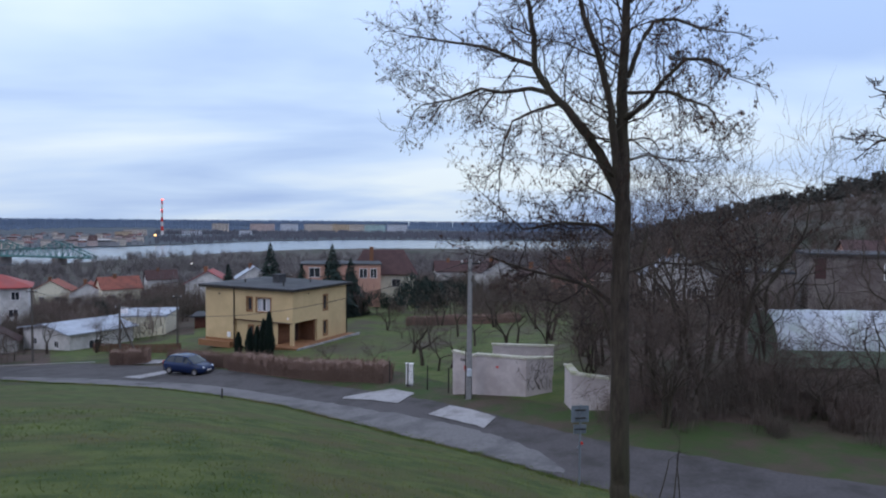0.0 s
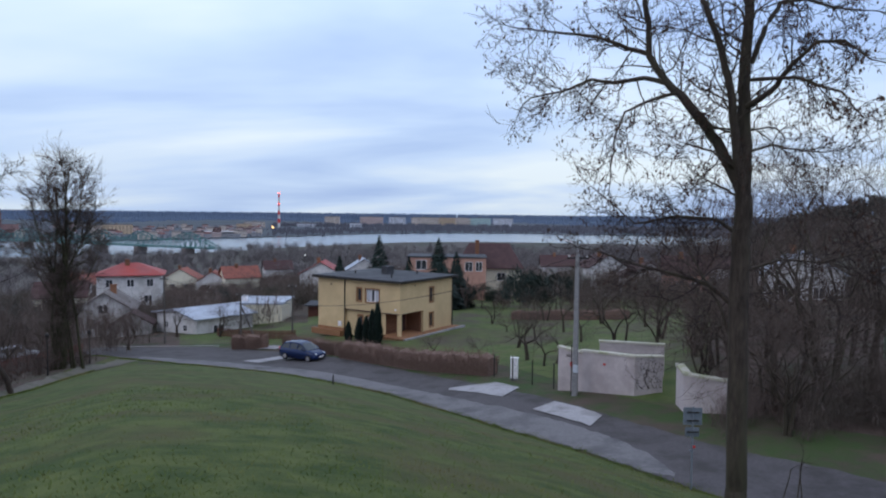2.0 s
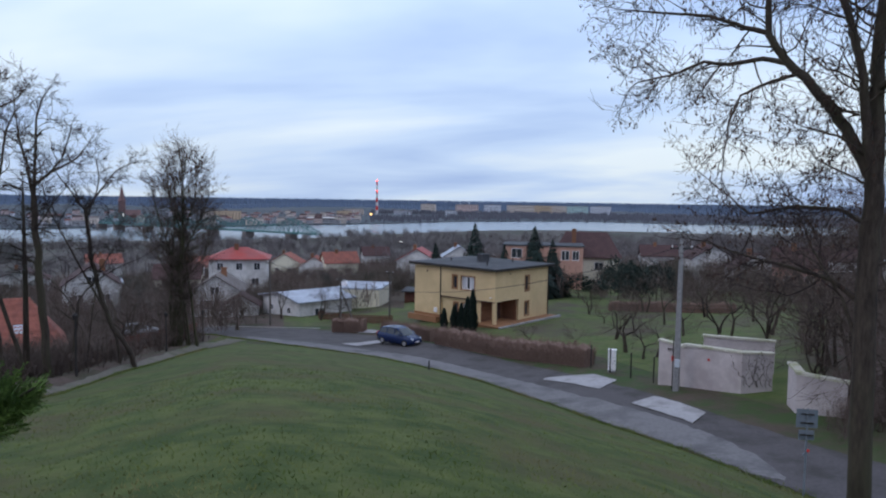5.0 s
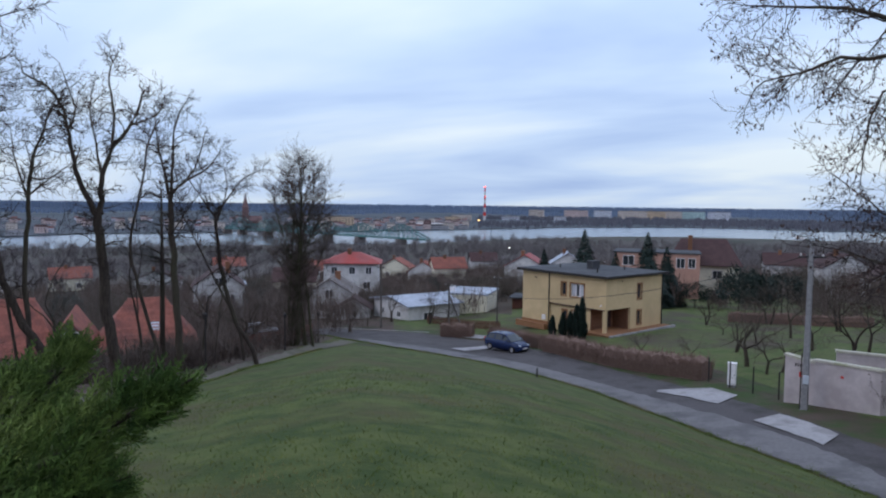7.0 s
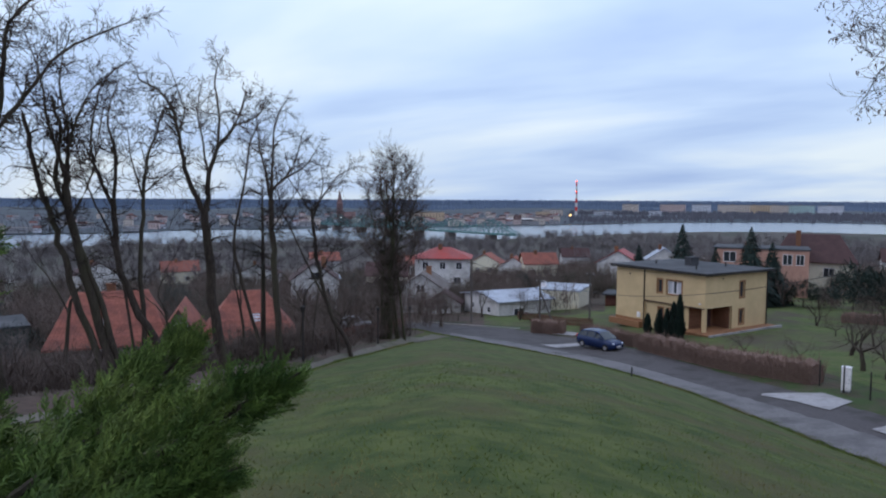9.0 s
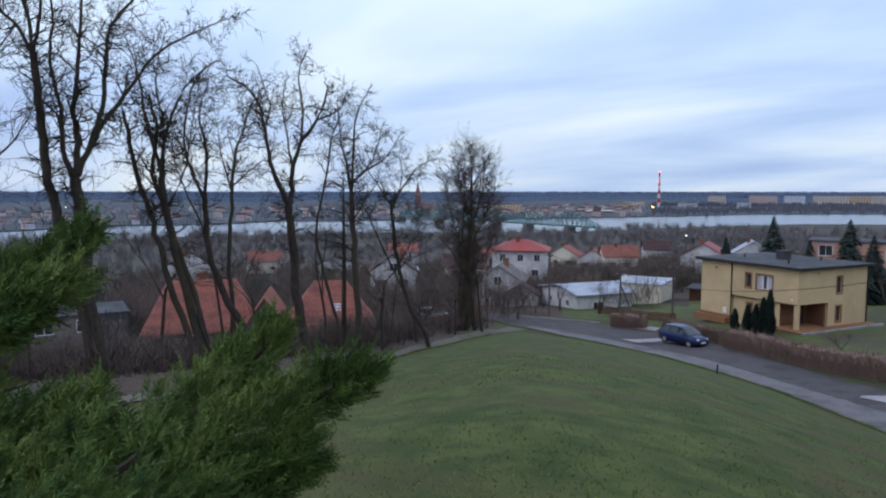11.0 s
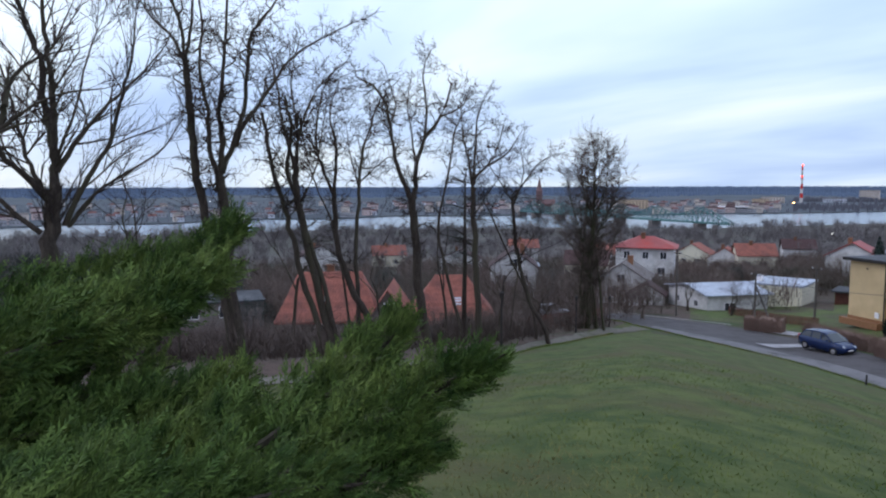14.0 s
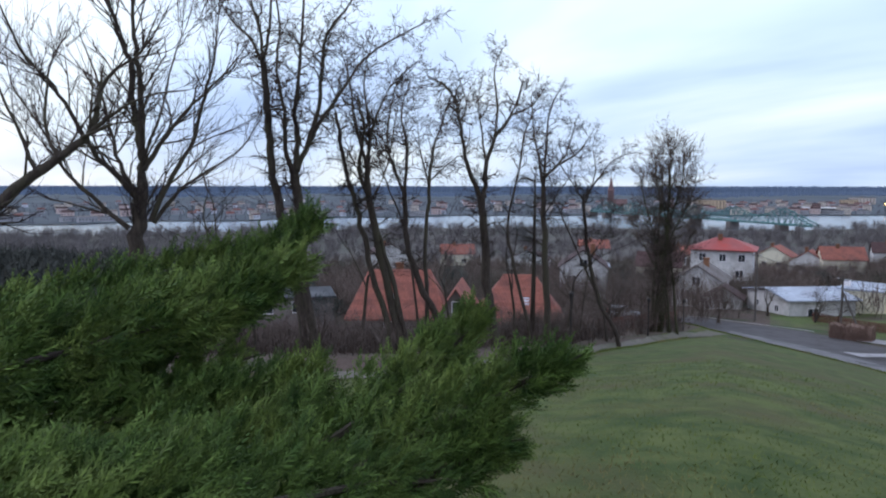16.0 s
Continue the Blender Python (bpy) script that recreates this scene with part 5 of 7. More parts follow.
# ---- houses of the village ----
def simple_window(parent, m, w, h):
    win = part("window", Shape().box(-0.07, -0.035, -0.07, w + 0.07, -0.003, 0, m).box(-0.07, -0.035, h, w + 0.07, -0.003, h + 0.07, m).box(-0.07, -0.035, 0, 0, -0.003, h, m).box(w, -0.035, 0, w + 0.07, -0.003, h, m).box(w / 2 - 0.03, -0.03, 0, w / 2 + 0.03, -0.003, h, m), WHITE, parent)
    part("pane", Shape().box(0, -0.014, 0, w / 2 - 0.03, -0.004, h, m).box(w / 2 + 0.03, -0.014, 0, w, -0.004, h, m), PANE, win)


def house(name, at, turn, w, d, h, rise, walls, roofing, label, windows=(), hip=0.0, over=0.4, chimneys=((0.3, 0.2),), ridge="x", group="", chim_mat=None, skylights=()):
    """Rectangular house: x along the front (length w), y depth d; eaves at h, roof rising by rise; windows: (side, x, z, w, h) with side f, b, l, r."""
    ob = thing(name, at, turn, label, "house", group)
    s = Shape().box(0, 0, -1.5, w, d, h)
    if rise > 0 and not hip:
        if ridge == "x":
            for x in (0.0, w - 0.25):
                s.add([(x, 0, h), (x, d, h), (x, d / 2, h + rise), (x + 0.25, 0, h), (x + 0.25, d, h), (x + 0.25, d / 2, h + rise)], [(0, 2, 1), (3, 4, 5), (0, 3, 5, 2), (1, 2, 5, 4)])
        else:
            for y in (0.0, d - 0.25):
                s.add([(0, y, h), (w, y, h), (w / 2, y, h + rise), (0, y + 0.25, h), (w, y + 0.25, h), (w / 2, y + 0.25, h + rise)], [(0, 1, 2), (3, 5, 4), (0, 2, 5, 3), (1, 4, 5, 2)])
    part("wall", s, walls, ob)
    t = 0.16
    o = over
    if rise <= 0.01:
        r = Shape().box(-o, -o, h, w + o, d + o, h + 0.2)
    else:
        k = rise / (d / 2 if ridge == "x" else w / 2)
        e = h - o * k * 0.9
        r = Shape()
        if ridge == "x":
            hx = hip * d / 2
            base = [(-o, -o, e), (w + o, -o, e), (w + o, d + o, e), (-o, d + o, e)]
            top = [(-o + hx + (o if hip else 0), d / 2, h + rise), (w + o - hx - (o if hip else 0), d / 2, h + rise)]
            v = [(*p[:2], p[2] + 0.02) for p in base + top] + [(*p[:2], p[2] + t) for p in base + top]
            r.add(v, [(6, 7, 11, 10), (8, 9, 10, 11)] + ([(7, 8, 11), (9, 6, 10), (1, 2, 8, 7), (3, 0, 6, 9)] if hip else []) + [(0, 1, 7, 6), (2, 3, 9, 8), (0, 4, 5, 1), (2, 5, 4, 3)] + ([(1, 5, 2), (3, 4, 0)] if hip else [(1, 5, 11, 7), (5, 2, 8, 11), (3, 4, 10, 9), (4, 0, 6, 10)]))
        else:
            base = [(-o, -o, e), (w + o, -o, e), (w + o, d + o, e), (-o, d + o, e)]
            top = [(w / 2, -o, h + rise), (w / 2, d + o, h + rise)]
            v = [(*p[:2], p[2] + 0.02) for p in base + top] + [(*p[:2], p[2] + t) for p in base + top]
            r.add(v, [(6, 10, 11, 9), (7, 8, 11, 10), (1, 2, 8, 7), (3, 0, 6, 9), (0, 3, 5, 4), (1, 4, 5, 2), (0, 4, 10, 6), (4, 1, 7, 10), (2, 5, 11, 8), (5, 3, 9, 11)])
    roof = part("roof", r, roofing, ob)
    for cx_, cy_ in chimneys:
        x, y = w * cx_, d * cy_
        zt = h + max(rise, 0.1) + 0.7
        part("chimney", Shape().box(x - 0.35, y - 0.3, h, x + 0.35, y + 0.3, zt).box(x - 0.42, y - 0.37, zt, x + 0.42, y + 0.37, zt + 0.1), chim_mat or BRICK, roof)
    for side, x, z, ww, hh in windows:
        m = {"f": Matrix.Translation((x, 0, z)), "b": pose(x, d, z, 0, 0, 180), "l": pose(0, x, z, 0, 0, -90), "r": pose(w, x, z, 0, 0, 90)}[side]
        simple_window(ob, m, ww, hh)
    for x, y in skylights:
        k = rise / (d / 2)
        zz = h + k * y + t - 0.02
        a = math.degrees(math.atan(k))
        sky = part("roof_window", Shape().box(-0.36, -0.5, 0.0, 0.36, 0.5, 0.07, pose(x, y, zz, a)), METAL_DARK, roof)
        part("pane", Shape().box(-0.30, -0.44, 0.07, 0.30, 0.44, 0.08, pose(x, y, zz, a)), PLASTIC, sky)
    return ob, roof


# white bungalow with a cream annex; the near corner is the origin of its two walls
bx, by = -40.97, 74.82
bz = -1.45
house("house", (bx - 8.1, by + 4.8, bz), -30.6, 9.4, 7.8, 2.55, 0.75, PLASTER, SHEET_ROOF, "low white bungalow with a pale grey sheet roof", [("r", 2.2, 0.7, 1.2, 0.9), ("f", 2.0, 0.9, 0.8, 0.7), ("f", 6.4, 0.9, 0.8, 0.7)], ridge="y", over=0.5, chimneys=(), group="village houses")
house("house", (-40.3, 83.8, bz), 10, 5.9, 7.6, 3.25, 0.0, CREAM, SHEET_ROOF, "cream flat-roofed annex with a white chimney", [], over=0.15, chimneys=((0.08, 0.3),), chim_mat=WHITE, group="village houses")
house("shed", (-32.0, 88.0, -0.6), 10, 6.0, 4.0, 1.9, 0.0, FENCEWOOD, ROOF_DARK, "low brown shed with a flat roof", [], chimneys=(), group="village houses")
# white two-storey house under a red hipped roof
house("house", (-73.0, 101.0, -2.8), 29, 9.8, 8.0, 6.1, 1.6, PLASTER, RED_ROOF, "white two-storey house with a red hipped roof", [("f", 4.6, 4.1, 1.0, 1.2), ("f", 7.6, 4.1, 1.0, 1.2), ("f", 1.4, 4.1, 1.0, 1.2), ("f", 7.2, 1.4, 1.2, 1.2), ("l", -5.6, 3.9, 0.9, 1.1)], hip=0.9, over=0.6, chimneys=((0.45, 0.4),), group="village houses")
# white gabled house and a small plastered outhouse
house("house", (-57.5, 75.6, -1.5), 27, 6.4, 7.0, 3.0, 2.1, PLASTER, GREYBLOCK, "shabby white gabled house with a grey roof", [("f", 2.6, 2.6, 1.0, 1.0), ("f", 1.2, 0.7, 1.0, 1.1)], ridge="y", chimneys=((0.6, 0.5),), group="village houses")
house("shed", (-51.6, 74.4, -1.4), 27, 4.2, 3.0, 1.6, 1.3, PLASTER, MAROON, "small plastered outhouse with a dark gable", [], ridge="y", chimneys=(), group="village houses")
house("house", (-76.0, 73.0, -2.2), 44, 7.0, 8.0, 3.8, 2.6, PLASTER, MAROON, "white gabled house with a dark roof among trees", [("f", 3.0, 3.9, 1.1, 1.1), ("f", 1.2, 1.2, 1.2, 1.3), ("f", 4.6, 1.2, 1.2, 1.3)], ridge="y", chimneys=((0.7, 0.4),), group="village houses")
# salmon house with a brown roof beyond
house("house", (-23.3, 112.5, 0.5), 8, 13.2, 8.0, 6.1, 0.0, SALMON, ROOF_DARK, "salmon pink two-storey house with a flat roof", [("f", 1.4, 4.1, 1.7, 1.5), ("f", 9.7, 3.9, 1.2, 1.5), ("f", 11.5, 3.9, 1.0, 1.5)], over=0.2, chimneys=((0.35, 0.5),), group="village houses")
house("house", (-15.8, 121.0, 0.0), 6, 11.0, 9.0, 4.8, 3.7, CREAM, MAROON, "cream house under a broad dark brown roof", [("f", 7.0, 2.2, 1.4, 1.3)], hip=0.4, over=0.7, group="village houses")
# tiled house below the slope: two wings and a dormer
rz = -0.4
ra = house("house", (-55.6, 27.4, rz), 55, 8.2, 9.0, 2.6, 3.5, GREYBLOCK, TILE, "house with steep orange clay-tile roofs and roof windows", [("f", 3.0, 0.8, 1.1, 1.2)], hip=0.25, over=0.6, chimneys=((0.5, 0.55),), group="village houses", skylights=((3.5, 1.6),))
rb = house("house", (-47.5, 35.8, rz), 50, 7.2, 8.0, 2.6, 3.4, GREYBLOCK, TILE, "lower wing with a hipped orange clay-tile roof", [("f", 2.0, 0.8, 1.1, 1.2)], hip=0.55, over=0.6, chimneys=(), group="village houses", skylights=((4.2, 1.5),))


def tile_rows(roof, w, d, h, rise, hip, over):
    """Rows of clay tiles on the front pitch of a roof: one strip with rolls for each row."""
    k = rise / (d / 2)
    run = d / 2 + over
    slope = math.hypot(run, run * k)
    rows = int(slope / 0.34)
    for i in range(rows):
        t0, t1 = i / rows, (i + 1) / rows
        y0, y1 = -over + run * t0, -over + run * t1 - 0.0
        z0 = h - over * k * 0.9 + 0.16 + (rise + over * k * 0.9) * t0
        z1 = h - over * k * 0.9 + 0.16 + (rise + over * k * 0.9) * t1
        hx = hip * d / 2 + over
        xa, xb = -over + hx * t0 + 0.02, w + over - hx * t0 - 0.02
        n = max(3, int((xb - xa) / 0.14))
        s = Shape()
        for j in range(n + 1):
            x = xa + (xb - xa) * j / n
            up = 0.045 if j % 2 else 0.012
            s.v += [(x, y0 - 0.03, z0 + up + 0.035), (x, y1, z1 + up * 0.6)]
        s.f = [(2 * j, 2 * j + 2, 2 * j + 3, 2 * j + 1) for j in range(n)]
        s.m = [0] * n
        part("course", s, TILE, roof)


tile_rows(ra[1], 8.2, 9.0, 2.6, 3.5, 0.25, 0.6)
tile_rows(rb[1], 7.2, 8.0, 2.6, 3.4, 0.55, 0.6)
house("house", (-48.9, 32.4, rz), 50, 3.2, 7.0, 3.0, 2.4, GREYBLOCK, TILE, "middle wing with a gabled dormer front and tiled roof", [("f", 1.3, 3.3, 0.9, 1.0)], ridge="y", over=0.35, chimneys=(), group="village houses")
house("house", (-71.0, 23.0, -0.6), 70, 9.0, 7.0, 2.4, 0.0, GREYBLOCK, ROOF_DARK, "grey flat-roofed building beside the tiled house", [("f", 1.0, 0.9, 1.4, 1.1), ("f", 4.5, 0.9, 1.4, 1.1)], over=0.2, chimneys=(), group="village houses")
# right-hand side: block-built house and a film tunnel
house("house", (35.9, 66.2, 4.6), -20, 12.0, 9.0, 6.4, 0.0, GREYBLOCK, ROOF_DARK, "unplastered grey block house with a flat roof", [("f", 6.4, 4.2, 1.4, 1.4)], over=0.4, chimneys=(), group="village houses")
blind = part("shutter", Shape().box(0, -0.05, 0, 1.0, 0.0, 2.0, bev=0.01), MAROON)
blind.matrix_world = pose(35.9, 66.2, 4.6, 0, 0, -20) @ pose(0.5, -0.003, 4.1)
tagged(blind, "closed dark red shutter on a grey block wall", "shutter")
house("shed", (31.0, 69.0, 4.6), -20, 4.5, 5.0, 4.4, 0.0, GREYBLOCK, ROOF_DARK, "lower grey block outbuilding", [], over=0.1, chimneys=(), group="village houses")
# scattered far roofs: bearing, distance, turn, width, walls, roof
FARHOUSES = [
    (28.8, 186, 20, 8, PLASTER, TILE), (26.6, 182, 40, 9, CREAM, TILE), (20.7, 150, 10, 9, PLASTER, RED_ROOF), (37.9, 215, 35, 10, CREAM, TILE),
    (31.2, 205, 15, 9, CREAM, TILE), (23.5, 232, 30, 9, PLASTER, MAROON), (-6.5, 128, 10, 8, PLASTER, MAROON), (-9.3, 118, -5, 7, SALMON, MAROON),
    (-3.4, 150, 20, 9, PLASTER, MAROON), (-12.0, 165, 0, 10, PLASTER, MAROON), (-16.5, 92, -12, 9, PLASTER, SHEET_ROOF), 
     (44.5, 240, 50, 10, PLASTER, TILE), (50.5, 190, 40, 11, PLASTER, MAROON), (56.0, 210, 60, 10, CREAM, TILE),
    (62.0, 180, 70, 10, PLASTER, MAROON), (40.0, 150, 30, 9, CREAM, MAROON), (46.0, 135, 45, 9, PLASTER, SHEET_ROOF), (0.5, 185, 5, 9, PLASTER, MAROON), (34.5, 300, 20, 10, PLASTER, TILE), (-31, 125, -20, 16, SALMON, MAROON),
    (16.8, 165, 20, 8, PLASTER, SHEET_ROOF),
]
for k, (az, d, turn, w, wm, rm) in enumerate(FARHOUSES):
    x, y, z = on(az, d)
    nm = {TILE: "an orange tiled", MAROON: "a dark", RED_ROOF: "a red sheet", SHEET_ROOF: "a pale sheet"}[rm]
    house("house", (x, y, z - 0.3), turn, w, w * 0.75, 3.2 + (k % 3) * 0.8, 2.6, wm, rm, "distant village house with %s roof among bare trees" % nm, [("f", w * 0.2, 1.2, 1.2, 1.2), ("f", w * 0.62, 1.2, 1.2, 1.2)], chimneys=((0.4, 0.45),), group="village houses", ridge="x" if k % 2 else "y")


def film_tunnel():
    x, y = 19.9, 41.6
    ob = thing("film_tunnel", (x, y, ground(x, y) + 0.6), -2, "rounded plastic film greenhouse tunnel with a green end", "greenhouse")
    n, R, L = 16, 2.1, 14.0
    s = Shape()
    ribs = 10
    for i in range(ribs + 1):
        for k in range(n + 1):
            a = math.pi * k / n
            sag = 0.985 if i % 2 else 1.0
            s.v.append((L * i / ribs, -R * math.cos(a) * sag, 0.7 + 2.15 * math.sin(a) * sag))
    for i in range(ribs):
        for k in range(n):
            s.f.append((i * (n + 1) + k, (i + 1) * (n + 1) + k, (i + 1) * (n + 1) + k + 1, i * (n + 1) + k + 1))
            s.m.append(0)
    part("film", s, PLASTIC, ob, smooth=True)
    part("side_board", Shape().box(0, -R - 0.02, -0.3, L, -R + 0.04, 0.72), FILM_END, ob)
    part("side_board", Shape().box(0, R - 0.04, -0.3, L, R + 0.02, 0.72), FILM_END, ob)
    e = Shape()
    out = [(-R, -0.3)] + [(-R * math.cos(math.pi * k / n), 0.7 + 2.12 * math.sin(math.pi * k / n)) for k in range(n + 1)] + [(R, -0.3)]
    e.add([(0.03, a, b) for a, b in out], [tuple(range(len(out)))])
    e.add([(-0.02, a, b) for a, b in out], [tuple(range(len(out) - 1, -1, -1))])
    part("end_panel", e, FILM_END, ob, "dull green end panel")
    for i in range(0, ribs + 1, 2):
        part("hoop", Shape().tube([(L * i / ribs, -(R + 0.02) * math.cos(math.pi * k / n), 0.7 + 2.17 * math.sin(math.pi * k / n)) for k in range(n + 1)], 0.025, 6), RIM, ob)


film_tunnel()


def picket_fence(a, b, h, label):
    ob = thing("fence", (0, 0, 0), 0, label, "fence")
    A, B = Vector((*a, 0)), Vector((*b, 0))
    L = (B - A).length
    d = (B - A).normalized()
    n = int(L / 0.17)
    ang = math.degrees(math.atan2(d.y, d.x))
    board = Shape().box(-0.055, -0.012, 0.08, 0.055, 0.012, h, bev=0.008).mesh("board", FENCEWOOD)
    for i in range(n):
        p = A + d * (i * L / n)
        o = part("board", board, FENCEWOOD, ob)
        o.matrix_world = pose(p.x, p.y, ground(p.x, p.y), 0, 0, ang)
    for z in (0.3, h - 0.3):
        for i in range(0, n, 14):
            p, q = A + d * (i * L / n), A + d * (min(n, i + 14) * L / n)
            part("rail", Shape().tube([(p.x, p.y, ground(p.x, p.y) + z), (q.x, q.y, ground(q.x, q.y) + z)], 0.04, 4), FENCEWOOD, ob)


picket_fence(pol(36.8, 63), pol(47.5, 50), 1.3, "red-brown board fence below the path")
picket_fence((-25.5, 66.5), (-37, 72), 1.0, "red-brown board fence beside the lane")


def wire_fence(a, b, h, label, gap=2.4, n_wires=4):
    ob = thing("wire_fence", (0, 0, 0), 0, label, "fence")
    A, B = Vector((*a, 0)), Vector((*b, 0))
    n = max(2, int((B - A).length / gap))
    tops = []
    for i in range(n + 1):
        p = A.lerp(B, i / n)
        g = ground(p.x, p.y)
        part("post", Shape().tube([(p.x, p.y, g - 0.2), (p.x, p.y, g + h)], 0.04, 6), METAL_DARK, ob)
        tops.append((p.x, p.y, g))
    for k in range(n_wires):
        z = h * (k + 0.6) / n_wires
        part("wire", Shape().tube([(x, y, g + z) for x, y, g in tops], 0.006, 3), METAL_DARK, ob)


wire_fence((-3.2, 44.0), (0.6, 39.4), 1.5, "dark wire fence between a hedge and a wall", 1.6)
wire_fence((8.6, 32.2), (15.5, 30.5), 1.3, "sagging wire fence along the overgrown verge")
wire_fence((15.5, 30.5), (28, 27.5), 1.2, "sagging wire fence in front of the overgrown garden")

# ---- the robinia that stands on the lawn ----
def lawn_robinia():
    az, d = -15.6, 12.7
    base = on(az, d)
    ob = thing("robinia_tree", base, az, "large bare robinia with dark seed pods on the lawn", "tree")
    rnd = random.Random(4)
    s, fine, tips = Shape(), Shape(), []
    E = 14.0 - base[2]   # eye level over the base
    # limbs: x across, z over eye level, y depth, girth at both ends, drawn as bent lines
    def limb(pts, r0, r1, n=9):
        q = [Vector((x, y, E + z)) for x, z, y in pts]
        dense = []
        for a, b in zip(q, q[1:]):
            for k in range(4):
                p = a.lerp(b, k / 4)
                dense.append(p + Vector((rnd.gauss(0, 0.012), rnd.gauss(0, 0.012), 0)))
        dense.append(q[-1])
        m = len(dense)
        rad = [r0 + (r1 - r0) * i / (m - 1) for i in range(m)]
        s.tube(dense, rad, n, cap=False)
        return dense, rad
    opt = dict(kids=(4, 4, 4), wobble=0.27, lift=0.02, step=0.16, split=0.018, ratio=(0.40, 0.68), fork=1, thin=0.0048, taper=0.45)

    def twigs(line, rad, count, length, lo=0.15, level=2, droop=0.0):
        m = len(line)
        for _ in range(count):
            t = rnd.uniform(lo, 1.0)
            i = min(m - 2, int(t * (m - 1)))
            b = (line[i + 1] - line[i]).normalized()
            sd = Vector((rnd.gauss(0, 1), rnd.gauss(0, 1), rnd.gauss(0, 1)))
            sd = (sd - b * sd.dot(b)).normalized()
            nd = b * rnd.uniform(0.3, 1.0) + sd * 0.9 + Vector((0, 0, -droop))
            grow(s, fine, rnd, line[i], nd, max(0.008, min(0.022, rad[i] * 0.45)), length * rnd.uniform(0.5, 1.1), level, opt, tips)
        grow(s, fine, rnd, line[-1], line[-1] - line[-3], rad[-1], length * 0.9, level, opt, tips)
    trunk, tr = limb([(0.05, -E - 0.2, 0), (0.04, -E + 0.6, 0), (0.03, -4.6, 0), (0.0, -2.5, 0), (-0.03, -0.6, 0), (0.0, 0.35, 0)], 0.195, 0.140, 12)
    # leader
    lead, lr = limb([(0.0, 0.30, 0), (-0.02, 1.2, 0.05), (-0.05, 2.2, 0.1), (-0.02, 3.2, 0.1), (0.0, 4.2, 0.05), (0.1, 5.2, 0.0), (0.15, 6.4, 0)], 0.135, 0.03)
    lead2, l2 = limb([(-0.02, 0.5, -0.05), (-0.17, 1.4, -0.15), (-0.25, 2.1, -0.2), (-0.45, 2.9, -0.25), (-0.72, 3.6, -0.35), (-0.95, 4.6, -0.4), (-1.0, 5.6, -0.5)], 0.085, 0.025)
    big, br = limb([(-0.05, 0.45, 0), (-0.30, 1.0, 0.1), (-0.62, 1.55, 0.2), (-1.0, 2.05, 0.3), (-1.38, 2.45, 0.4), (-1.68, 2.95, 0.5), (-1.72, 3.55, 0.55), (-1.85, 4.3, 0.6), (-1.9, 5.0, 0.6)], 0.105, 0.035)
    L1, r1 = limb([(-1.38, 2.42, 0.4), (-1.75, 2.55, 0.5), (-2.35, 2.52, 0.6), (-2.75, 2.60, 0.55), (-3.3, 2.4, 0.5), (-3.9, 2.3, 0.4)], 0.05, 0.015, 7)
    L2, r2 = limb([(-1.66, 2.98, 0.5), (-2.1, 3.15, 0.6), (-2.7, 3.45, 0.7), (-3.5, 3.6, 0.7), (-4.2, 3.75, 0.7)], 0.05, 0.014, 7)
    L3, r3 = limb([(-1.2, 2.2, 0.3), (-1.65, 2.05, 0.1), (-2.0, 1.85, -0.1), (-2.15, 1.3, -0.2), (-2.2, 0.7, -0.2)], 0.035, 0.01, 6)
    R1, q1 = limb([(0.0, 1.85, 0), (0.35, 2.05, -0.2), (0.65, 2.45, -0.3), (1.0, 2.75, -0.4), (1.35, 2.7, -0.5), (1.7, 2.4, -0.5)], 0.055, 0.014, 7)
    R2, q2 = limb([(0.05, 2.6, 0.1), (0.25, 3.2, 0.2), (0.45, 3.6, 0.3), (0.85, 3.65, 0.4), (1.25, 3.5, 0.5), (1.65, 3.4, 0.5)], 0.05, 0.014, 7)
    R3, q3 = limb([(0.02, 1.1, 0), (0.4, 1.22, 0.2), (0.75, 1.15, 0.4), (1.2, 1.1, 0.5)], 0.028, 0.01, 6)
    R4, q4 = limb([(0.05, 2.3, 0), (0.7, 2.2, -0.5), (1.3, 1.9, -0.7), (1.6, 1.5, -0.8)], 0.035, 0.01, 6)
    R5, q5 = limb([(0.05, 3.9, 0), (0.5, 4.4, 0.2), (0.9, 4.7, 0.3), (1.3, 4.7, 0.3)], 0.045, 0.014, 7)
    D1, e1 = limb([(-0.06, 0.75, 0), (-0.5, 1.1, -0.3), (-1.0, 1.25, -0.5)], 0.03, 0.01, 6)
    D2, e2 = limb([(-0.1, 0.35, 0), (-0.45, 0.55, -0.3), (-0.8, 0.75, -0.5)], 0.024, 0.008, 6)
    # low branches reaching out over the road
    B1, b1 = limb([(-0.12, -0.25, 0.05), (-0.45, -0.05, 0.2), (-1.1, 0.0, 0.5), (-1.9, -0.15, 0.8), (-2.6, 0.4, 1.0)], 0.04, 0.01, 7)
    B2, b2 = limb([(-0.14, -1.5, 0.05), (-0.5, -1.2, 0.2), (-1.2, -1.05, 0.5), (-2.0, -0.9, 0.8), (-2.7, -0.7, 1.0)], 0.05, 0.012, 7)
    B3, b3 = limb([(-0.1, -2.2, 0.05), (-0.3, -1.6, 0.2), (-0.55, -1.2, 0.4), (-0.9, -0.6, 0.5)], 0.035, 0.01, 7)
    B4, b4 = limb([(0.1, -0.9, -0.05), (0.6, -0.7, 0.1), (1.2, -0.75, 0.3), (2.0, -0.5, 0.4)], 0.03, 0.01, 6)
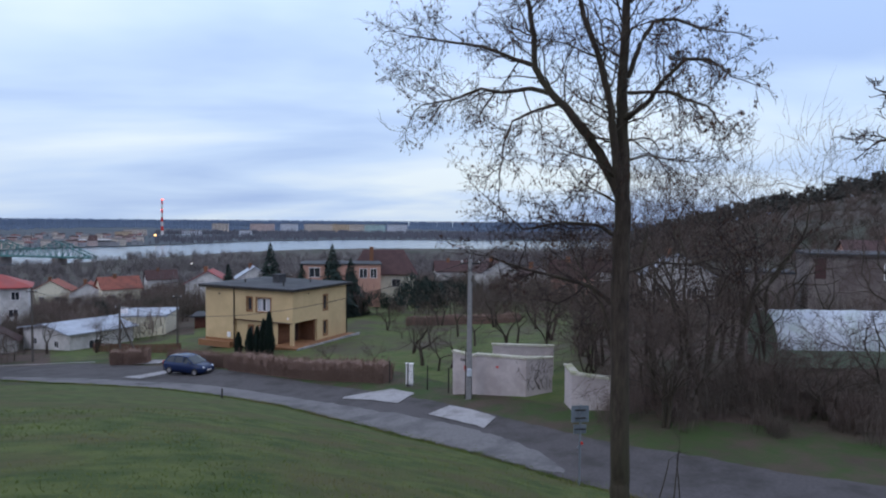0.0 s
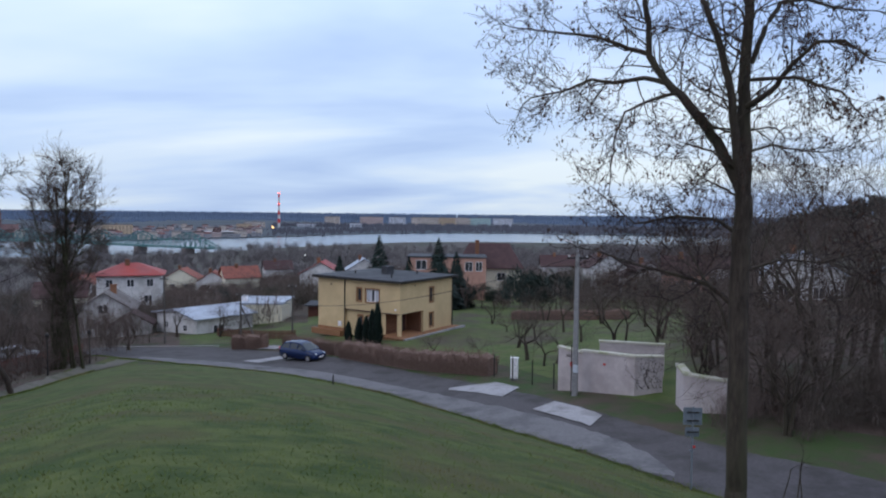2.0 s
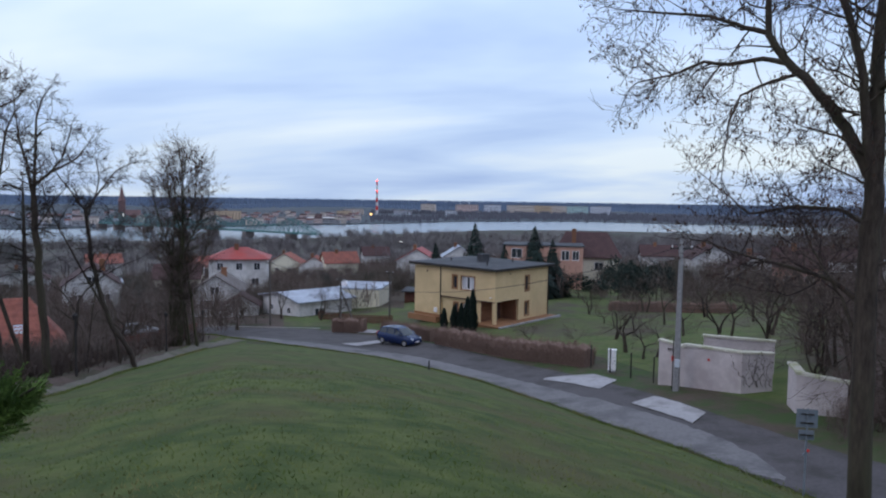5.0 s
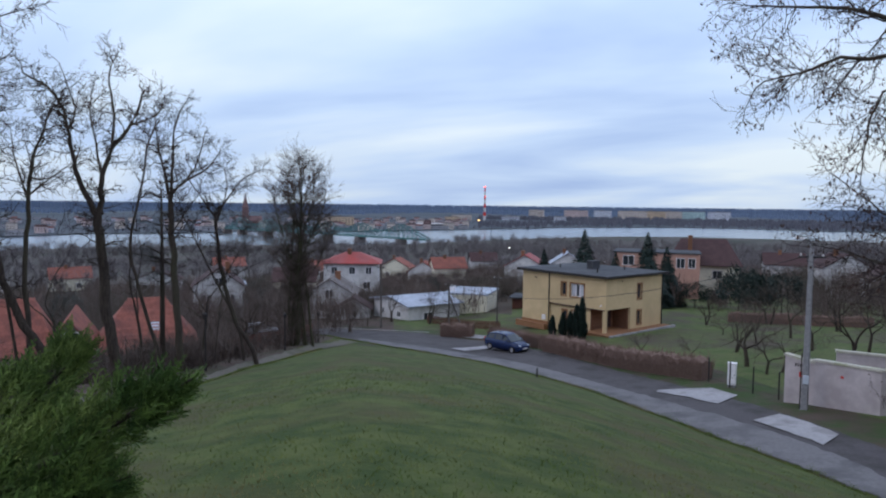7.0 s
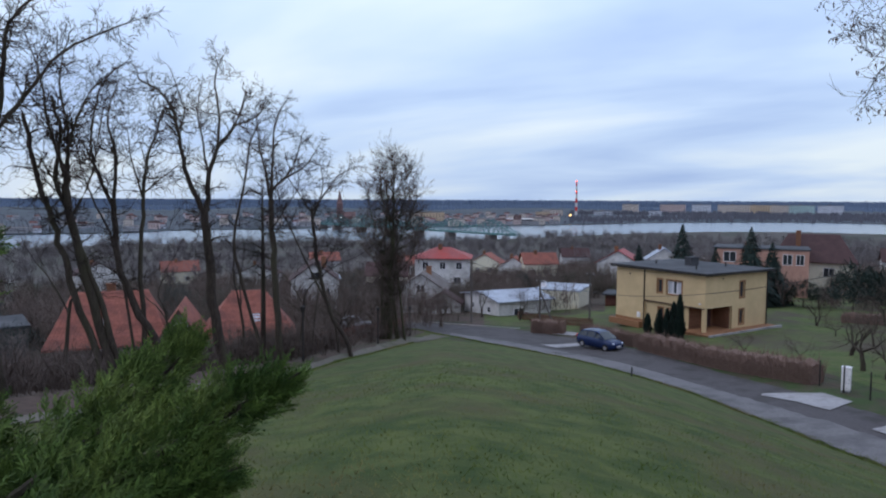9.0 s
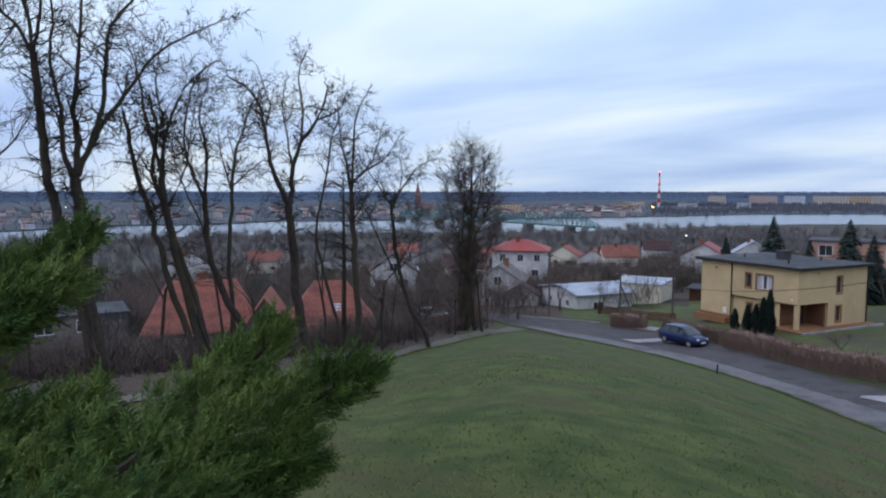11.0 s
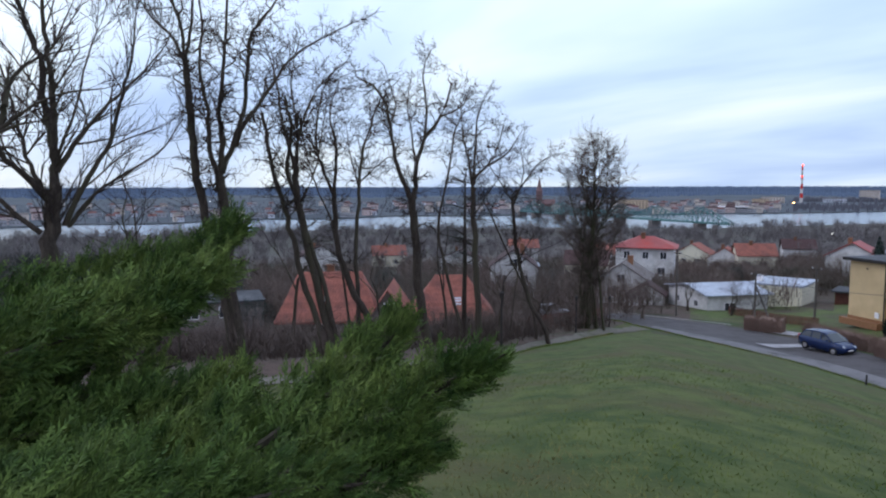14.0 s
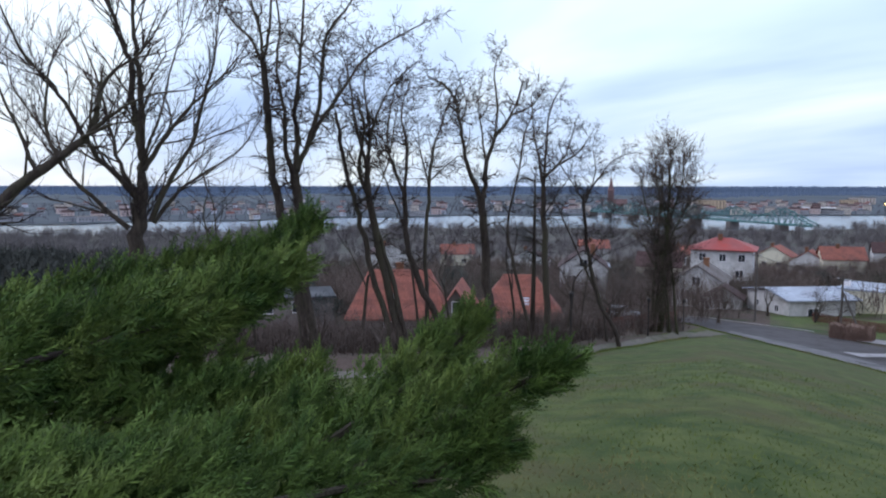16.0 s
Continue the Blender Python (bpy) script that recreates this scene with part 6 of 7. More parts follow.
    for ln, rd, c, l, lo, dr in ((lead, lr, 26, 1.15, 0.2, 0), (lead2, l2, 26, 1.2, 0.2, 0), (big, br, 22, 1.2, 0.35, 0), (L1, r1, 22, 0.95, 0.25, 0.35), (L2, r2, 22, 0.95, 0.2, 0.15), (L3, r3, 16, 0.8, 0.2, 0.4),
                                 (R1, q1, 20, 0.58, 0.25, 0.2), (R2, q2, 15, 0.58, 0.3, 0.1), (R3, q3, 12, 0.8, 0.2, 0.3), (R4, q4, 16, 0.58, 0.3, 0.4), (R5, q5, 10, 0.58, 0.2, 0.1), (D1, e1, 12, 0.8, 0.3, 0.3), (D2, e2, 9, 0.7, 0.3, 0.3),
                                 (B1, b1, 18, 0.9, 0.25, 0.2), (B2, b2, 16, 0.9, 0.3, 0.1), (B3, b3, 9, 0.8, 0.3, 0.0), (B4, b4, 12, 0.8, 0.3, 0.1)):
        twigs(ln, rd, c, l, lo, 2, dr)
    part("trunk", s, BARK, ob, smooth=True)
    part("crown", fine, TWIG, ob, "fine bare twigs", kind="stuff")
    pods = Shape()
    for p, dd in tips:
        if rnd.random() < 0.30:
            for _ in range(rnd.randint(1, 3)):
                L = rnd.uniform(0.05, 0.09)
                a = rnd.uniform(0, 6.28)
                w = 0.016
                o = p + Vector((rnd.gauss(0, 0.03), rnd.gauss(0, 0.03), rnd.gauss(0, 0.02)))
                cxx, cyy = math.cos(a) * w, math.sin(a) * w
                tx, ty = rnd.gauss(0, 0.02), rnd.gauss(0, 0.02)
                pods.add([tuple(o), (o.x + cxx, o.y + cyy, o.z - L * 0.4), (o.x + tx, o.y + ty, o.z - L), (o.x - cxx, o.y - cyy, o.z - L * 0.45)], [(0, 1, 2, 3)])
    part("pod_cluster", pods, POD, ob, "hanging dark brown seed pods", kind="stuff")


lawn_robinia()

# ---- scrub, orchard trees, woods ----
def twiggy(s, rnd, x, y, z, h, w, count, thick=0.03):
    """A bare bush or far tree: a fan of thin tapering shoots that fork."""
    for _ in range(count):
        a = rnd.uniform(0, 6.283)
        lean = abs(rnd.gauss(0, 0.5))
        L = h * rnd.uniform(0.35, 0.8)
        b = Vector((x + rnd.gauss(0, w * 0.16), y + rnd.gauss(0, w * 0.16), z + rnd.uniform(0, 0.35) * h))
        m = b + Vector((math.cos(a) * lean * w * 0.55, math.sin(a) * lean * w * 0.55, L * 0.6))
        t = thick * rnd.uniform(0.6, 1.3)
        c, sn = math.cos(a + 1.57) * t, math.sin(a + 1.57) * t
        s.add([(b.x - c, b.y - sn, b.z), (b.x + c, b.y + sn, b.z), (m.x, m.y, m.z)], [(0, 1, 2)])
        for _k in range(3):
            u = rnd.uniform(0.3, 0.95)
            p = b.lerp(m, u)
            e = p + Vector((rnd.gauss(0, 1) * w * 0.17, rnd.gauss(0, 1) * w * 0.17, rnd.uniform(0.05, 0.4) * L))
            t2 = t * 0.55
            c, sn = math.cos(a * 1.7 + _k) * t2, math.sin(a * 1.7 + _k) * t2
            s.add([(p.x - c, p.y - sn, p.z), (p.x + c, p.y + sn, p.z), (e.x, e.y, e.z)], [(0, 1, 2)])


def scrub(name, spots, seed, material, label, count=40, thick=0.03):
    rnd = random.Random(seed)
    s = Shape()
    for az, d, h, w in spots:
        x, y = pol(az, d)
        twiggy(s, rnd, x, y, ground(x, y) - 0.1, h, w, count, thick)
    return tagged(new(name, s.mesh(name, material)), label, "bushes", kind="stuff")


def sprinkle(seed, n, a0, a1, d0, d1, h0, h1, keep=None):
    rnd = random.Random(seed)
    out = []
    while len(out) < n:
        az, d = rnd.uniform(a0, a1), math.sqrt(rnd.uniform(d0 * d0, d1 * d1))
        if keep and not keep(az, d):
            continue
        h = rnd.uniform(h0, h1)
        out.append((az, d, h, h * rnd.uniform(0.6, 1.0)))
    return out


def clear_of_houses(az, d):
    x, y = pol(az, d)
    for hx, hy, r in ((-18, 70, 13), (-45, 81, 10), (-38, 88, 8), (-66, 107, 9), (-54, 79, 7), (-72, 78, 6), (-17, 116, 10), (-52, 33, 11), (-41, 41, 6), (42, 68, 10), (26, 38, 9), (-53, 61, 4)):
        if math.hypot(x - hx, y - hy) < r:
            return False
    return True


DEEP = mat("brown_grey_brush", (0.092, 0.070, 0.060), (0.150, 0.116, 0.100), 0.25, 0.95, c3=(0.050, 0.050, 0.036), scale3=0.06)
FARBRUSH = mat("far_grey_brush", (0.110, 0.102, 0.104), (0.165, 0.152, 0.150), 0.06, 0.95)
# slope below the path
scrub("slope_scrub", sprinkle(1, 700, 36, 100, 24, 58, 1.0, 3.0, lambda a, d: d > land_row(a)[0] + 3 and clear_of_houses(a, d)), 11, TWIG_GREY, "tangled brown bare brushwood on the slope", 34, 0.022)
scrub("fence_scrub", sprinkle(9, 230, 44, 72, 40, 51, 1.6, 3.6, lambda a, d: math.hypot(pol(a, d)[0] + 52, pol(a, d)[1] - 33) > 5), 19, DEEP, "brown bare bushes below the slope by the tiled house", 44, 0.024)
scrub("house_bushes", sprinkle(10, 130, 27.5, 42, 96, 112, 3.0, 5.4), 20, DEEP, "brown bare garden bushes before a white house", 50, 0.04)
scrub("slope_wood", sprinkle(11, 170, 74, 104, 70, 190, 5.0, 9.0), 21, HILLWOOD, "dark wood on the slope beside the village", 70, 0.16)
# overgrown verge and gardens to the right
scrub("verge_scrub", sprinkle(2, 420, -46, -13.5, 29.5, 39, 0.8, 2.5, lambda a, d: clear_of_houses(a, d) and d > 31 + 1.5 * math.sin(a)), 12, DEEP, "tangled dark bare bushes along the overgrown verge", 46, 0.011)
scrub("garden_scrub", sprinkle(3, 330, -46, -2, 48, 115, 2.0, 6.0, lambda a, d: clear_of_houses(a, d) and (a < -11 or d > 78)), 13, DEEP, "bare bushes and small trees in old gardens", 60, 0.022)
scrub("tunnel_scrub", sprinkle(8, 240, -46, -22.5, 34.0, 39.2, 1.5, 3.0), 18, DEEP, "tangled bare bushes in front of a greenhouse tunnel", 40, 0.012)
# village gardens and beyond
scrub("village_scrub", sprinkle(4, 620, 22, 84, 84, 200, 2.5, 6.5, clear_of_houses), 14, DEEP, "bare bushes and orchard trees among the village houses", 60, 0.055)
scrub("village_trees", sprinkle(12, 150, 33, 66, 62, 112, 5.0, 9.0, clear_of_houses), 22, DEEP, "tall bare brown garden trees among the village houses", 75, 0.026)
scrub("lane_trees", sprinkle(13, 90, 20, 33, 98, 150, 3.5, 6.0, clear_of_houses), 23, DEEP, "bare brown garden trees behind the bungalow", 60, 0.03)
scrub("garden_trees", sprinkle(5, 420, -10, 24, 96, 210, 3.0, 7.5, clear_of_houses), 15, DEEP, "bare garden trees behind the yellow house", 64, 0.055)
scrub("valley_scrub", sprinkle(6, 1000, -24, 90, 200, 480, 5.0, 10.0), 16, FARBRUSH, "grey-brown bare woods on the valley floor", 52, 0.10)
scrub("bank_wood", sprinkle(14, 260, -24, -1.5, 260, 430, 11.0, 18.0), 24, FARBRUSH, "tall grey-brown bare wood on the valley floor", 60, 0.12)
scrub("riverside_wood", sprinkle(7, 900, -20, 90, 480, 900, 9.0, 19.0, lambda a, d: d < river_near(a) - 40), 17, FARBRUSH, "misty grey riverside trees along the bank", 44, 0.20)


def orchard_tree(az, d, h, r, seed, label="small bare fruit tree in the garden grass", lean=(0, 0), trunk=0.3, stems=1):
    return bare_tree("fruit_tree", on(az, d), h, r, seed, dict(SHRUB, kids=(3, 4, 4)), label, "bare garden trees", twig=TWIG_GREY, lean=lean, levels=3, trunk=trunk, stems=stems)


for k, (az, d, h, r, st) in enumerate(((9.3, 55.0, 2.4, 0.06, 1), (5.5, 53.0, 2.4, 0.05, 1), (1.4, 50.0, 4.6, 0.17, 1), (-0.6, 47.0, 4.0, 0.10, 2), (0.8, 62.0, 4.5, 0.10, 1), (3.2, 68.0, 3.0, 0.07, 1), (-5.6, 46.5, 7.5, 0.15, 1), (-3.0, 58.0, 5.0, 0.11, 1),
                                    (30.2, 84.5, 5.0, 0.16, 1), (27.2, 80.0, 5.0, 0.12, 2), (35.6, 82.0, 5.2, 0.14, 1), (39.5, 74, 6.0, 0.14, 1), (-12.5, 44, 6.0, 0.13, 2), (-6.5, 55, 6.0, 0.12, 1), (-1.5, 66, 6.0, 0.13, 1), (-4.5, 72, 6.5, 0.13, 2), (2.5, 57, 4.5, 0.11, 2), (-9.5, 58, 7.0, 0.14, 2), (-8, 68, 7.0, 0.14, 1), (4.5, 76, 4.0, 0.1, 2), (0.0, 78, 6.0, 0.12, 2), (33.5, 72, 4.5, 0.10, 2), (25.5, 78, 4.5, 0.12, 1), (42.0, 62, 7.0, 0.12, 2), (44.5, 58, 8.0, 0.12, 1))):
    orchard_tree(az, d, h, r, 300 + k, stems=st)
# wild multi-stemmed trees behind the wall and verge
WILD = dict(SHRUB, kids=(3, 3, 3, 3), wobble=0.2, spread=0.55, thin=0.011, keep=(0.42, 0.7))
for k, (az, d, h, r, st) in enumerate(((-12.9, 34.5, 6.5, 0.12, 2), (-15.2, 37.0, 9.0, 0.12, 2), (-18.8, 30.5, 5.5, 0.10, 4), (-19.3, 36.0, 9.5, 0.15, 1), (-21.4, 40.0, 10.5, 0.16, 2), (-17.0, 43.0, 10.0, 0.14, 2), (-18.5, 56.0, 13.0, 0.16, 2), (-23.4, 52.0, 12.5, 0.16, 1), (-27.0, 60.0, 12.0, 0.15, 2), (-33.5, 56.0, 12.0, 0.15, 2), (-15.0, 52.0, 10.5, 0.14, 2), (-29.6, 50.0, 9.0, 0.12, 1), (-9.0, 44.0, 8.5, 0.14, 1), (-34.5, 37.0, 7.5, 0.10, 2), (-25.0, 44.0, 7.0, 0.09, 3), (-17.8, 34.0, 7.0, 0.08, 3), (-20.8, 33.0, 6.5, 0.08, 3), (-30.0, 33.5, 5.0, 0.06, 3), (-26.5, 32.5, 4.2, 0.05, 3), (-13.6, 44.0, 9.0, 0.12, 2), (-22.6, 47.0, 10.5, 0.13, 2), (-20.6, 38.0, 15.0, 0.16, 2), (-23.6, 42.0, 16.5, 0.17, 2), (-17.6, 40.0, 13.5, 0.14, 2), (-26.0, 46.0, 16.5, 0.16, 2), (-14.6, 40.0, 11.5, 0.12, 2), (-12.0, 48.0, 11.0, 0.12, 2))):
    bare_tree("wild_tree", on(az, d), h, r, 400 + k, WILD, "leafless many-stemmed wild tree on the verge", "wild trees on the verge", twig=TWIG_GREY, levels=3, trunk=0.28, stems=st)
# saplings at the roadside
for k, (az, d, h) in enumerate(((-18.4, 20.0, 2.6), (-19.6, 20.4, 3.2), (-20.2, 19.8, 2.8))):
    bare_tree("sapling", on(az, d), h, 0.02, 450 + k, dict(SHRUB, kids=(2, 2), forks=1), "thin bare sapling on the lawn's edge", "saplings", levels=1, trunk=0.7)


def pine(at, h, r, seed):
    rnd = random.Random(seed)
    ob = thing("pine", at, 0, "dark scots pine with a tufted crown on the slope", "tree")
    s = Shape().tube([(0, 0, -0.3), (0.1, 0, h * 0.5), (0, 0.1, h * 0.96)], [0.16, 0.12, 0.04], 8)
    c = Shape()
    for k in range(26):
        t = rnd.uniform(0.45, 1.0)
        a = rnd.uniform(0, 6.28)
        L = r * (1.15 - abs(t - 0.72) * 1.6) * rnd.uniform(0.5, 1.0)
        p = Vector((0, 0, h * t))
        q = p + Vector((math.cos(a) * L, math.sin(a) * L, rnd.uniform(-0.1, 0.5)))
        s.tube([p, p.lerp(q, 0.5) + Vector((0, 0, 0.1)), q], [0.035, 0.025, 0.01], 4, cap=False)
        for _ in range(150):
            o = p.lerp(q, rnd.uniform(0.35, 1.05)) + Vector((rnd.gauss(0, 0.22), rnd.gauss(0, 0.22), rnd.gauss(0, 0.15)))
            e = o + Vector((rnd.gauss(0, 0.14), rnd.gauss(0, 0.14), rnd.uniform(0.0, 0.2)))
            w = 0.085
            c.add([tuple(o), (o.x + w, o.y - w, o.z), tuple(e)], [(0, 1, 2)])
    part("trunk", s, BARK, ob, smooth=True)
    part("crown", c, CONIFER, ob, kind="stuff")


pine(on(48.5, 38.5), 15.0 - on(48.5, 38.5)[2], 1.9, 71)


def evergreen(az, d, h, w, seed, label="dark rounded evergreen shrub in a garden"):
    rnd = random.Random(seed)
    ob = thing("evergreen_shrub", on(az, d), 0, label, "shrub", "evergreen shrubs")
    s = Shape()
    for _ in range(900):
        a, b = rnd.uniform(0, 6.283), math.acos(rnd.uniform(-0.3, 1))
        rr = rnd.uniform(0.7, 1.05) * (1 + 0.18 * math.sin(3 * a + seed) * math.sin(4 * b))
        p = Vector((math.cos(a) * math.sin(b) * w / 2 * rr, math.sin(a) * math.sin(b) * w / 2 * rr, h * 0.45 + math.cos(b) * h * 0.55 * rr))
        e = p + Vector((rnd.gauss(0, 0.16), rnd.gauss(0, 0.16), rnd.uniform(0, 0.3))) * (h / 2.5)
        t = 0.07 * h / 2.5
        s.add([tuple(p), (p.x + t, p.y - t, p.z + 0.02), tuple(e)], [(0, 1, 2)])
    part("foliage", s, CONIFER, ob, kind="stuff")
    part("stem", Shape().tube([(0, 0, -0.2), (0, 0, h * 0.6)], [0.08, 0.03], 6), BARK, ob)


for k, (az, d, h, w) in enumerate(((6.9, 99, 3.6, 3.4), (5.4, 97, 3.4, 3.6), (4.4, 98, 2.6, 3.0), (2.2, 88, 5.6, 5.0), (1.0, 86, 5.2, 4.6), (-0.8, 90, 5.0, 5.0), (32.2, 80, 1.8, 2.4), (40.3, 92, 5.5, 4.0), (41.8, 88, 6.5, 4.2), (66, 70, 4, 5), (26.8, 118, 4, 3.4), (55, 90, 6, 4.5), (68, 85, 6, 5))):
    evergreen(az, d, h, w, 500 + k)


def hillside():
    """The wooded hill on the right: a rise of ground with pines along its crest."""
    s = Shape()
    n, m = 40, 10
    for i in range(n + 1):
        az = -12 - 60 * i / n
        for k in range(m + 1):
            t = k / m
            d = 150 + 260 * t
            x, y = pol(az, d)
            rise = max(0, min(1, (-az - 13) / 19))
            s.v.append((x, y, ground(x, y) - 1 + (math.sin(t * math.pi / 2) ** 1.5) * 27 * rise ** 0.62))
    for i in range(n):
        for k in range(m):
            s.f.append((i * (m + 1) + k, i * (m + 1) + k + 1, (i + 1) * (m + 1) + k + 1, (i + 1) * (m + 1) + k))
            s.m.append(0)
    ob = new("hill", s.mesh("hill", FIELD, smooth=True))
    tagged(ob, "low wooded hill beyond the village", "hill", kind="structure")
    rnd = random.Random(9)
    w = Shape()
    b = Shape()
    for _ in range(1500):
        az, t = rnd.uniform(-62, -14), rnd.uniform(0.1, 1.0)
        d = 150 + 260 * t
        rise = max(0, min(1, (-az - 13) / 19))
        x, y = pol(az, d)
        z = ground(x, y) - 1 + (math.sin(t * math.pi / 2) ** 1.5) * 27 * rise ** 0.62
        if t > 0.6:
            h, r = rnd.uniform(6, 10), rnd.uniform(2.0, 3.4)
            for _k in range(46):
                a, u = rnd.uniform(0, 6.28), rnd.uniform(0.25, 1)
                rr = r * (1.15 - u) * rnd.uniform(0.5, 1.1) + 0.6
                p = Vector((x + math.cos(a) * rr * 0.6, y + math.sin(a) * rr * 0.6, z + h * u))
                w.add([tuple(p), tuple(p + Vector((rnd.gauss(0, 1.2), rnd.gauss(0, 1.2), rnd.gauss(0.4, 0.6)))), tuple(p + Vector((rnd.gauss(0, 1.2), rnd.gauss(0, 1.2), rnd.gauss(-0.8, 0.6))))], [(0, 1, 2)])
        else:
            twiggy(b, rnd, x, y, z, rnd.uniform(4, 8), 5, 40, 0.07)
    tagged(new("hill_pines", w.mesh("hill_pines", HILLWOOD)), "dark pine wood along the crest of the hill", "forest", kind="stuff")
    tagged(new("hill_scrub", b.mesh("hill_scrub", DEEP)), "bare brown woods on the flank of the hill", "forest", kind="stuff")


hillside()

# ---- the juniper beside the viewpoint ----
def frond_template(seed, n=8):
    """A flat feathery spray, 1 long along +x: a stem with side shoots, each a thin blade with a second one crossing it."""
    rnd = random.Random(seed)
    v, f = [], []

    def blade(p, d, L, w, up):
        p, d = Vector(p), Vector(d).normalized()
        sd = d.cross(Vector(up)).normalized() * w
        k = len(v)
        v.extend([tuple(p), tuple(p + d * L * 0.45 + sd), tuple(p + d * L), tuple(p + d * L * 0.45 - sd)])
        f.append((k, k + 1, k + 2, k + 3))
    blade((0, 0, 0), (1, 0, 0.05), 1.0, 0.03, (0, 0, 1))
    for i in range(n):
        t = 0.08 + 0.86 * i / n
        sg = 1 if i % 2 else -1
        L = 0.42 * (1 - t * 0.72) * rnd.uniform(0.7, 1.25)
        d = (0.80, sg * rnd.uniform(0.45, 0.75), rnd.uniform(-0.25, 0.45))
        blade((t, 0, 0.03 * t), d, L, 0.032, (rnd.uniform(-0.3, 0.3), 0, 1))
        q = (t + 0.8 * L * 0.45, sg * 0.6 * L * 0.45, 0.1 * L)
        blade(q, (0.95, sg * 0.1, rnd.uniform(0, 0.5)), L * 0.55, 0.026, (0, 1, 0.3))
    return np.array(v), f


FRONDS = [frond_template(k) for k in range(4)]


def plume(parent, line, r0, r1, count, size, seed, rise=0.35):
    """A bough: a bent stem clothed with overlapping sprays that point along it and outwards."""
    rnd = np.random.RandomState(seed)
    P = [Vector(p) for p in line]
    stem = Shape().tube(P, [0.026, 0.02, 0.012, 0.004], 6, cap=False)
    bough = part("bough", stem, BARK, parent, "reddish brown bough")
    V, F = [], []
    k0 = 0
    m = len(P) - 1
    for _ in range(count // 8):
        t = rnd.uniform(0.0, 0.93) ** 0.9
        i = min(m - 1, int(t * m))
        u = t * m - i
        p = P[i].lerp(P[i + 1], u)
        ax = (P[i + 1] - P[i]).normalized()
        rr = (r0 + (r1 - r0) * t) * (0.45 + 0.55 * rnd.uniform() ** 0.5)
        n = Vector(rnd.normal(size=3))
        n = (n - ax * n.dot(ax)).normalized()
        o = p + n * rr * (1.0 if n.z > -0.2 else 0.75)
        d0 = (ax * rnd.uniform(0.5, 1.3) + n * rnd.uniform(0.2, 0.8) + Vector((0, 0, rise * rnd.uniform(0.2, 1.4)))).normalized()
        reach = size * rnd.uniform(0.6, 1.25) * (1.1 - 0.45 * t)
        for _k in range(14):
            d = (d0 + Vector(rnd.normal(size=3)) * 0.24).normalized()
            sd = d.cross(Vector(rnd.normal(size=3)))
            sd = sd.normalized() if sd.length > 1e-3 else Vector((1, 0, 0))
            w = sd.cross(d)
            v, f = FRONDS[rnd.randint(4)]
            s = reach * rnd.uniform(0.5, 1.15)
            q0 = o + d0 * reach * rnd.uniform(-0.5, 0.45) + Vector(rnd.normal(size=3)) * 0.16 * reach
            V.append(v @ (np.array([d, sd, w]) * s) + np.array(q0))
            F.extend([tuple(a + k0 for a in q) for q in f])
            k0 += len(v)
    me = bpy.data.meshes.new("foliage")
    me.from_pydata(np.concatenate(V).tolist(), [], F)
    me.materials.append(JUNIPER)
    me.update()
    return part("foliage", me, JUNIPER, bough, "feathery green juniper sprays", kind="stuff")


JUN = thing("juniper_shrub", (0, 0, 0), 0, "spreading green juniper shrub with feathery boughs", "shrub")
plume(JUN, [(-4.68, -0.56, 12.63), (-4.8, 0.35, 12.95), (-4.72, 1.3, 13.29), (-4.56, 2.02, 13.83)], 0.34, 0.03, 2200, 0.19, 40)
plume(JUN, [(-5.39, -0.56, 12.84), (-5.4, 0.28, 13.0), (-5.2, 1.04, 13.27), (-4.83, 1.62, 13.58)], 0.34, 0.1, 1900, 0.19, 41)
plume(JUN, [(-4.3, -0.36, 12.97), (-4.39, 0.4, 13.08), (-4.34, 1.19, 13.25), (-4.24, 1.75, 13.53)], 0.32, 0.06, 1700, 0.19, 42)
plume(JUN, [(-3.22, 0.71, 12.52), (-3.1, 1.36, 12.77), (-3.02, 1.91, 13.08), (-2.95, 2.17, 13.34)], 0.34, 0.03, 1500, 0.14, 43)
plume(JUN, [(-2.66, 0.85, 12.66), (-2.45, 1.41, 12.96), (-2.23, 1.72, 13.16), (-1.99, 1.89, 13.33)], 0.26, 0.02, 1400, 0.13, 44)
plume(JUN, [(-2.6, -0.31, 12.88), (-2.71, 0.06, 12.9), (-2.77, 0.42, 12.92), (-2.79, 0.77, 12.94)], 0.26, 0.06, 1400, 0.13, 45)
plume(JUN, [(-2.41, 0.94, 12.65), (-2.34, 1.29, 12.79), (-2.23, 1.55, 12.93), (-2.11, 1.7, 12.99)], 0.24, 0.05, 900, 0.12, 46)
plume(JUN, [(-3.47, 0.41, 12.42), (-3.46, 0.87, 12.6), (-3.46, 1.17, 12.72), (-3.5, 1.35, 12.8)], 0.24, 0.05, 800, 0.14, 47)
plume(JUN, [(-2.29, -0.39, 13.0), (-2.41, -0.04, 12.96), (-2.43, 0.34, 12.94), (-2.38, 0.76, 12.96)], 0.24, 0.06, 1200, 0.12, 48)
plume(JUN, [(-3.3, 1.35, 12.5), (-3.3, 1.75, 12.66), (-3.26, 2.0, 12.84), (-3.27, 2.13, 12.98)], 0.24, 0.05, 800, 0.15, 49)
plume(JUN, [(-4.9, -0.6, 12.5), (-4.8, 0.1, 12.62), (-4.5, 0.8, 12.78), (-4.2, 1.4, 12.95)], 0.34, 0.1, 1500, 0.18, 51)
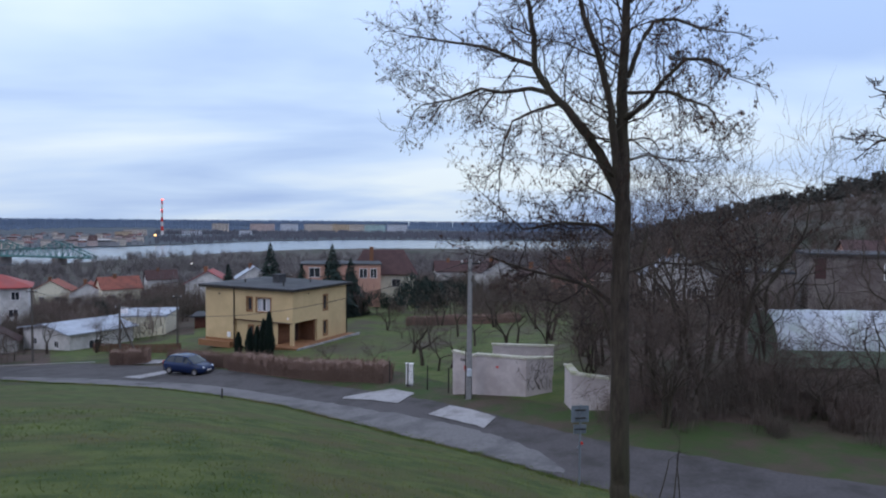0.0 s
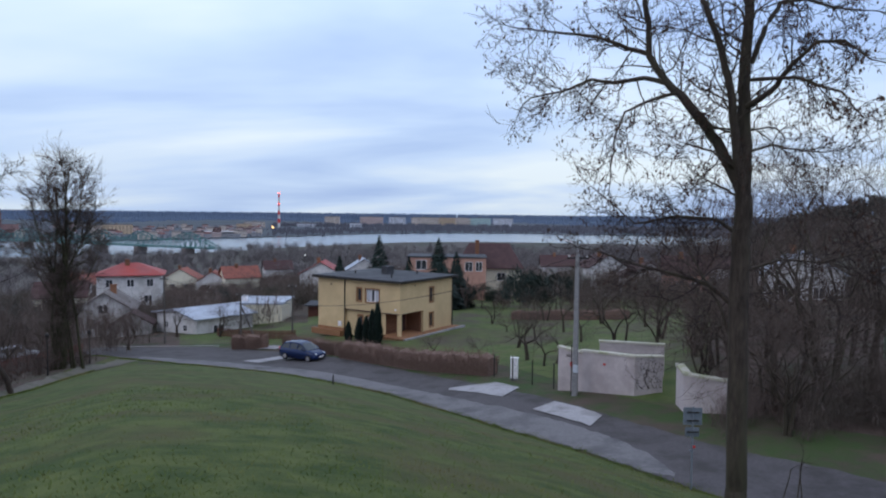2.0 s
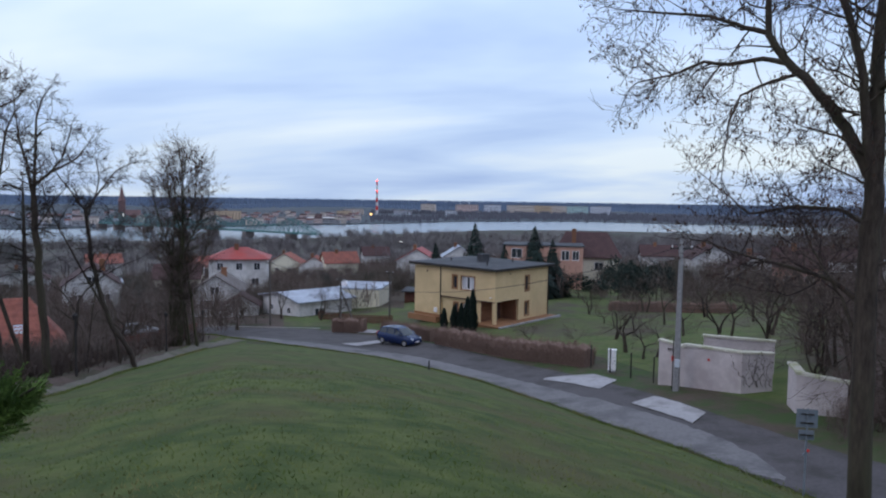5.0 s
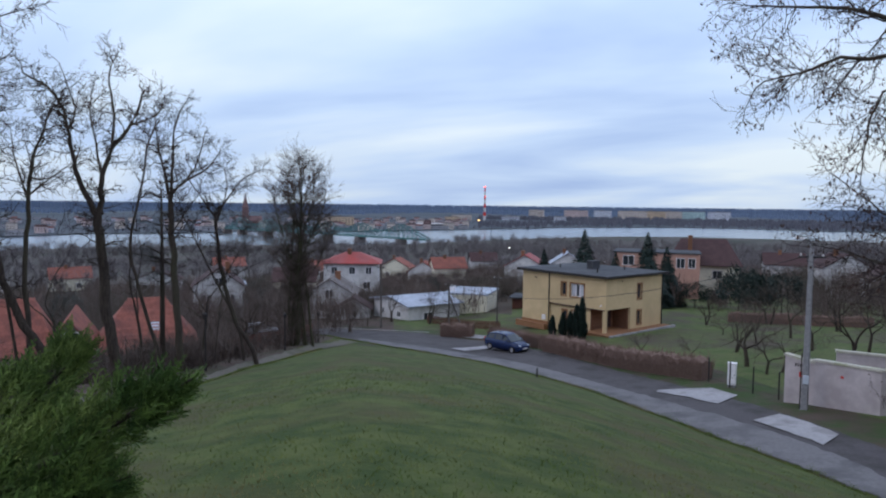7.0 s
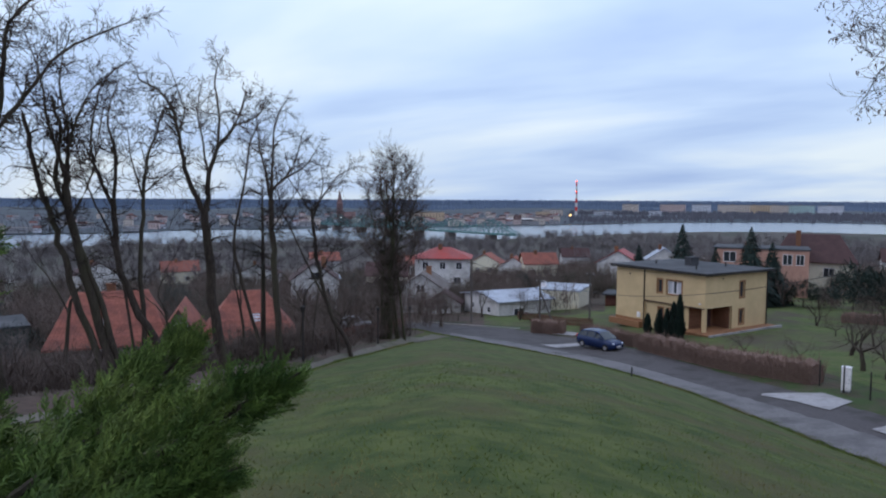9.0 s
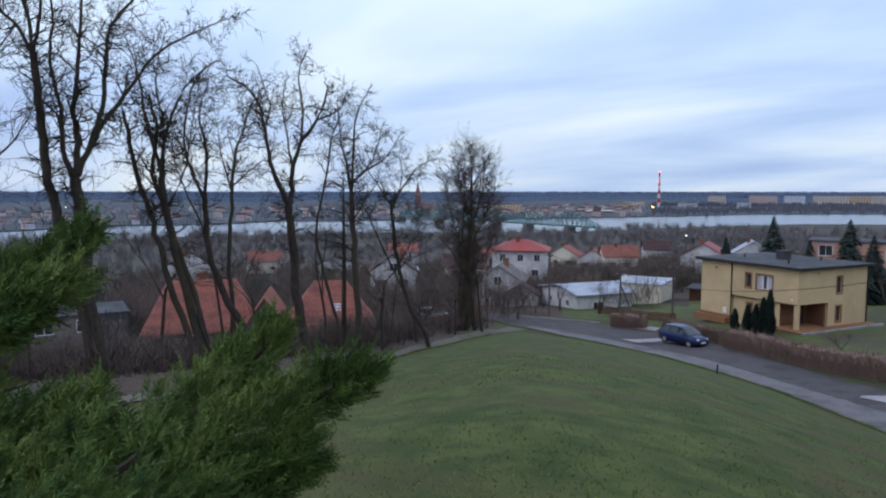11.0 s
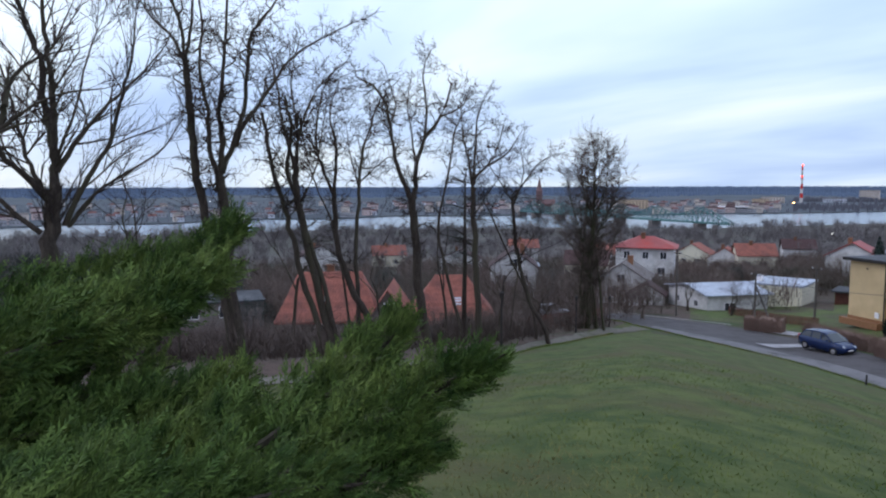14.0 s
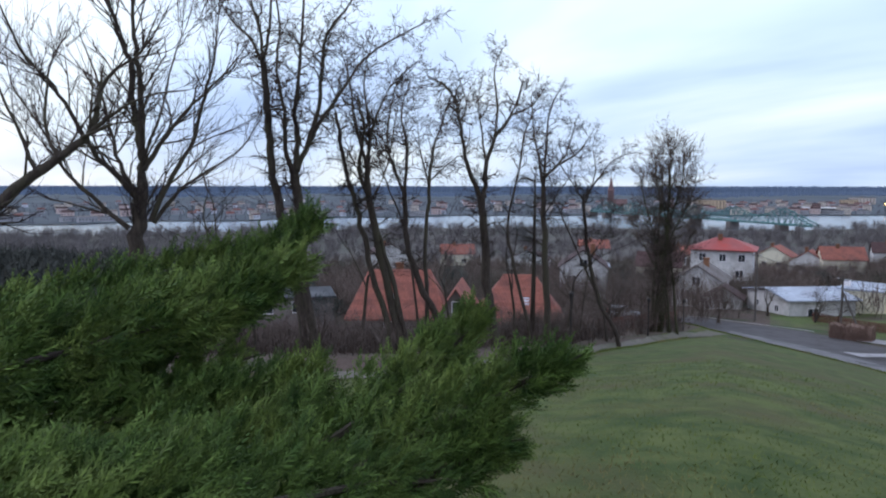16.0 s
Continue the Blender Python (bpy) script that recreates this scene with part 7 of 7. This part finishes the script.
plume(JUN, [(-4.4, -0.5, 12.5), (-4.3, 0.1, 12.62), (-4.1, 0.7, 12.74), (-3.9, 1.15, 12.86)], 0.30, 0.06, 1300, 0.16, 52)
plume(JUN, [(-3.6, -0.5, 12.5), (-3.6, 0.0, 12.58), (-3.5, 0.5, 12.64), (-3.35, 0.95, 12.78)], 0.26, 0.05, 1200, 0.15, 53)
plume(JUN, [(-3.9, 0.6, 12.45), (-3.8, 1.0, 12.65), (-3.68, 1.3, 12.82), (-3.55, 1.55, 12.98)], 0.3, 0.08, 1200, 0.16, 54)
plume(JUN, [(-2.3, 0.23, 12.96), (-2.3, 0.67, 12.91), (-2.25, 1.05, 12.91), (-2.16, 1.39, 12.88)], 0.22, 0.08, 900, 0.11, 50)


# ---- grass of the lawn ----
def lawn_blades():
    """Short blades and tufts over the part of the lawn nearest the viewpoint."""
    rnd = np.random.RandomState(8)
    n = 45000
    az = np.radians(rnd.uniform(-45, 95, n))
    d = 4.0 + 20 * rnd.uniform(size=n) ** 1.5
    x, y = -d * np.sin(az), d * np.cos(az)
    V, F = [], []
    for i in range(n):
        a = math.degrees(az[i])
        if d[i] > land_row(a)[0] - 0.1:
            continue
        z = ground(x[i], y[i])
        h = rnd.uniform(0.02, 0.045) * (1.0 + 0.7 * max(0, noise.noise(Vector((x[i] * 0.9, y[i] * 0.9, 3)))))
        t = rnd.uniform(0, 6.283)
        w = 0.005 + 0.0005 * d[i]
        c, s = math.cos(t) * w, math.sin(t) * w
        k = len(V)
        V += [(x[i] - c, y[i] - s, z - 0.01), (x[i] + c, y[i] + s, z - 0.01), (x[i] + rnd.normal() * 0.03, y[i] + rnd.normal() * 0.03, z + h)]
        F.append((k, k + 1, k + 2))
    me = bpy.data.meshes.new("lawn_blades")
    me.from_pydata(V, [], F)
    me.materials.append(BLADE)
    tagged(new("lawn_grass", me), "short winter grass covering the lawn", "grass", kind="stuff")


lawn_blades()


def edge_tufts():
    """Longer grass hanging over the lane's and the path's edge."""
    rnd = np.random.RandomState(18)
    edge = [(a, d, 0.25) for a, d in NEAR[2:]] + [(36, 54.1, 0.3), (38, 48.6, 0.3), (40, 43.1, 0.3), (42.8, 36.1, 0.3), (46.4, 30.1, 0.3), (49, 27.1, 0.3), (54, 23.9, 0.3), (60, 20.1, 0.3)]
    V, F = [], []
    for (a0, d0, w0), (a1, d1, _w) in zip(edge, edge[1:]):
        if abs(d1 - d0) > 9:
            continue
        p, q = pol(a0, d0), pol(a1, d1)
        for _ in range(int(math.hypot(q[0] - p[0], q[1] - p[1]) * 170)):
            t = rnd.uniform()
            x, y = p[0] + (q[0] - p[0]) * t, p[1] + (q[1] - p[1]) * t
            o = rnd.normal() * w0 - 0.16 + 0.22 * noise.noise(Vector((x * 0.8, y * 0.8, 1)))
            r = math.hypot(x, y)
            x, y = x + x / r * o, y + y / r * o
            z, h, a, w = ground(x, y), rnd.uniform(0.05, 0.13), rnd.uniform(0, 6.283), 0.004 + 0.0004 * r
            k = len(V)
            V += [(x - math.cos(a) * w, y - math.sin(a) * w, z - 0.01), (x + math.cos(a) * w, y + math.sin(a) * w, z - 0.01), (x + rnd.normal() * 0.05, y + rnd.normal() * 0.05, z + h)]
            F.append((k, k + 1, k + 2))
    me = bpy.data.meshes.new("edge_tufts")
    me.from_pydata(V, [], F)
    me.materials.append(BLADE)
    tagged(new("verge_grass", me), "ragged grass tufts along the edge of the lane", "grass", kind="stuff")


edge_tufts()

# ---- across the river ----
def far_block(at, turn, w, d, h, wall_mat, label, floors, cols, group):
    ob = thing("apartment_block", at, turn, label, "building", group)
    part("wall", Shape().box(0, 0, -2, w, d, h), wall_mat, ob)
    part("roof", Shape().box(-0.4, -0.4, h, w + 0.4, d + 0.4, h + 1.2).box(w * 0.4, d * 0.3, h + 1.2, w * 0.5, d * 0.7, h + 3.5), GREYBLOCK, ob)
    for i in range(floors):
        z = 1.2 + i * (h - 1.5) / floors
        s = Shape()
        for k in range(cols):
            x = w * (k + 0.25) / cols
            s.box(x, -0.08, z, x + w / cols * 0.5, -0.02, z + 1.5)
        part("glazing", s, PANE, ob, kind="stuff")


fz = RIVER + 2.5
for az, w, mt, nm in ((18.15, 52, 0, "cream"), (14.9, 80, 1, "pink"), (12.75, 58, 2, "white"), (10.4, 96, 0, "cream"), (8.9, 90, 4, "ochre"), (7.5, 76, 0, "cream"), (5.75, 74, 3, "pale green"), (3.85, 70, 2, "white")):
    x, y = pol(az, 2400)
    far_block((x - w / 2, y, fz), az * 0.6, w, 14, 33, BLOCKS[mt], "long %s prefabricated apartment block far beyond the river" % nm, 10, 12, "apartment blocks beyond the river")
for az, d, w, h, mt, nm in ((24.4, 2100, 60, 16, 0, "cream"), (25.2, 1900, 40, 14, 4, "ochre"), (34.6, 1500, 55, 18, 4, "ochre"), (35.6, 1520, 45, 16, 0, "cream"), (16.2, 2300, 40, 12, 2, "white"), (20.3, 2300, 60, 10, 2, "white")):
    x, y = pol(az, d)
    far_block((x - w / 2, y, fz), az, w, 16, h, BLOCKS[mt], "low %s block on the far river bank" % nm, 4, 8, "apartment blocks beyond the river")


def town():
    """Small buildings of the far town: five shapes, set out in loose rows."""
    rnd = random.Random(21)
    kinds = []
    for k in range(6):
        w, d, h = ((11, 8, 6), (16, 9, 8), (9, 8, 5), (24, 12, 6), (14, 9, 9), (20, 9, 5))[k]
        s = Shape().box(0, 0, -2, w, d, h)
        r = Shape()
        e = h + (3.2 if k not in (3, 5) else 1.0)
        r.add([(-0.5, -0.5, h), (w + 0.5, -0.5, h), (w + 0.5, d + 0.5, h), (-0.5, d + 0.5, h), (0, d / 2, e), (w, d / 2, e)], [(0, 1, 5, 4), (2, 3, 4, 5), (1, 2, 5), (3, 0, 4), (3, 2, 1, 0)])
        win = Shape()
        for i in range(max(1, int(h / 3.2))):
            for j in range(int(w / 4)):
                win.box(1.2 + j * 4, -0.08, 1.2 + i * 3.1, 2.6 + j * 4, -0.02, 2.7 + i * 3.1)
        kinds.append((s.mesh("wall", (TOWN_PALE, BLOCKS[1], BLOCKS[2], TOWN_PALE, BLOCKS[0], TOWN_PALE)[k]), r.mesh("roof", (TOWN_ROOF, MAROON, TOWN_ROOF, GREYBLOCK, GREYBLOCK, ROOF_DARK)[k]), win.mesh("glazing", PANE)))
    for i in range(260):
        az = rnd.uniform(23.5, 90) if i < 210 else rnd.uniform(24, 33)
        d = river_far(az) + 25 + rnd.random() ** 1.6 * 900
        x, y = pol(az, d)
        ob = thing("town_house", (x, y, fz), rnd.uniform(-30, 30) + az, "small far-off building of the town beyond the river", "building", "far town buildings")
        for nm, me in zip(("wall", "roof", "glazing"), kinds[rnd.randrange(6)]):
            part(nm, me, None, ob, kind="stuff" if nm == "glazing" else "")


town()


def mast():
    x, y = pol(22.42, 2200)
    ob = thing("chimney_mast", (x, y, fz), 0, "tall red and white banded chimney with red warning lamps", "chimney")
    H = 105
    for k in range(8):
        z0, z1 = H * k / 8, H * (k + 1) / 8
        part("band", Shape().tube([(0, 0, z0), (0, 0, z1)], [4.2 - 0.26 * k, 4.2 - 0.26 * (k + 1)], 12), REDPAINT if k % 2 else PLASTER, ob)
    for z in (H * 0.70, H + 0.5):
        part("warning_lamp", Shape().tube([(0, 0, z), (0, 0, z + 2.5)], [3.0, 2.6], 10), LAMP_RED, ob)


mast()


def church():
    x, y = pol(42.1, 1420)
    ob = thing("church", (x, y, fz), 40, "far red brick church with a tall pointed spire", "church")
    part("tower", Shape().box(-6, -6, -2, 6, 6, 38), BRICKRED, ob)
    part("spire", Shape().tube([(0, 0, 38), (0, 0, 42), (0, 0, 66)], [8, 5.5, 0.4], 8), BRICKRED, ob)
    part("nave", Shape().box(6, -6, -2, 32, 6, 12).add([(6, -7, 12), (32, -7, 12), (32, 7, 12), (6, 7, 12), (6, 0, 21), (32, 0, 21)], [(0, 1, 5, 4), (2, 3, 4, 5), (1, 2, 5), (3, 0, 4)]), BRICKRED, ob)


church()


def warehouse():
    x, y = pol(27.2, 1390)
    ob = thing("boat_shed", (x - 26, y, RIVER + 2.5), 26, "long pale-roofed shed on the far river bank", "shed")
    part("roof", Shape().box(0, -1, 7.5, 54, 20, 9.2), WHITE, ob)
    part("back_wall", Shape().box(0, 16, -2, 54, 17, 7.5), METAL_DARK, ob)
    for k in range(10):
        part("pillar", Shape().box(k * 5.9, 0, -3, k * 5.9 + 0.9, 1, 7.5), PLASTER, ob)


warehouse()


def bridge():
    """Green steel truss bridge: two trusses whose top chords peak over the piers, deck and piers."""
    A, B = Vector((*pol(27.2, 800), 0)), Vector((*pol(43.5, 1150), 0))
    d = (B - A).normalized()
    L = (B - A).length
    n = Vector((-d.y, d.x, 0)) * 4.5
    ob = thing("bridge", (0, 0, 0), 0, "long green steel truss bridge across the river", "bridge")
    z = RIVER + 8.5
    part("deck", Shape().add([tuple(p + Vector((0, 0, h))) for h in (z - 0.8, z + 0.5) for p in (A - n * 1.1, B - n * 1.1, B + n * 1.1, A + n * 1.1)], [(3, 2, 1, 0), (4, 5, 6, 7), (0, 1, 5, 4), (1, 2, 6, 5), (2, 3, 7, 6), (3, 0, 4, 7)]), BRIDGE, ob)
    stops = (0.0, 0.10, 0.27, 0.42, 0.58, 0.74, 0.90, 1.0)
    for k in range(len(stops) - 1):
        a, b = A.lerp(B, stops[k]), A.lerp(B, stops[k + 1])
        m = 6 if k in (0, len(stops) - 2) else 10
        for sg in (-1, 1):
            s = Shape()
            lo = [a.lerp(b, i / m) + n * sg + Vector((0, 0, z + 0.4)) for i in range(m + 1)]
            # the top chord peaks over each pier and dips between them
            rise = [1 + 16 * i / m if k == 0 else (17 - 16 * i / m if k == len(stops) - 2 else 7.5 + 9.5 * abs(2 * i / m - 1) ** 1.7) for i in range(m + 1)]
            hi = [p + Vector((0, 0, h)) for p, h in zip(lo, rise)]
            s.tube(hi, 0.6, 4)
            s.tube(lo, 0.6, 4)
            for i in range(m + 1):
                s.tube([lo[i], hi[i]], 0.36, 4, cap=False)
            for i in range(m):
                s.tube([lo[i], hi[i + 1]] if i < m / 2 else [hi[i], lo[i + 1]], 0.36, 4, cap=False)
            part("truss", s, BRIDGE, ob)
        c = b
        part("pier", Shape().add([tuple(c + d * u + n * v + Vector((0, 0, h))) for h in (RIVER - 3, z - 0.8) for u, v in ((-3, -1.6), (3, -1.6), (3, 1.6), (-3, 1.6))], [(3, 2, 1, 0), (4, 5, 6, 7), (0, 1, 5, 4), (1, 2, 6, 5), (2, 3, 7, 6), (3, 0, 4, 7)]), GREYBLOCK, ob)


bridge()


def lamp_point(az, d, z, r, mt, label):
    x, y = pol(az, d)
    ob = thing("lit_lamp", (x, y, z), 0, label, "lamp", "lamps lit at dusk")
    part("post", Shape().tube([(0, 0, -8), (0, 0, 0)], r * 0.25, 6), METAL_DARK, ob)
    part("bulb", Shape().tube([(0, 0, 0), (0, 0, r * 0.6), (0, 0, r * 1.4), (0, 0, r * 2)], [r * 0.5, r, r, r * 0.5], 8), mt, ob)


lamp_point(22.9, 1500, -20.5, 1.6, LAMP_ORANGE, "bright orange lamp on the far river bank")
for az, d, z, r in ((42.0, 1290, -20, 0.5), (53.0, 1300, -16, 0.55), (20.3, 420, -12, 0.2), (69, 1400, -16, 0.5)):
    lamp_point(az, d, z, r, LAMP_WHITE, "small white lamp lit in the far town")
